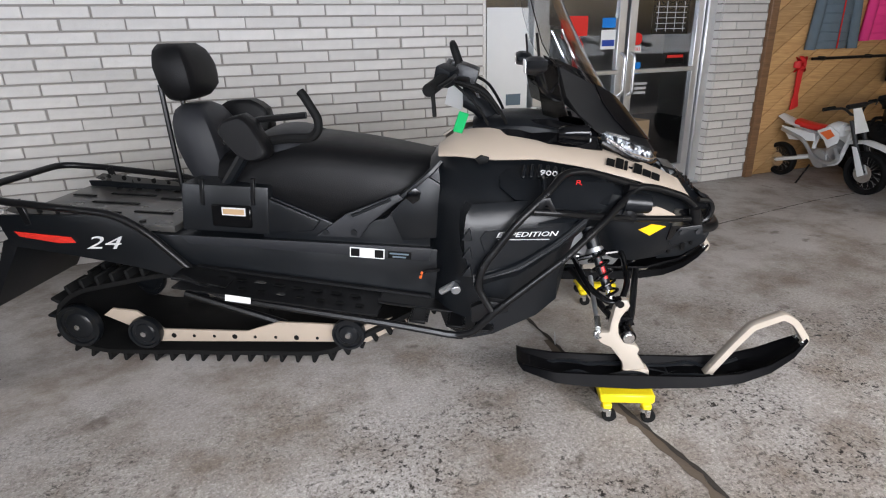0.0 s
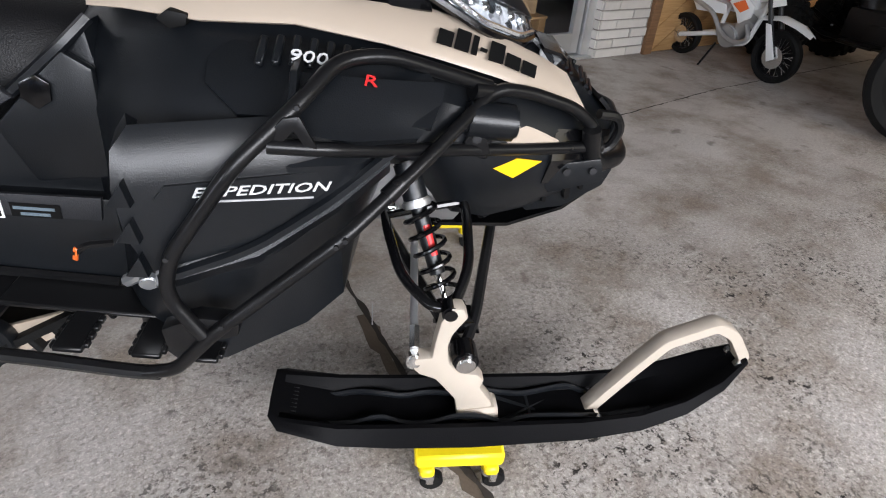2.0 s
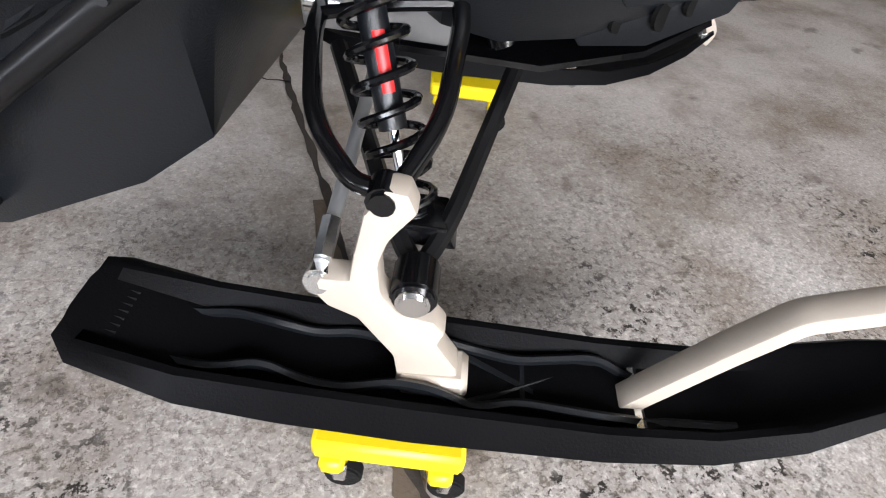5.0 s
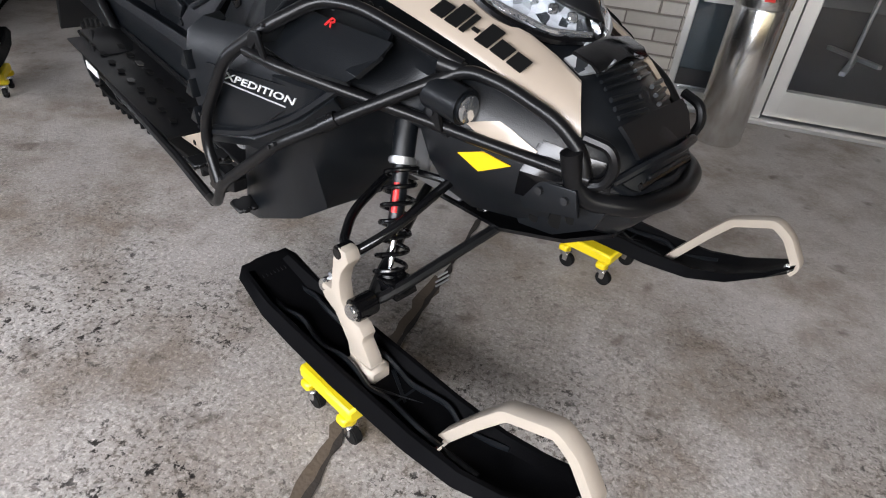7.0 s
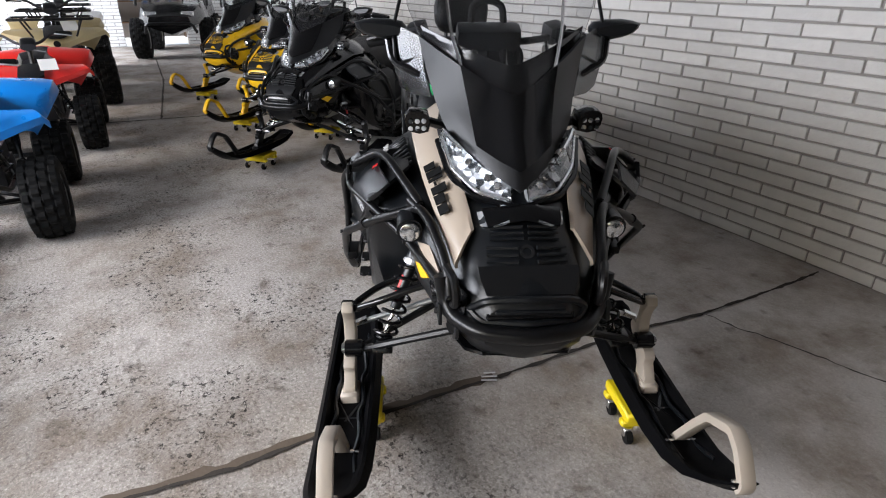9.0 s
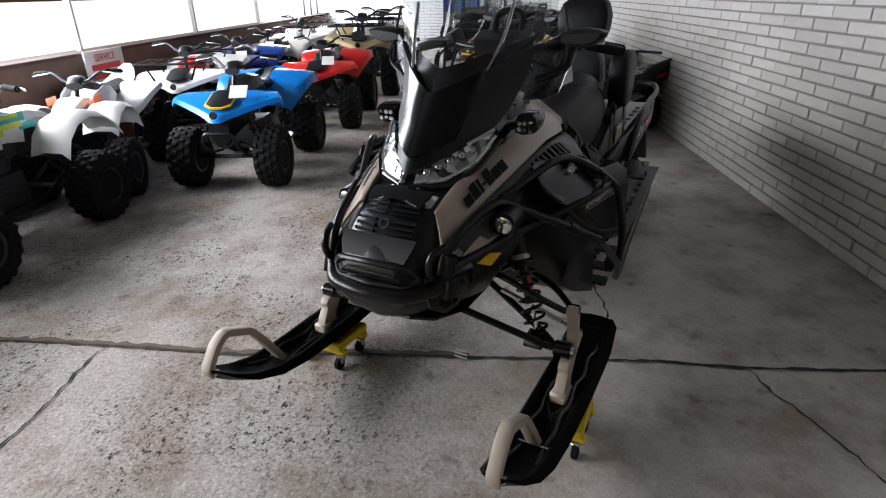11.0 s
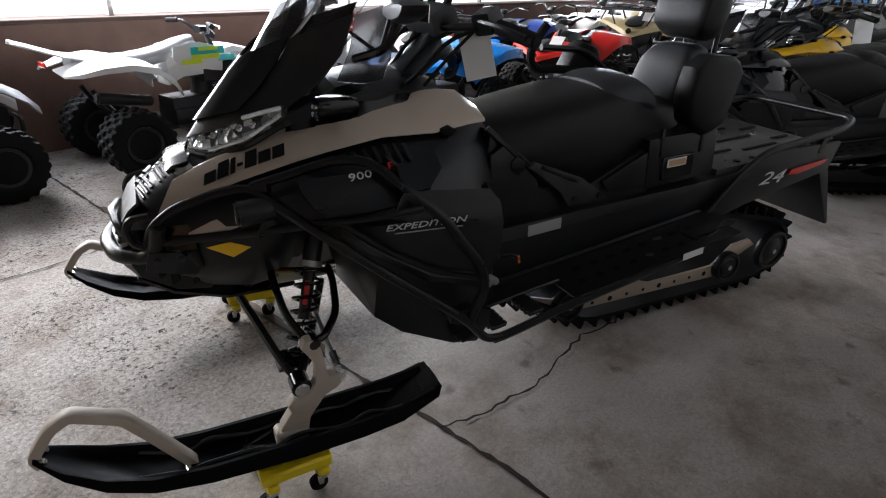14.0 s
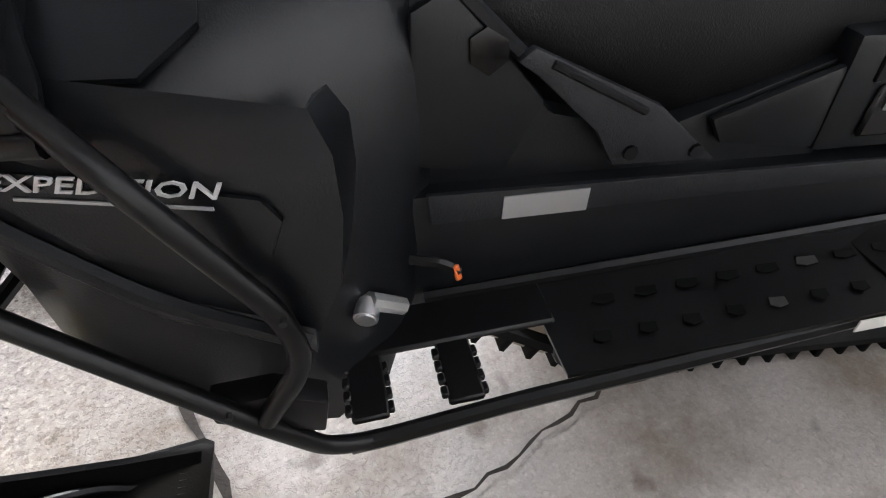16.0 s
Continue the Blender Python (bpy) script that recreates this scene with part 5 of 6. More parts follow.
        S("tie_sleeve", rod((.0565, y - q * .010, .320), (.058, y - q * .05, .340), .011, n=6), M_STEEL)
        S("spindle_bolt", rod((.155, y - q * .035, .297), (.155, y + q * .022, .297), .019, n=14, bevel=.004), M_STEEL)
        S("bolt_collar", rod((.155, y - q * .04, .297), (.155, y + q * .012, .297), .026, n=14, bevel=.003), M_GLOSS)
        S("upper_joint", rod((.117, y - q * .020, .422), (.117, y + q * .019, .422), .0165, n=12, bevel=.004), M_GLOSS)
        S("upper_arm", tube([(.000, q * .185, .48), (.004, q * .25, .472), (.030, q * .37, .435), (.085, q * .435, .412), (.125, q * .437, .412), (.160, q * .37, .455), (.165, q * .25, .505), (.158, q * .185, .518)], .0105, .07, 10), M_GLOSS)
        S("arm_brace", tube([(.004, q * .215, .478), (.08, q * .23, .505), (.16, q * .215, .512)], .008, .03, 8), M_GLOSS)
        for bx_, bz in ((.0, .48), (.158, .518)):
            S("arm_bush", rod((bx_ - .022, q * .182, bz), (bx_ + .022, q * .182, bz), .015, n=10), M_STEEL)
        S("lower_arm", tube([(.245, q * .13, .415), (.185, q * .36, .325), (.155, q * .425, .292), (.115, q * .36, .32), (.005, q * .12, .40)], .012, .04, 8), M_TUBE)
        S("arm_plate", prism([(.115, .300), (.195, .300), (.18, .330), (.13, .330)], min(q * .325, q * .385), max(q * .325, q * .385), .004), M_GLOSS)
        col, bot = Vector((.070, q * .270, .512)), Vector((.142, q * .362, .300))
        top = col + (col - bot) * .45
        at = lambda t: top.lerp(bot, t)
        S("shock_body", rod(at(.0), at(.22), .025, n=16, bevel=.003), M_BLACK)
        S("shock_collar", rod(at(.215), at(.26), .030, n=16, bevel=.003), M_CAST, "bare metal spring collar")
        S("shock_tube", rod(at(.26), at(.66), .0165, n=14), M_BLACK)
        off = Vector((.004, q * .0095, .002))
        S("shock_decal", rod(at(.36) + off, at(.54) + off, .0085, n=10), M_RTEXT, "red mark on the shock body")
        S("shock_shaft", rod(at(.66), at(.95), .0065, n=10), M_CHROME)
        S("spring", coil(at(.27), at(.97), .033, .0052, 7.0, 8), M_GLOSS, "black coil spring")
        S("spring_seat", rod(at(.93), at(.97), .026, n=14, bevel=.003), M_BLACK)
        S("shock_eye", rod(at(.99) - Vector((.03, 0, 0)), at(.99) + Vector((.03, 0, 0)), .015, n=10), M_GLOSS)
        P("bulkhead", prism([(-.02, .60), (.20, .60), (.23, .50), (.18, .43), (.0, .43)], min(q * .13, q * .17), max(q * .13, q * .17), .006), M_CAST, "bare cast aluminium bulkhead")
        for kx, kz in ((.02, .56), (.10, .575), (.18, .56), (.05, .46)):
            P("bulkhead_bolt", rod((kx, q * .168, kz), (kx, q * .176, kz), .009, n=6), M_STEEL)
        P("bulkhead_web", rbox(.012, .014, .14, (.09, q * .172, .515), (0, 14, 0), .003), M_CAST)
        P("rail_bracket", rod((.22, q * .15, .50), (.25, q * .16, .44), .02, n=10, bevel=.004), M_GLOSS)
    return sled


sled = snowmobile(pose(0, 0, 0), "black and beige two-up utility snowmobile with a rear rack", M_BEIGE, M_BEIGEP)

# lettering and stickers of the snowmobile
for q in (-1, 1):
    # the maker's mark, as plain slanted blocks that follow the strip
    pos = 0.0
    for w, h in ((.60, .70), (.58, 1), (.24, .95), (.30, 0), (.62, 1), (.64, .70), (.64, .70)):
        h0, h1 = (.30, .46) if h == 0 else (0, h)
        rows = []
        for u_ in (pos, pos + w / 2, pos + w):
            row = []
            for v_ in (h0, (h0 + h1) / 2, h1):
                d = (u_ + .22 * v_) * .045
                row.append(hood_point(.112 + d if q < 0 else .318 - d, .84 - .44 * v_, q, .0125))
            rows.append(row)
        part("maker_mark", sheet(rows, .003), M_KTEXT, sled, "black maker's mark block")
        pos += w + .11
    f = Vector((-1, 0, .10)) if q > 0 else Vector((1, 0, -.10))
    g = Vector((-1, .27, .09)) if q > 0 else Vector((1, .27, -.06))
    cz = .669 if q > 0 else .640
    lettering("model_lettering", "EXPEDITION", .0225, (-.163, q * (side_y(-.163) + .0085), cz), g, (0, -q * .06, 1), M_LTEXT, sled, .3, 1.62, "white model lettering", 0.0002)
    line_ = rbox(.175, .002, .003, (0, 0, 0), bevel=0)
    part("lettering_line", line_, M_GTEXT, sled, m=Matrix.Translation((-.172, q * (side_y(-.172) + .0075), cz - .0165)) @ Matrix.Rotation(-q * math.atan(.27), 4, "Z") @ Matrix.Rotation(.075, 4, "Y"))
    lettering("engine_lettering", "900", .031, (-.016 if q > 0 else -.092, q * (.374 if q > 0 else .338), .792 if q > 0 else .818), f, (0, -q * 1.4, 1), M_LTEXT, sled, .1, 1.3, "white engine size lettering")
    lettering("engine_letter", "R", .029, (-.100 if q > 0 else .003, q * .366, .806 if q > 0 else .793), f, (0, -q * 1.4, 1), M_RTEXT, sled, .1, 1.3, "red letter")
    lettering("width_lettering", "24", .072, (-1.735, q * .2835, .545), (f.x, 0, -.10 * f.x * 0 + (.10 if q < 0 else -.10) * 0), (0, 0, 1), M_LTEXT, sled, .35, 1.9, "white width lettering")
    part("tunnel_label", rbox(.128, .002, .038, (-.728 if q < 0 else -.664, q * .2735, .510), (0, 4.2, 0), 0), M_PAPER if q < 0 else M_ALU, sled, "white coded label" if q < 0 else "silver plate label")
    part("small_label", rbox(.090, .002, .024, (-1.150, q * .4655, .408), (0, 7, 0), 0), M_PAPER, sled)
for k in range(2):
    part("code_patch", rbox(.032, .002, .030, (-.772 + k * .088, -.275, .513 - k * .0064), (0, 4.2, 0), 0), M_KTEXT, sled)
part("dealer_label", rbox(.085, .002, .028, (-.608, -.2735, .502), (0, 4.2, 0), 0), M_KTEXT, sled, "small black label with pale blue bars")
for k in range(2):
    part("label_bar", rbox(.07 - .02 * k, .002, .006, (-.610, -.2745, .507 - k * .012), (0, 4.2, 0), 0), M_JACKET, sled)
part("key_tag", rbox(.035, .004, .075, (-.385, -.19, .965), (12, 18, 10), .002), M_GREEN, sled, "green tape tag")
price = part("price_tag", rbox(.0024, .085, .125, (0, 0, 0), (0, 0, 0), 0), M_PAPER, sled, "white paper price tag with rows of small print", m=pose(-.42, .205, 1.034, 14, 4, 62))
for k in range(6):
    part("print_line", rbox(.0034, .055 if k % 3 else .040, .005, (0, 0, .040 - k * .016), bevel=0), M_GTEXT, price)
part("tag_string", rod((-.425, .20, 1.115), (-.42, .205, 1.09), .003, n=6), M_RUBBER, sled)
part("hang_tag", rod((-.47, -.30, 1.09), (-.465, -.30, 1.00), .007, n=6), M_RUBBER, sled)


# dollies under the skis
def dolly(m, label):
    d = thing("ski_dolly", label, "dolly", m, "yellow ski dollies")
    part("deck", rbox(.18, .185, .034, (0, 0, .0975), bevel=.006), M_YELLOW, d)
    for x in (-.065, .065):
        part("deck_bar", rbox(.03, .20, .022, (x, 0, .0705), bevel=.005), M_YELLOW, d)
        for y in (-.075, .075):
            c = part("caster", join(rod((x, y, .058), (x, y, .045), .018, n=10), rbox(.018, .030, .03, (x + .008, y, .038), bevel=.003)), M_STEEL, d)
            part("caster_wheel", rod((x + .012, y - .010, .024), (x + .012, y + .010, .024), .024, n=16, bevel=.003), M_RUBBER, c)
    return d


dolly(pose(.180, -.455, 0, 0, 0, 0), "yellow plastic dolly on four small casters under a ski")
dolly(pose(.232, .455, 0, 0, 0, 3), "yellow plastic dolly on four small casters under a ski")


# ---- quad bikes ----
def tyre_mesh(r, w, knobs=20):
    """A fat tyre whose tread blocks rise out of the carcass."""
    prof = [(.52, -.40, 0), (.62, -.49, 0), (.84, -.5, 0), (.92, -.46, 0), (.93, -.44, 1), (.945, -.30, 1), (.945, -.26, 0), (.955, -.20, 2), (.96, -.03, 2), (.955, 0, 0),
            (.96, .03, 1), (.955, .20, 1), (.945, .26, 0), (.945, .30, 2), (.93, .44, 2), (.92, .46, 0), (.84, .5, 0), (.62, .49, 0), (.52, .40, 0)]
    n = knobs * 4
    secs = []
    for pr, z, kind in prof:
        ring = []
        for k in range(n):
            up = (kind == 1 and k % 4 < 2) or (kind == 2 and k % 4 >= 2)
            rr = r * (pr + (.062 if up else 0))
            ring.append((rr * math.cos(2 * math.pi * k / n), rr * math.sin(2 * math.pi * k / n), z * w))
        secs.append(ring)
    return loft(secs)


WHEELS = {}


def wheel(parent, at, r, w, rim):
    """A wheel with tyre and rim; alike wheels share their meshes."""
    key = (round(r, 3), round(w, 3), rim.name)
    if key not in WHEELS:
        t = part("tyre", tyre_mesh(r, w), M_RUBBER, None, "", 30)
        h = part("rim", revolve([(.012, .012), (r * .16, .016), (r * .2, w * .12), (r * .40, w * .16), (r * .46, w * .42), (r * .54, w * .44), (r * .54, -w * .44), (r * .46, -w * .42), (r * .40, w * .05), (.012, -w * .02)], 22), rim)
        WHEELS[key] = (t.data, h.data)
        bpy.data.objects.remove(t)
        bpy.data.objects.remove(h)
    e = new("wheel", WHEELS[key][0])
    e.parent = parent
    e.matrix_basis = pose(*at, 90 if at[1] < 0 else -90, 0, 0)
    h = new("rim", WHEELS[key][1])
    h.parent = e
    return e


def quad(m, label, paint, accent, seat=None, rack=False, s=1.0, decals=(), group="parked quad bikes", rim=None, plate=True, sport=False):
    """A quad bike: nose to +x, origin on the floor at its middle."""
    q = thing("quad_bike", label, "quad bike", m, group)
    S = Matrix.Diagonal((s, s, s, 1))

    def P(n, bm, mt, lab="", par=None):
        return part(n, bm, mt, par or q, lab, m=S)
    r, w = .215 * s, .185 * s
    for x in (.50, -.50):
        for y in (.31, -.31):
            wheel(q, (x * s, y * s, r), r * (1 if x > 0 else .97), w * (1 if x > 0 else 1.2), rim or M_BLACK)
        P("axle", rod((x, -.30, .215), (x, .30, .215), .016, n=8), M_TUBE)
    P("engine", join(rbox(.34, .22, .22, (.02, 0, .30), bevel=.03, seg=2), rbox(.18, .26, .14, (-.06, 0, .27), bevel=.04, seg=2), rod((.10, 0, .35), (.14, 0, .50), .07, n=14)), M_DCAST)
    P("frame", join(tube([(.56, -.10, .33), (.30, -.13, .22), (-.36, -.13, .22), (-.55, -.10, .40), (-.62, -.08, .52)], .014, .06, 6), tube([(.56, .10, .33), (.30, .13, .22), (-.36, .13, .22), (-.55, .10, .40), (-.62, .08, .52)], .014, .06, 6)), M_TUBE)
    P("front_bumper", tube([(.52, -.12, .24), (.68, -.12, .33), (.69, -.10, .42), (.69, .10, .42), (.68, .12, .33), (.52, .12, .24)], .013, .05, 8), M_TUBE)
    for y in (-1, 1):
        P("shock", join(coil((.44, y * .13, .50), (.50, y * .24, .26), .026, .005, 7), rod((.43, y * .12, .53), (.505, y * .25, .24), .011, n=8)), M_TUBE)
        P("a_arm", tube([(.40, y * .10, .24), (.50, y * .25, .22), (.58, y * .10, .24)], .010, .03, 6), M_TUBE)
        P("foot_rest", rbox(.24, .13, .02, (-.05, y * .24, .235), bevel=.006), M_TUBE)
        rows = []
        for x, z, yo, lip in ((-.17, .43, .27, .0), (-.22, .52, .33, .015), (-.30, .615, .385, .03), (-.42, .665, .41, .045), (-.56, .675, .415, .05), (-.70, .655, .395, .05), (-.79, .625, .33, .03), (-.82, .60, .27, .0)):
            rows.append([(x, y * .07, z + .035), (x, y * .17, z + .028), (x - .005, y * yo * .80, z + .012), (x, y * yo * .95, z), (x + .004, y * yo, z - .02 - lip)])
        if sport:
            P("rear_mudguard", sheet([[(x, y * a_, z + .012), (x - .01, y * (a_ + b_) / 2, z + .010), (x, y * b_, z - .012), (x + .005, y * (b_ + .012), z - .012 - lip)] for x, a_, b_, z, lip in ((-.12, .10, .20, .50, .05), (-.20, .10, .29, .585, .05), (-.32, .09, .36, .665, .04), (-.48, .08, .385, .700, .035), (-.62, .07, .36, .690, .03), (-.74, .06, .29, .655, .02), (-.80, .06, .20, .640, .01))], .008), paint)
            P("front_mudguard", sheet([[(x, y * .17, z - .02), (x, y * .26, z), (x, y * .36, z - .008), (x, y * .40, z - .045)] for x, z in ((.20, .50), (.25, .605), (.34, .675), (.46, .700), (.58, .675), (.68, .610), (.735, .54))], .009), paint)
            P("side_cover", sheet([[(x, y * w_, z) for x, w_, z in line] for line in (((-.10, .125, .735), (.08, .135, .760), (.24, .115, .715), (.34, .10, .655)), ((-.12, .150, .665), (.08, .165, .680), (.24, .150, .645), (.37, .12, .600)), ((-.06, .140, .590), (.08, .155, .585), (.22, .140, .560), (.36, .11, .535)))], .008), paint)
        else:
            P("rear_mudguard", sheet(rows, .010), paint)
        P("grip", rod((.10, y * .30, .865), (.13, y * .20, .872), .017, n=10), M_RUBBER)
        P("lever", tube([(.16, y * .19, .87), (.17, y * .27, .86), (.14, y * .31, .85)], .005, .02, 6), M_ALU)
    # one broad front cowl: a low beak in the middle, wings swept up and back over the wheels
    ts = (-1, -.94, -.72, -.45, -.22, -.08, .08, .22, .45, .72, .94, 1)
    cowl = []
    for f in (0, .06, .35, .7, .94, 1):
        row = []
        for t in ts:
            a = abs(t)
            front, back = Vector((.735 - .30 * a ** .8, .41 * t, .505 + .125 * a ** .75)), Vector((.26 + .06 * a, .36 * t, .655 - .01 * a))
            p = front.lerp(back, f)
            p.z += .022 * math.sin(math.pi * min(1, f * 1.1)) * (1 - .6 * a) - (.03 if f == 0 else 0) - (.035 if a == 1 else 0)
            row.append(p)
        cowl.append(row)
    if sport:
        P("front_cowl", loft([ring_section(x, [(0, z), (w_ * .8, z - .012), (w_, z - .05), (w_ * .7, z - .10), (0, z - .11)]) for x, z, w_ in ((.24, .705, .10), (.36, .725, .105), (.50, .690, .095), (.62, .620, .070), (.70, .555, .040))]), accent)
    else:
        P("front_cowl", sheet(cowl, .010), paint)
    if not sport:
        P("cowl_panel", prism([(.66, -.035), (.62, -.085), (.46, -.085), (.42, -.05), (.42, .05), (.46, .085), (.62, .085), (.66, .035)], -.008, .012, .004, axis="z"), M_BLACK).matrix_basis = pose(.525 * s, 0, .625 * s, 0, 19, 0) @ pose(-.545 * s, 0, 0)
    if paint == M_BLUE:
        P("cowl_trim", prism([(.67, -.04), (.63, -.095), (.45, -.095), (.41, -.055), (.41, .055), (.45, .095), (.63, .095), (.67, .04)], -.008, .006, .003, axis="z"), M_AMBER).matrix_basis = pose(.525 * s, 0, .625 * s, 0, 19, 0) @ pose(-.545 * s, 0, 0)
    P("badge", rod((.70, 0, .545), (.712, 0, .552), .026, n=14), M_KTEXT)
    P("under_cowl", loft([ring_section(x, [(0, z), (wd, z - .03), (wd * .9, z - .16), (0, z - .20)]) for x, z, wd in ((.64, .52, .07), (.50, .60, .15), (.28, .66, .16), (.10, .66, .12))]), M_BLACK)
    tank = [(x, [(0, z), (wd * .7, z - .02), (wd, z - .09), (wd * .8, z - .2), (0, z - .2)]) for x, z, wd in ((.20, .70, .10), (.10, .745, .13), (-.04, .74, .125), (-.14, .69, .10))]
    P("tank_cover", loft([ring_section(x, h) for x, h in tank]), accent if not plate else M_BLACK)
    sc = [(x, [(0, z), (wd * .7, z - .008), (wd, z - .04), (wd * .8, z - .09), (0, z - .09)]) for x, z, wd in ((-.04, .715, .09), (-.16, .675, .115), (-.36, .665, .125), (-.56, .69, .12), (-.68, .715, .09))]
    if sport:
        sc = [(x, [(0, z), (wd * .7, z - .006), (wd, z - .035), (wd * .8, z - .10), (0, z - .10)]) for x, z, wd in ((.10, .800, .07), (0, .785, .095), (-.14, .735, .11), (-.34, .705, .12), (-.56, .712, .11), (-.72, .735, .07))]
    P("seat", pad([ring_section(x, h) for x, h in sc]), seat or M_SEAT)
    if sport:
        P("tail", sheet([[(x, -w_, z - .012), (x, -w_ * .5, z + .006), (x, w_ * .5, z + .006), (x, w_, z - .012)] for x, z, w_ in ((-.58, .700, .13), (-.74, .735, .115), (-.86, .780, .085), (-.96, .815, .05))], .010), paint)
    else:
        P("tail", loft([ring_section(x, h) for x, h in ((-.50, [(0, .62), (.12, .61), (.13, .57), (0, .55)]), (-.72, [(0, .665), (.10, .655), (.11, .62), (0, .60)]), (-.82, [(0, .70), (.06, .695), (.065, .67), (0, .66)]))]), paint)
    P("handlebar", tube([(.10, -.31, .865), (.14, -.17, .875), (.20, -.07, .80), (.20, .07, .80), (.14, .17, .875), (.10, .31, .865)], .011, .05, 8), M_BARS)
    P("steering_stem", rod((.30, 0, .60), (.20, 0, .81), .018, n=8), M_TUBE)
    P("bar_pod", pad([ring_section(x, [(0, z), (.05, z - .005), (.06, z - .04), (0, z - .06)]) for x, z in ((.26, .80), (.21, .855), (.14, .85))]), M_BLACK)
    P("tail_lamp", rbox(.012, .10, .03, (-.825, 0, .675), bevel=.004), M_REDLENS)
    P("exhaust", rod((-.30, -.14, .42), (-.64, -.16, .48), .036, n=14, bevel=.01), M_DCAST)
    if rack:
        for x0, x1, z in ((.30, .72, .74), (-.80, -.36, .76)):
            P("rack", join(tube([(x0, -.30, z), (x1, -.30, z), (x1, .30, z), (x0, .30, z), (x0, -.30, z)], .010, .04, 6), *[tube([(x0, yy, z), (x1, yy, z)], .007, 0, 6) for yy in (-.18, -.06, .06, .18)], *[rod((xx, yy, z), (xx, yy * .7, z - .14), .008, n=6) for xx in (x0 + .05, x1 - .05) for yy in (-.22, .22)]), M_TUBE)
    if plate:
        P("hang_tag", rbox(.003, .12, .13, (.50, .12, .675), (0, -58, 8), 0), M_PAPER)
    for x, y, z, sx, sz, mt in decals:
        P("decal", rbox(sx, .003, sz, (x, y, z), (0, 0, 0), 0), mt)
    return q


def spot(u, v, head):
    return BLD @ pose(u, v, 0, 0, 0, head)


quad(spot(-3.28, -3.62, 0), "bright blue small quad bike with black seat and paper tag", M_BLUE, M_BLUE)
quad(spot(-1.62, -4.55, 178), "white sport quad bike with teal and lime side graphics", M_WHITE, M_WHITE, M_SEATL, plate=False, sport=True, decals=((.12, -.166, .705, .24, .050, M_TEAL), (.10, -.171, .668, .20, .030, M_LIME), (.12, -.173, .718, .14, .022, M_LIME), (.0, -.166, .640, .14, .030, M_LIME), (.26, -.155, .650, .12, .040, M_TEAL)))
quad(spot(-2.95, -4.68, 12), "white sport quad bike with an orange nose flash", M_WHITE, M_WHITE, s=.94, plate=False, sport=True, decals=((.30, -.160, .690, .16, .055, M_ORANGE), (.30, .160, .690, .16, .055, M_ORANGE)))
quad(spot(.04, -4.68, 176), "silver grey sport quad bike with a dark seat", mat("silver_plastic", (.30, .31, .325), .35, .2, bump=.03), M_WHITE, s=.95, plate=False, sport=True)
quad(spot(-5.2, -3.42, 0), "red small quad bike with black seat", M_RED, M_RED)
quad(spot(-7.35, -3.35, 2), "tan utility quad bike with black cargo racks", M_TAN, M_TAN, rack=True, s=1.22)
quad(spot(-4.55, -4.6, 8), "white utility quad bike with front and rear racks", M_WHITE, M_RED, rack=True, s=1.02, plate=False)
quad(spot(-5.95, -4.62, 4), "dark blue sport quad bike beside the windows", M_DBLUE, M_DBLUE)
quad(spot(-7.3, -4.66, -4), "red and white small quad bike beside the windows", M_WHITE, M_RED)
quad(spot(-8.8, -4.6, 4), "white quad bike with racks beside the windows", M_WHITE, M_WHITE, rack=True, s=1.1)
quad(spot(-9.4, -3.35, 0), "white and grey utility quad bike with racks", M_WHITE, M_TAN, rack=True, s=1.2)

# other snowmobiles along the brick wall
SMALL = Matrix.Diagonal((.94, .94, .94, 1))
snowmobile(spot(-3.35, -1.60, -48) @ SMALL, "black utility snowmobile parked with its tail to the wall", M_GLOSS, M_TUBE, full=False, group="parked snowmobiles", shell_mat=M_GLOSS, spindle_paint=M_TUBE, screen_h=.2, two_up=False)
sled_2 = snowmobile(spot(-4.60, -1.45, -48) @ SMALL, "yellow and black snowmobile parked with its tail to the wall", M_YPAINT, M_YPAINT, full=False, group="parked snowmobiles", shell_mat=M_YPAINT, spindle_paint=M_YPAINT, screen_h=.2, two_up=False, rack=False)
sled_3 = snowmobile(spot(-6.30, -1.55, -48) @ SMALL, "yellow snowmobile with yellow ski loops parked by the wall", M_YPAINT, M_YPAINT, full=False, group="parked snowmobiles", shell_mat=M_YPAINT, spindle_paint=M_YPAINT, screen_h=.3, two_up=False, rack=False)
for other, y in ((sled_2, -.22), (sled_2, .26), (sled_3, .20)):
    part("hang_tag", rbox(.003, .12, .16, (0, 0, 0), bevel=0), M_PAPER, other, "white paper price tag", m=pose(-.50, y, 1.00, 10, -8, 35 if y > 0 else -20))
for u, v, h in ((-3.35, -1.60, -48), (-4.60, -1.45, -48), (-6.30, -1.55, -48)):
    for y in (-.455, .455):
        dolly(spot(u, v, h) @ SMALL @ pose(.20, y, 0), "yellow plastic dolly on four small casters under a ski")


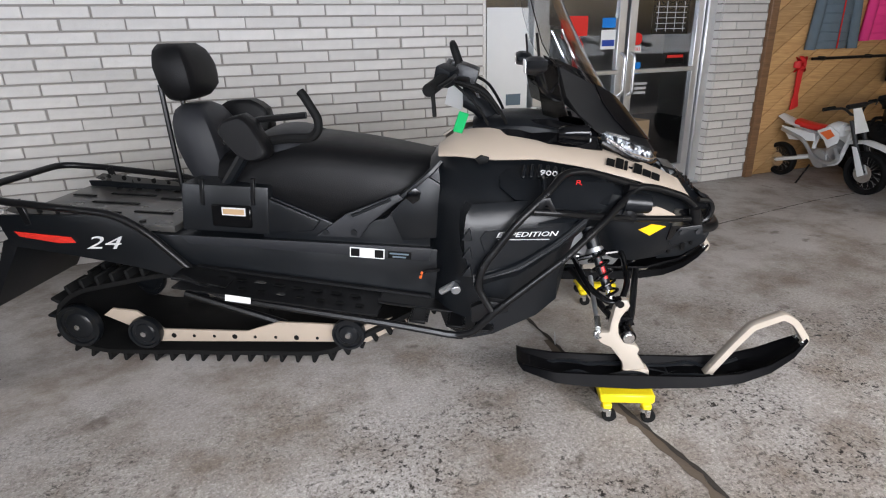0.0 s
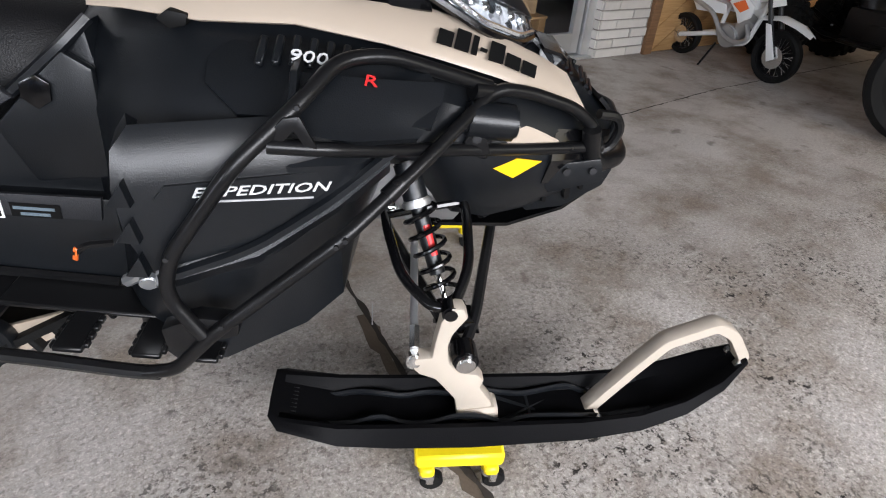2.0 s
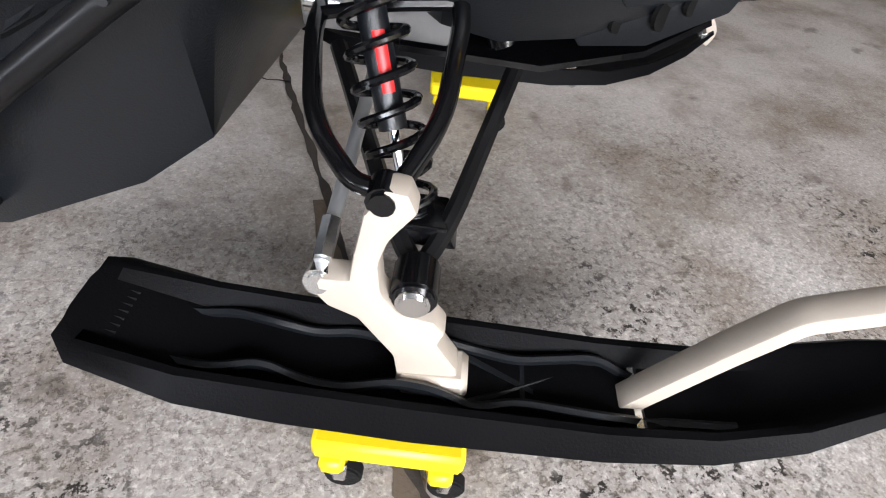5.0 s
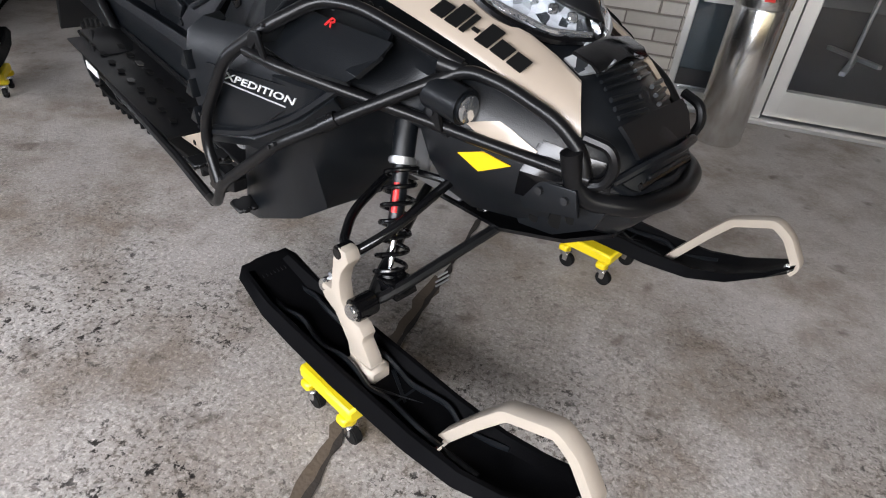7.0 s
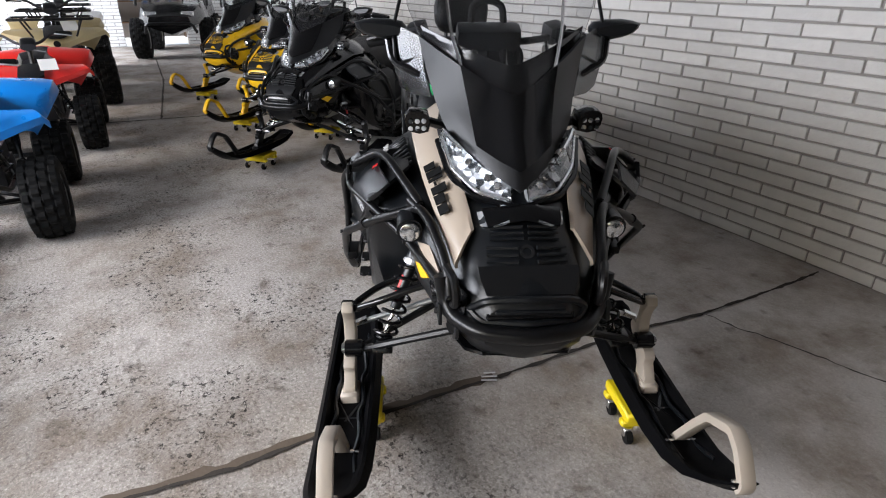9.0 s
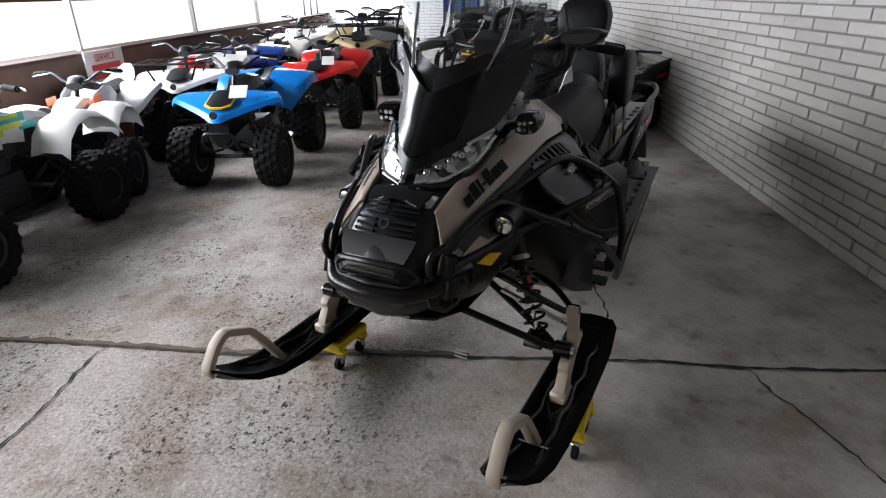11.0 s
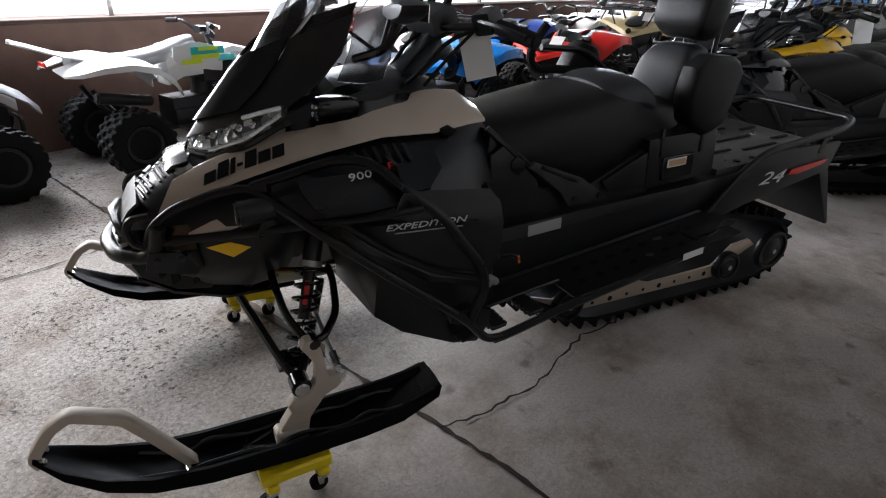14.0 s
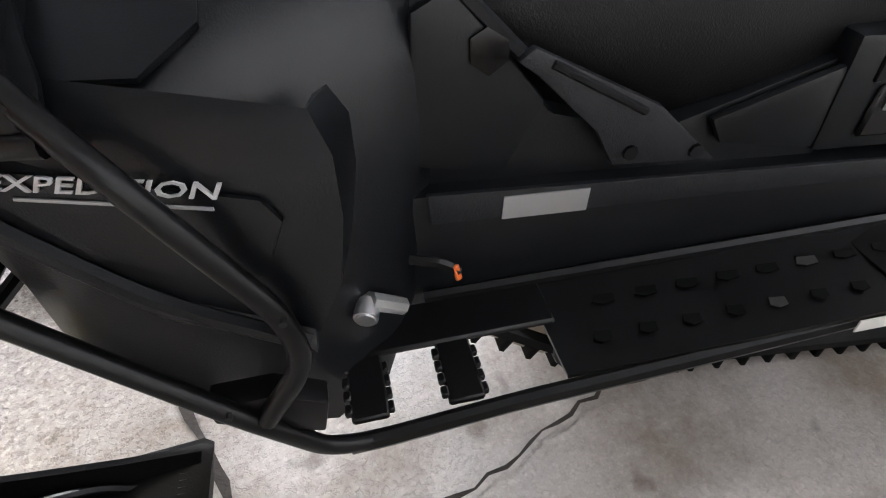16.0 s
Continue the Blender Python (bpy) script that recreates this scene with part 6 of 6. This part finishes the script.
# side by side utility vehicle at the far end
def utv(m):
    t = thing("utility_vehicle", "black side by side utility vehicle with a windscreen and roll cage", "vehicle", m)
    for x in (.75, -.75):
        for y in (.55, -.55):
            wheel(t, (x, y, .33), .33, .26, M_CAST)
    part("body", loft([ring_section(x, h) for x, h in ((-1.2, [(0, .95), (.55, .93), (.6, .6), (0, .4)]), (-.3, [(0, .75), (.5, .72), (.6, .55), (0, .35)]), (.35, [(0, .95), (.5, .92), (.6, .6), (0, .35)]), (.9, [(0, .88), (.45, .84), (.52, .6), (0, .38)]), (1.25, [(0, .72), (.3, .7), (.35, .55), (0, .42)]))]), M_GLOSS, t)
    for y in (-.58, .58):
        part("roll_cage", tube([(.55, y, .85), (.10, y * .92, 1.85), (-.7, y * .92, 1.85), (-.95, y, .9)], .025, .12, 8), M_TUBE, t)
        part("head_lamp", rbox(.04, .2, .08, (1.16, y * .5, .74), (0, -25, 0), .015), M_LAMP, t)
    part("roof", rbox(.95, 1.1, .05, (-.3, 0, 1.89), bevel=.02), M_BLACK, t)
    g = part("windscreen", rbox(.006, 1.02, .92, (.33, 0, 1.36), (0, -24, 0), 0), M_CLEAR, t)
    g.visible_shadow = False
    part("seat", rbox(.5, 1.0, .18, (-.35, 0, .86), bevel=.05, seg=2), M_SEAT, t)
    part("steering_wheel", tube([(.0 + .02 * math.cos(a), .28 + .16 * math.cos(a), 1.08 + .16 * math.sin(a)) for a in [k * math.pi / 8 for k in range(17)]], .014, 0, 6), M_RUBBER, t)
    part("bumper", tube([(1.2, -.4, .45), (1.34, -.35, .6), (1.34, .35, .6), (1.2, .4, .45)], .025, .08, 8), M_TUBE, t)
    return t


utv(spot(-11.6, -1.65, -12))

shelf = thing("shelf_unit", "store room shelf filled with upright folders", "shelf", BLD @ pose(U0 - 2.0, -1.95, 0))
for z in (.35, .8, 1.25, 1.7):
    part("board", rbox(.35, 1.5, .025, (0, 0, z), bevel=.003), M_WOODT, shelf)
for y in (-.75, .75):
    part("side", rbox(.35, .025, 2.0, (0, y, 1.0), bevel=.003), M_WOODT, shelf)
rng = random.Random(4)
for z in (.8, 1.25):
    y = -.70
    while y < .68:
        w = rng.uniform(.035, .07)
        h = rng.uniform(.26, .36)
        simple("folder", rbox(.22, w * .92, h, bevel=.003), rng.choice((M_DBLUE, M_PAPER, M_JACKET, M_BLUE, M_KTEXT)), BLD @ pose(U0 - 1.97, -1.95 + y + w / 2, z + .0135 + h / 2), "upright folder on the store room shelf", "folder", "folders on the shelf")
        y += w

# ---- by the shop ----
# steel ash bin
bin_ = thing("litter_bin", "round polished steel litter bin with a domed top", "litter bin", BLD @ pose(.27, -.30, 0))
part("body", revolve([(.001, .004), (.105, .004), (.112, .02), (.112, .60), (.108, .612), (.001, .612)], 36), M_STEEL, bin_)
part("dome", revolve([(.001, .614), (.116, .614), (.117, .66), (.110, .71), (.090, .755), (.055, .785), (.001, .795)], 36), M_STEEL, bin_)
# uncut dome: a black block paints the dark inside the opening
part("opening", rbox(.012, .085, .045, (.098, -.05, .70), (0, -22, -25), .012, 2), M_KTEXT, bin_)
part("sticker", rbox(.003, .04, .02, (.0, -.1175, .655), (0, 0, 90), 0), M_RED, bin_)


def dirt_bike(m, label, r_f, r_r, base, plastic, accent, s=1.0, big=False):
    b = thing("dirt_bike", label, "motorcycle", m)
    hz = 1.0 * s

    def P(n, bm, mt, lab="", par=None):
        return part(n, bm, mt, par or b, lab)
    xf, xr = base / 2, -base / 2
    for x, r, n in ((xf, r_f, 28), (xr, r_r, 28)):
        t = P("tyre", revolve([(r * .76, -.028 * s), (r * .90, -.036 * s), (r * .985, -.022 * s), (r, 0), (r * .985, .022 * s), (r * .90, .036 * s), (r * .76, .028 * s), (r * .76, -.028 * s)], 36, pose(x, 0, r, 90, 0, 0)), M_RUBBER)
        P("rim", revolve([(r * .74, -.018 * s), (r * .775, -.02 * s), (r * .775, .02 * s), (r * .74, .018 * s), (r * .74, -.018 * s)], 32, pose(x, 0, r, 90, 0, 0)), M_TUBE, par=t)
        P("hub", rod((x, -.04 * s, r), (x, .04 * s, r), .03 * s, n=14, bevel=.004), M_CAST, par=t)
        sp = [rod((x + .028 * s * math.cos(a + .5 * (-1) ** k), .022 * s * (-1) ** k, r + .028 * s * math.sin(a + .5 * (-1) ** k)), (x + r * .75 * math.cos(a), 0, r + r * .75 * math.sin(a)), .0022 * max(1, s), n=4) for k, a in enumerate([2 * math.pi * i / n for i in range(n)])]
        P("spokes", join(*sp), M_STEEL, "thin wire spokes", t)["kind"] = "stuff"
        P("brake_disc", revolve([(.035 * s, -.002), (r * .42, -.002), (r * .42, .002), (.035 * s, .002), (.035 * s, -.002)], 24, pose(x, -.045 * s, r, 90, 0, 0)), M_STEEL, par=t)
    head = Vector((xf - .16 * s, 0, .56 * s))
    for y in (-1, 1):
        P("fork_leg", rod((xf, y * .055 * s, r_f), (head.x, y * .055 * s, head.z + .06 * s), .018 * s, n=10), M_DCAST)
        P("fork_guard", prism([(xf - .02 * s, r_f - .03 * s), (xf + .03 * s, r_f), (xf - .07 * s, r_f + .22 * s), (xf - .11 * s, r_f + .22 * s)], min(y * .062 * s, y * .075 * s), max(y * .062 * s, y * .075 * s), .003), plastic)
        P("swing_arm", tube([(xr, y * .055 * s, r_r), (-.08 * s, y * .05 * s, .25 * s)], .018 * s, 0, 8, 1.0), M_WHITE)
        P("side_panel", prism([(xr + .02 * s, .50 * s), (-.05 * s, .47 * s), (-.03 * s, .40 * s), (xr + .12 * s, .38 * s)], min(y * .06 * s, y * .072 * s), max(y * .06 * s, y * .072 * s), .004), plastic)
        P("tank_shroud", prism([(-.02 * s, .50 * s), (.10 * s, .56 * s), (.20 * s, .50 * s), (.19 * s, .42 * s), (.10 * s, .36 * s), (.06 * s, .43 * s)], min(y * .07 * s, y * .088 * s), max(y * .07 * s, y * .088 * s), .006), accent)
        P("shroud_flash", prism([(.02 * s, .49 * s), (.11 * s, .53 * s), (.16 * s, .48 * s), (.10 * s, .44 * s)], min(y * .088 * s, y * .092 * s), max(y * .088 * s, y * .092 * s), 0), M_ORANGE if not big else M_BLACK)
        P("grip", rod((head.x - .06 * s, y * .20 * s, .74 * s), (head.x - .08 * s, y * .30 * s, .735 * s), .016 * s, n=10), M_RUBBER)
    P("frame", join(tube([(head.x, 0, head.z), (.16 * s, 0, .22 * s), (-.02 * s, 0, .17 * s), (-.10 * s, 0, .30 * s), (-.06 * s, 0, .46 * s), (head.x, 0, head.z)], .018 * s, .05, 8), tube([(-.06 * s, 0, .46 * s), (xr, 0, .52 * s)], .014 * s, 0, 6)), M_TUBE if big else M_WHITE)
    P("engine", join(rod((.02 * s, -.07 * s, .25 * s), (.02 * s, .07 * s, .25 * s), .085 * s, n=18, bevel=.01), rod((.06 * s, 0, .28 * s), (.15 * s, 0, .40 * s), .055 * s, n=14), rbox(.14 * s, .12 * s, .10 * s, (-.04 * s, 0, .27 * s), bevel=.02)), M_DCAST if big else M_CAST)
    P("exhaust", tube([(.15 * s, -.05 * s, .36 * s), (.22 * s, -.07 * s, .27 * s), (.12 * s, -.085 * s, .22 * s), (-.02 * s, -.085 * s, .26 * s), (-.14 * s, -.08 * s, .40 * s), (xr + .04 * s, -.08 * s, .47 * s)], .017 * s, .06, 8), M_CAST)
    P("seat", pad([ring_section(x * s, [(0, z * s), (.045 * s, z * s - .004), (.06 * s, (z - .03) * s), (.045 * s, (z - .06) * s), (0, (z - .06) * s)]) for x, z in ((.08, .565), (-.02, .545), (-.16, .55), (-.30, .575))]), M_SEAT if big else M_RED)
    P("tank", pad([ring_section(x * s, [(0, z * s), (.06 * s, (z - .02) * s), (.075 * s, (z - .08) * s), (.05 * s, (z - .12) * s), (0, (z - .12) * s)]) for x, z in ((.03, .56), (.10, .60), (.19, .585))]), accent)
    P("rear_mudguard", sheet([[(x * s, y * w * s, (z - .02 * abs(y)) * s) for y in (-1, -.5, 0, .5, 1)] for x, z, w in ((-.22, .53, .07), (-.34, .555, .075), (-.46, .60, .06))], .006), plastic)
    P("front_mudguard", sheet([[(xf + x * s, y * w * s, (z - .02 * abs(y)) * s) for y in (-1, -.5, 0, .5, 1)] for x, z, w in ((-.18, .44, .05), (-.02, .47, .065), (.12, .44, .06), (.22, .39, .03))], .006), plastic)
    P("number_plate", sheet([[(head.x + (.07 - .04 * k) * s, y * (.075 - .015 * k) * s, (.52 + .10 * k) * s) for y in (-1, -.4, .4, 1)] for k in (0, 1, 2)], .005), plastic)
    P("handlebar", tube([(head.x - .08 * s, -.30 * s, .735 * s), (head.x - .03 * s, -.12 * s, .73 * s), (head.x - .01 * s, -.05 * s, .66 * s), (head.x - .01 * s, .05 * s, .66 * s), (head.x - .03 * s, .12 * s, .73 * s), (head.x - .08 * s, .30 * s, .735 * s)], .011 * s, .04, 8), M_TUBE)
    P("bar_pad", rod((head.x - .02 * s, -.10 * s, .735 * s), (head.x - .02 * s, .10 * s, .735 * s), .022 * s, n=10), M_BLACK)
    P("stand", rod((-.06 * s, -.06 * s, .18 * s), (-.10 * s, -.16 * s, .005), .009 * s, n=6), M_TUBE)
    return b


dirt_bike(spot(2.93, -.45, -92) @ pose(0, 0, 0, 4, 0, 0), "small white dirt bike with red and orange graphics", .175, .15, .78, M_WHITE, M_WHITE, .92)
dirt_bike(spot(2.93, -2.49, 120) @ pose(0, 0, 0, 4, 0, 0), "large black dirt bike with wire wheels", .34, .32, 1.35, M_BLACK, M_BLACK, 1.55, True)


quad(spot(3.78, -1.02, 82), "black utility quad bike with a red tail lamp", M_BLACK, M_BLACK, s=1.12, plate=False)


def jacket(m, material, label, trim):
    j = thing("jacket", label, "jacket", m, "jackets on the display wall")
    part("body", pad([[(a, -b, z) for a, b in ((-w, .02), (-w * .6, .07), (0, .085), (w * .6, .07), (w, .02), (w * .5, .004), (-w * .5, .004))] for z, w in ((0, .21), (.12, .215), (.26, .21), (.40, .22), (.47, .17), (.52, .08))]), material, j)
    for k in range(5):
        part("quilt_seam", tube([(-.20, -.03, .08 + .075 * k), (-.1, -.082, .08 + .075 * k), (.1, -.082, .08 + .075 * k), (.20, -.03, .08 + .075 * k)], .006, .03, 6), material, j)
    for s in (-1, 1):
        part("sleeve", pad([[(s * (.21 + .05 * t) + .055 * math.cos(a), -.035 + .04 * math.sin(a), .46 - .46 * t) for a in [2 * math.pi * k / 8 for k in range(8)]] for t in (0, .2, .5, .8, 1)]), material, j)
    part("zip", rbox(.012, .006, .44, (0, -.088, .24), bevel=.001), trim, j)
    part("hanger_hook", tube([(0, -.01, .52), (0, -.01, .60), (.02, -.01, .62)], .004, .01, 6), M_STEEL, j)
    return j


jacket(BLD @ pose(3.33, .004, 1.06), M_JACKET, "grey quilted jacket with red zip hung on the wall", M_RED)
jacket(BLD @ pose(3.98, .004, 1.12), M_PINK, "bright pink jacket hung on the display wall", M_PINK)
bow = thing("ribbon_bow", "large red ribbon bow hung on the plank wall", "ribbon bow", BLD @ pose(3.02, -.002, 0))
for k in range(8):
    a = 2 * math.pi * k / 8
    part("bow_loop", pad([[(.055 * math.cos(a) * t + .03 * c * math.sin(a), -.02 - .02 * math.sin(t * 3.1) + .006 * d, .955 + .055 * math.sin(a) * t + .03 * c * math.cos(a)) for c, d in ((-1, -1), (1, -1), (1, 1), (-1, 1))] for t in (.1, .6, 1.0, 1.3)]), M_VELVET, bow)
part("bow_tail", prism([(-.035, .93), (.03, .93), (.02, .70), (.045, .60), (.0, .58), (-.05, .57), (-.03, .72)], -.028, -.016, .003), M_VELVET, bow)
rod_ = thing("garment_rod", "thin dark steel rod on brackets across the plank wall", "rod", BLD)
part("bar", rod((3.1, -.05, 1.0), (4.6, -.05, 1.0), .012, n=10), M_TUBE, rod_)
for u in (3.25, 3.85, 4.5):
    part("bracket", rod((u, .006, 1.0), (u, -.05, 1.0), .018, n=10), M_TUBE, rod_)
ban = thing("banner", "small black banner with a plain white mark", "banner", BLD @ pose(4.27, -.064, .88))
part("cloth", rbox(.36, .008, .22, (0, 0, 0), bevel=.002), M_KTEXT, ban)
bars("mark", [.5, .5, .2, .3, .5, .5, .5], .055, (.02, -.0045, 0), (1, 0, 0), (0, 0, 1), M_LTEXT, ban, .12, "", .2)

# sign on the window side
sg = thing("sign_board", "white board with hand painted red words behind the quad bikes", "sign", BLD @ pose(-3.95, -5.13, 0, 0, 0, 0))
part("board", rbox(.58, .015, .27, (0, 0, .745), bevel=.003), M_WHITE, sg)
lettering("sign_lettering", "SERVICE", .085, (0, .0095, .815), (-1, 0, 0), (0, 0, 1), M_RTEXT, sg)
for k, w in enumerate((.44, .5)):
    part("sign_bar", rbox(w, .002, .05, (0, .009, .74 - .075 * k), bevel=0), M_RTEXT, sg)
for x in (-.25, .25):
    part("leg", rbox(.03, .02, .61, (x, -.018, .305), bevel=.003), M_WHITE, sg)

# ---- bricks ----
BL, BC, BJ = .315, .0655, .010


def brick_mesh(name, w, material, d=.014):
    bm = rbox(w, d, BC - BJ, (0, 0, 0), bevel=.0025)
    for v in bm.verts:
        v.co += Vector((noise.noise(v.co * 31), noise.noise(v.co * 27 + Vector((3, 1, 2))), noise.noise(v.co * 29 + Vector((7, 5, 1))))) * .0012
    me = bpy.data.meshes.new(name)
    bm.to_mesh(me)
    bm.free()
    me.materials.append(material)
    return me


def brick_wall(parent, u0, u1, z1, material, near, flip=None):
    """Courses of bricks; those inside near = (u0, u1, z0, z1) are parts of their own, the rest one joined part."""
    full = brick_mesh("brick", BL - BJ, material)
    rng = random.Random(int(u1 * 100))
    base, verts, faces = [v.co.copy() for v in full.vertices], [], []
    polys = [tuple(p.vertices) for p in full.polygons]
    k, z = 0, BC / 2 + .004
    while z + BC / 2 < z1:
        u = u0 - (BL / 2 if k % 2 else 0)
        while u < u1:
            a, b = max(u, u0), min(u + BL, u1)
            if b - a > .03:
                w = (b - a - BJ) / (BL - BJ)
                c = ((a + b) / 2 + rng.uniform(-.003, .003), .0085 + rng.uniform(-.0022, .0022), z + rng.uniform(-.0012, .0012))
                if near and near[0] < c[0] < near[1] and near[2] < z < near[3]:
                    ob = new("brick", full)
                    ob.parent = parent
                    ob.matrix_basis = pose(*c, 0, rng.uniform(-.25, .25), 0) @ Matrix.Diagonal((w, 1, 1, 1))
                else:
                    o = len(verts)
                    verts.extend([(p.x * w + c[0], p.y + c[1], p.z + c[2]) for p in base])
                    faces.extend([tuple(i + o for i in f) for f in polys])
            u += BL
        z += BC
        k += 1
    me = bpy.data.meshes.new("bricks")
    me.from_pydata(verts, [], faces)
    me.materials.append(material)
    ob = new("bricks", me)
    ob.parent = parent
    ob["kind"] = "stuff"
    if flip is not None:
        ob.matrix_basis = flip
    return ob


brick_wall(wall_main, U0, UD0, ZC, M_BRICK, (-3.6, 0, .3, 1.75))
brick_wall(wall_pier, UD1, UC1, ZC, M_BRICK, (2.0, 2.6, 0, 1.5))
# the pier's and the wall's ends, returning into the door recess
for uu, par, s in ((UD1, wall_pier, 90), (UD0, wall_main, -90)):
    z, k = BC / 2 + .004, 0
    while z < 2.14:
        w = .10 if k % 2 else .13
        part("brick", rbox(.012, w, BC - BJ, (uu + (-.004 if s > 0 else .004), .012 + w / 2 - .004, z), bevel=.002), M_BRICK, par)
        z, k = z + BC, k + 1
back = pose(U0, 0, 0, 0, 0, 90)
brick_wall(wall_back, VW, VB0, ZC, M_BRICKW, None, back)
brick_wall(wall_back_2, VB1, 0, ZC, M_BRICKW, None, back)
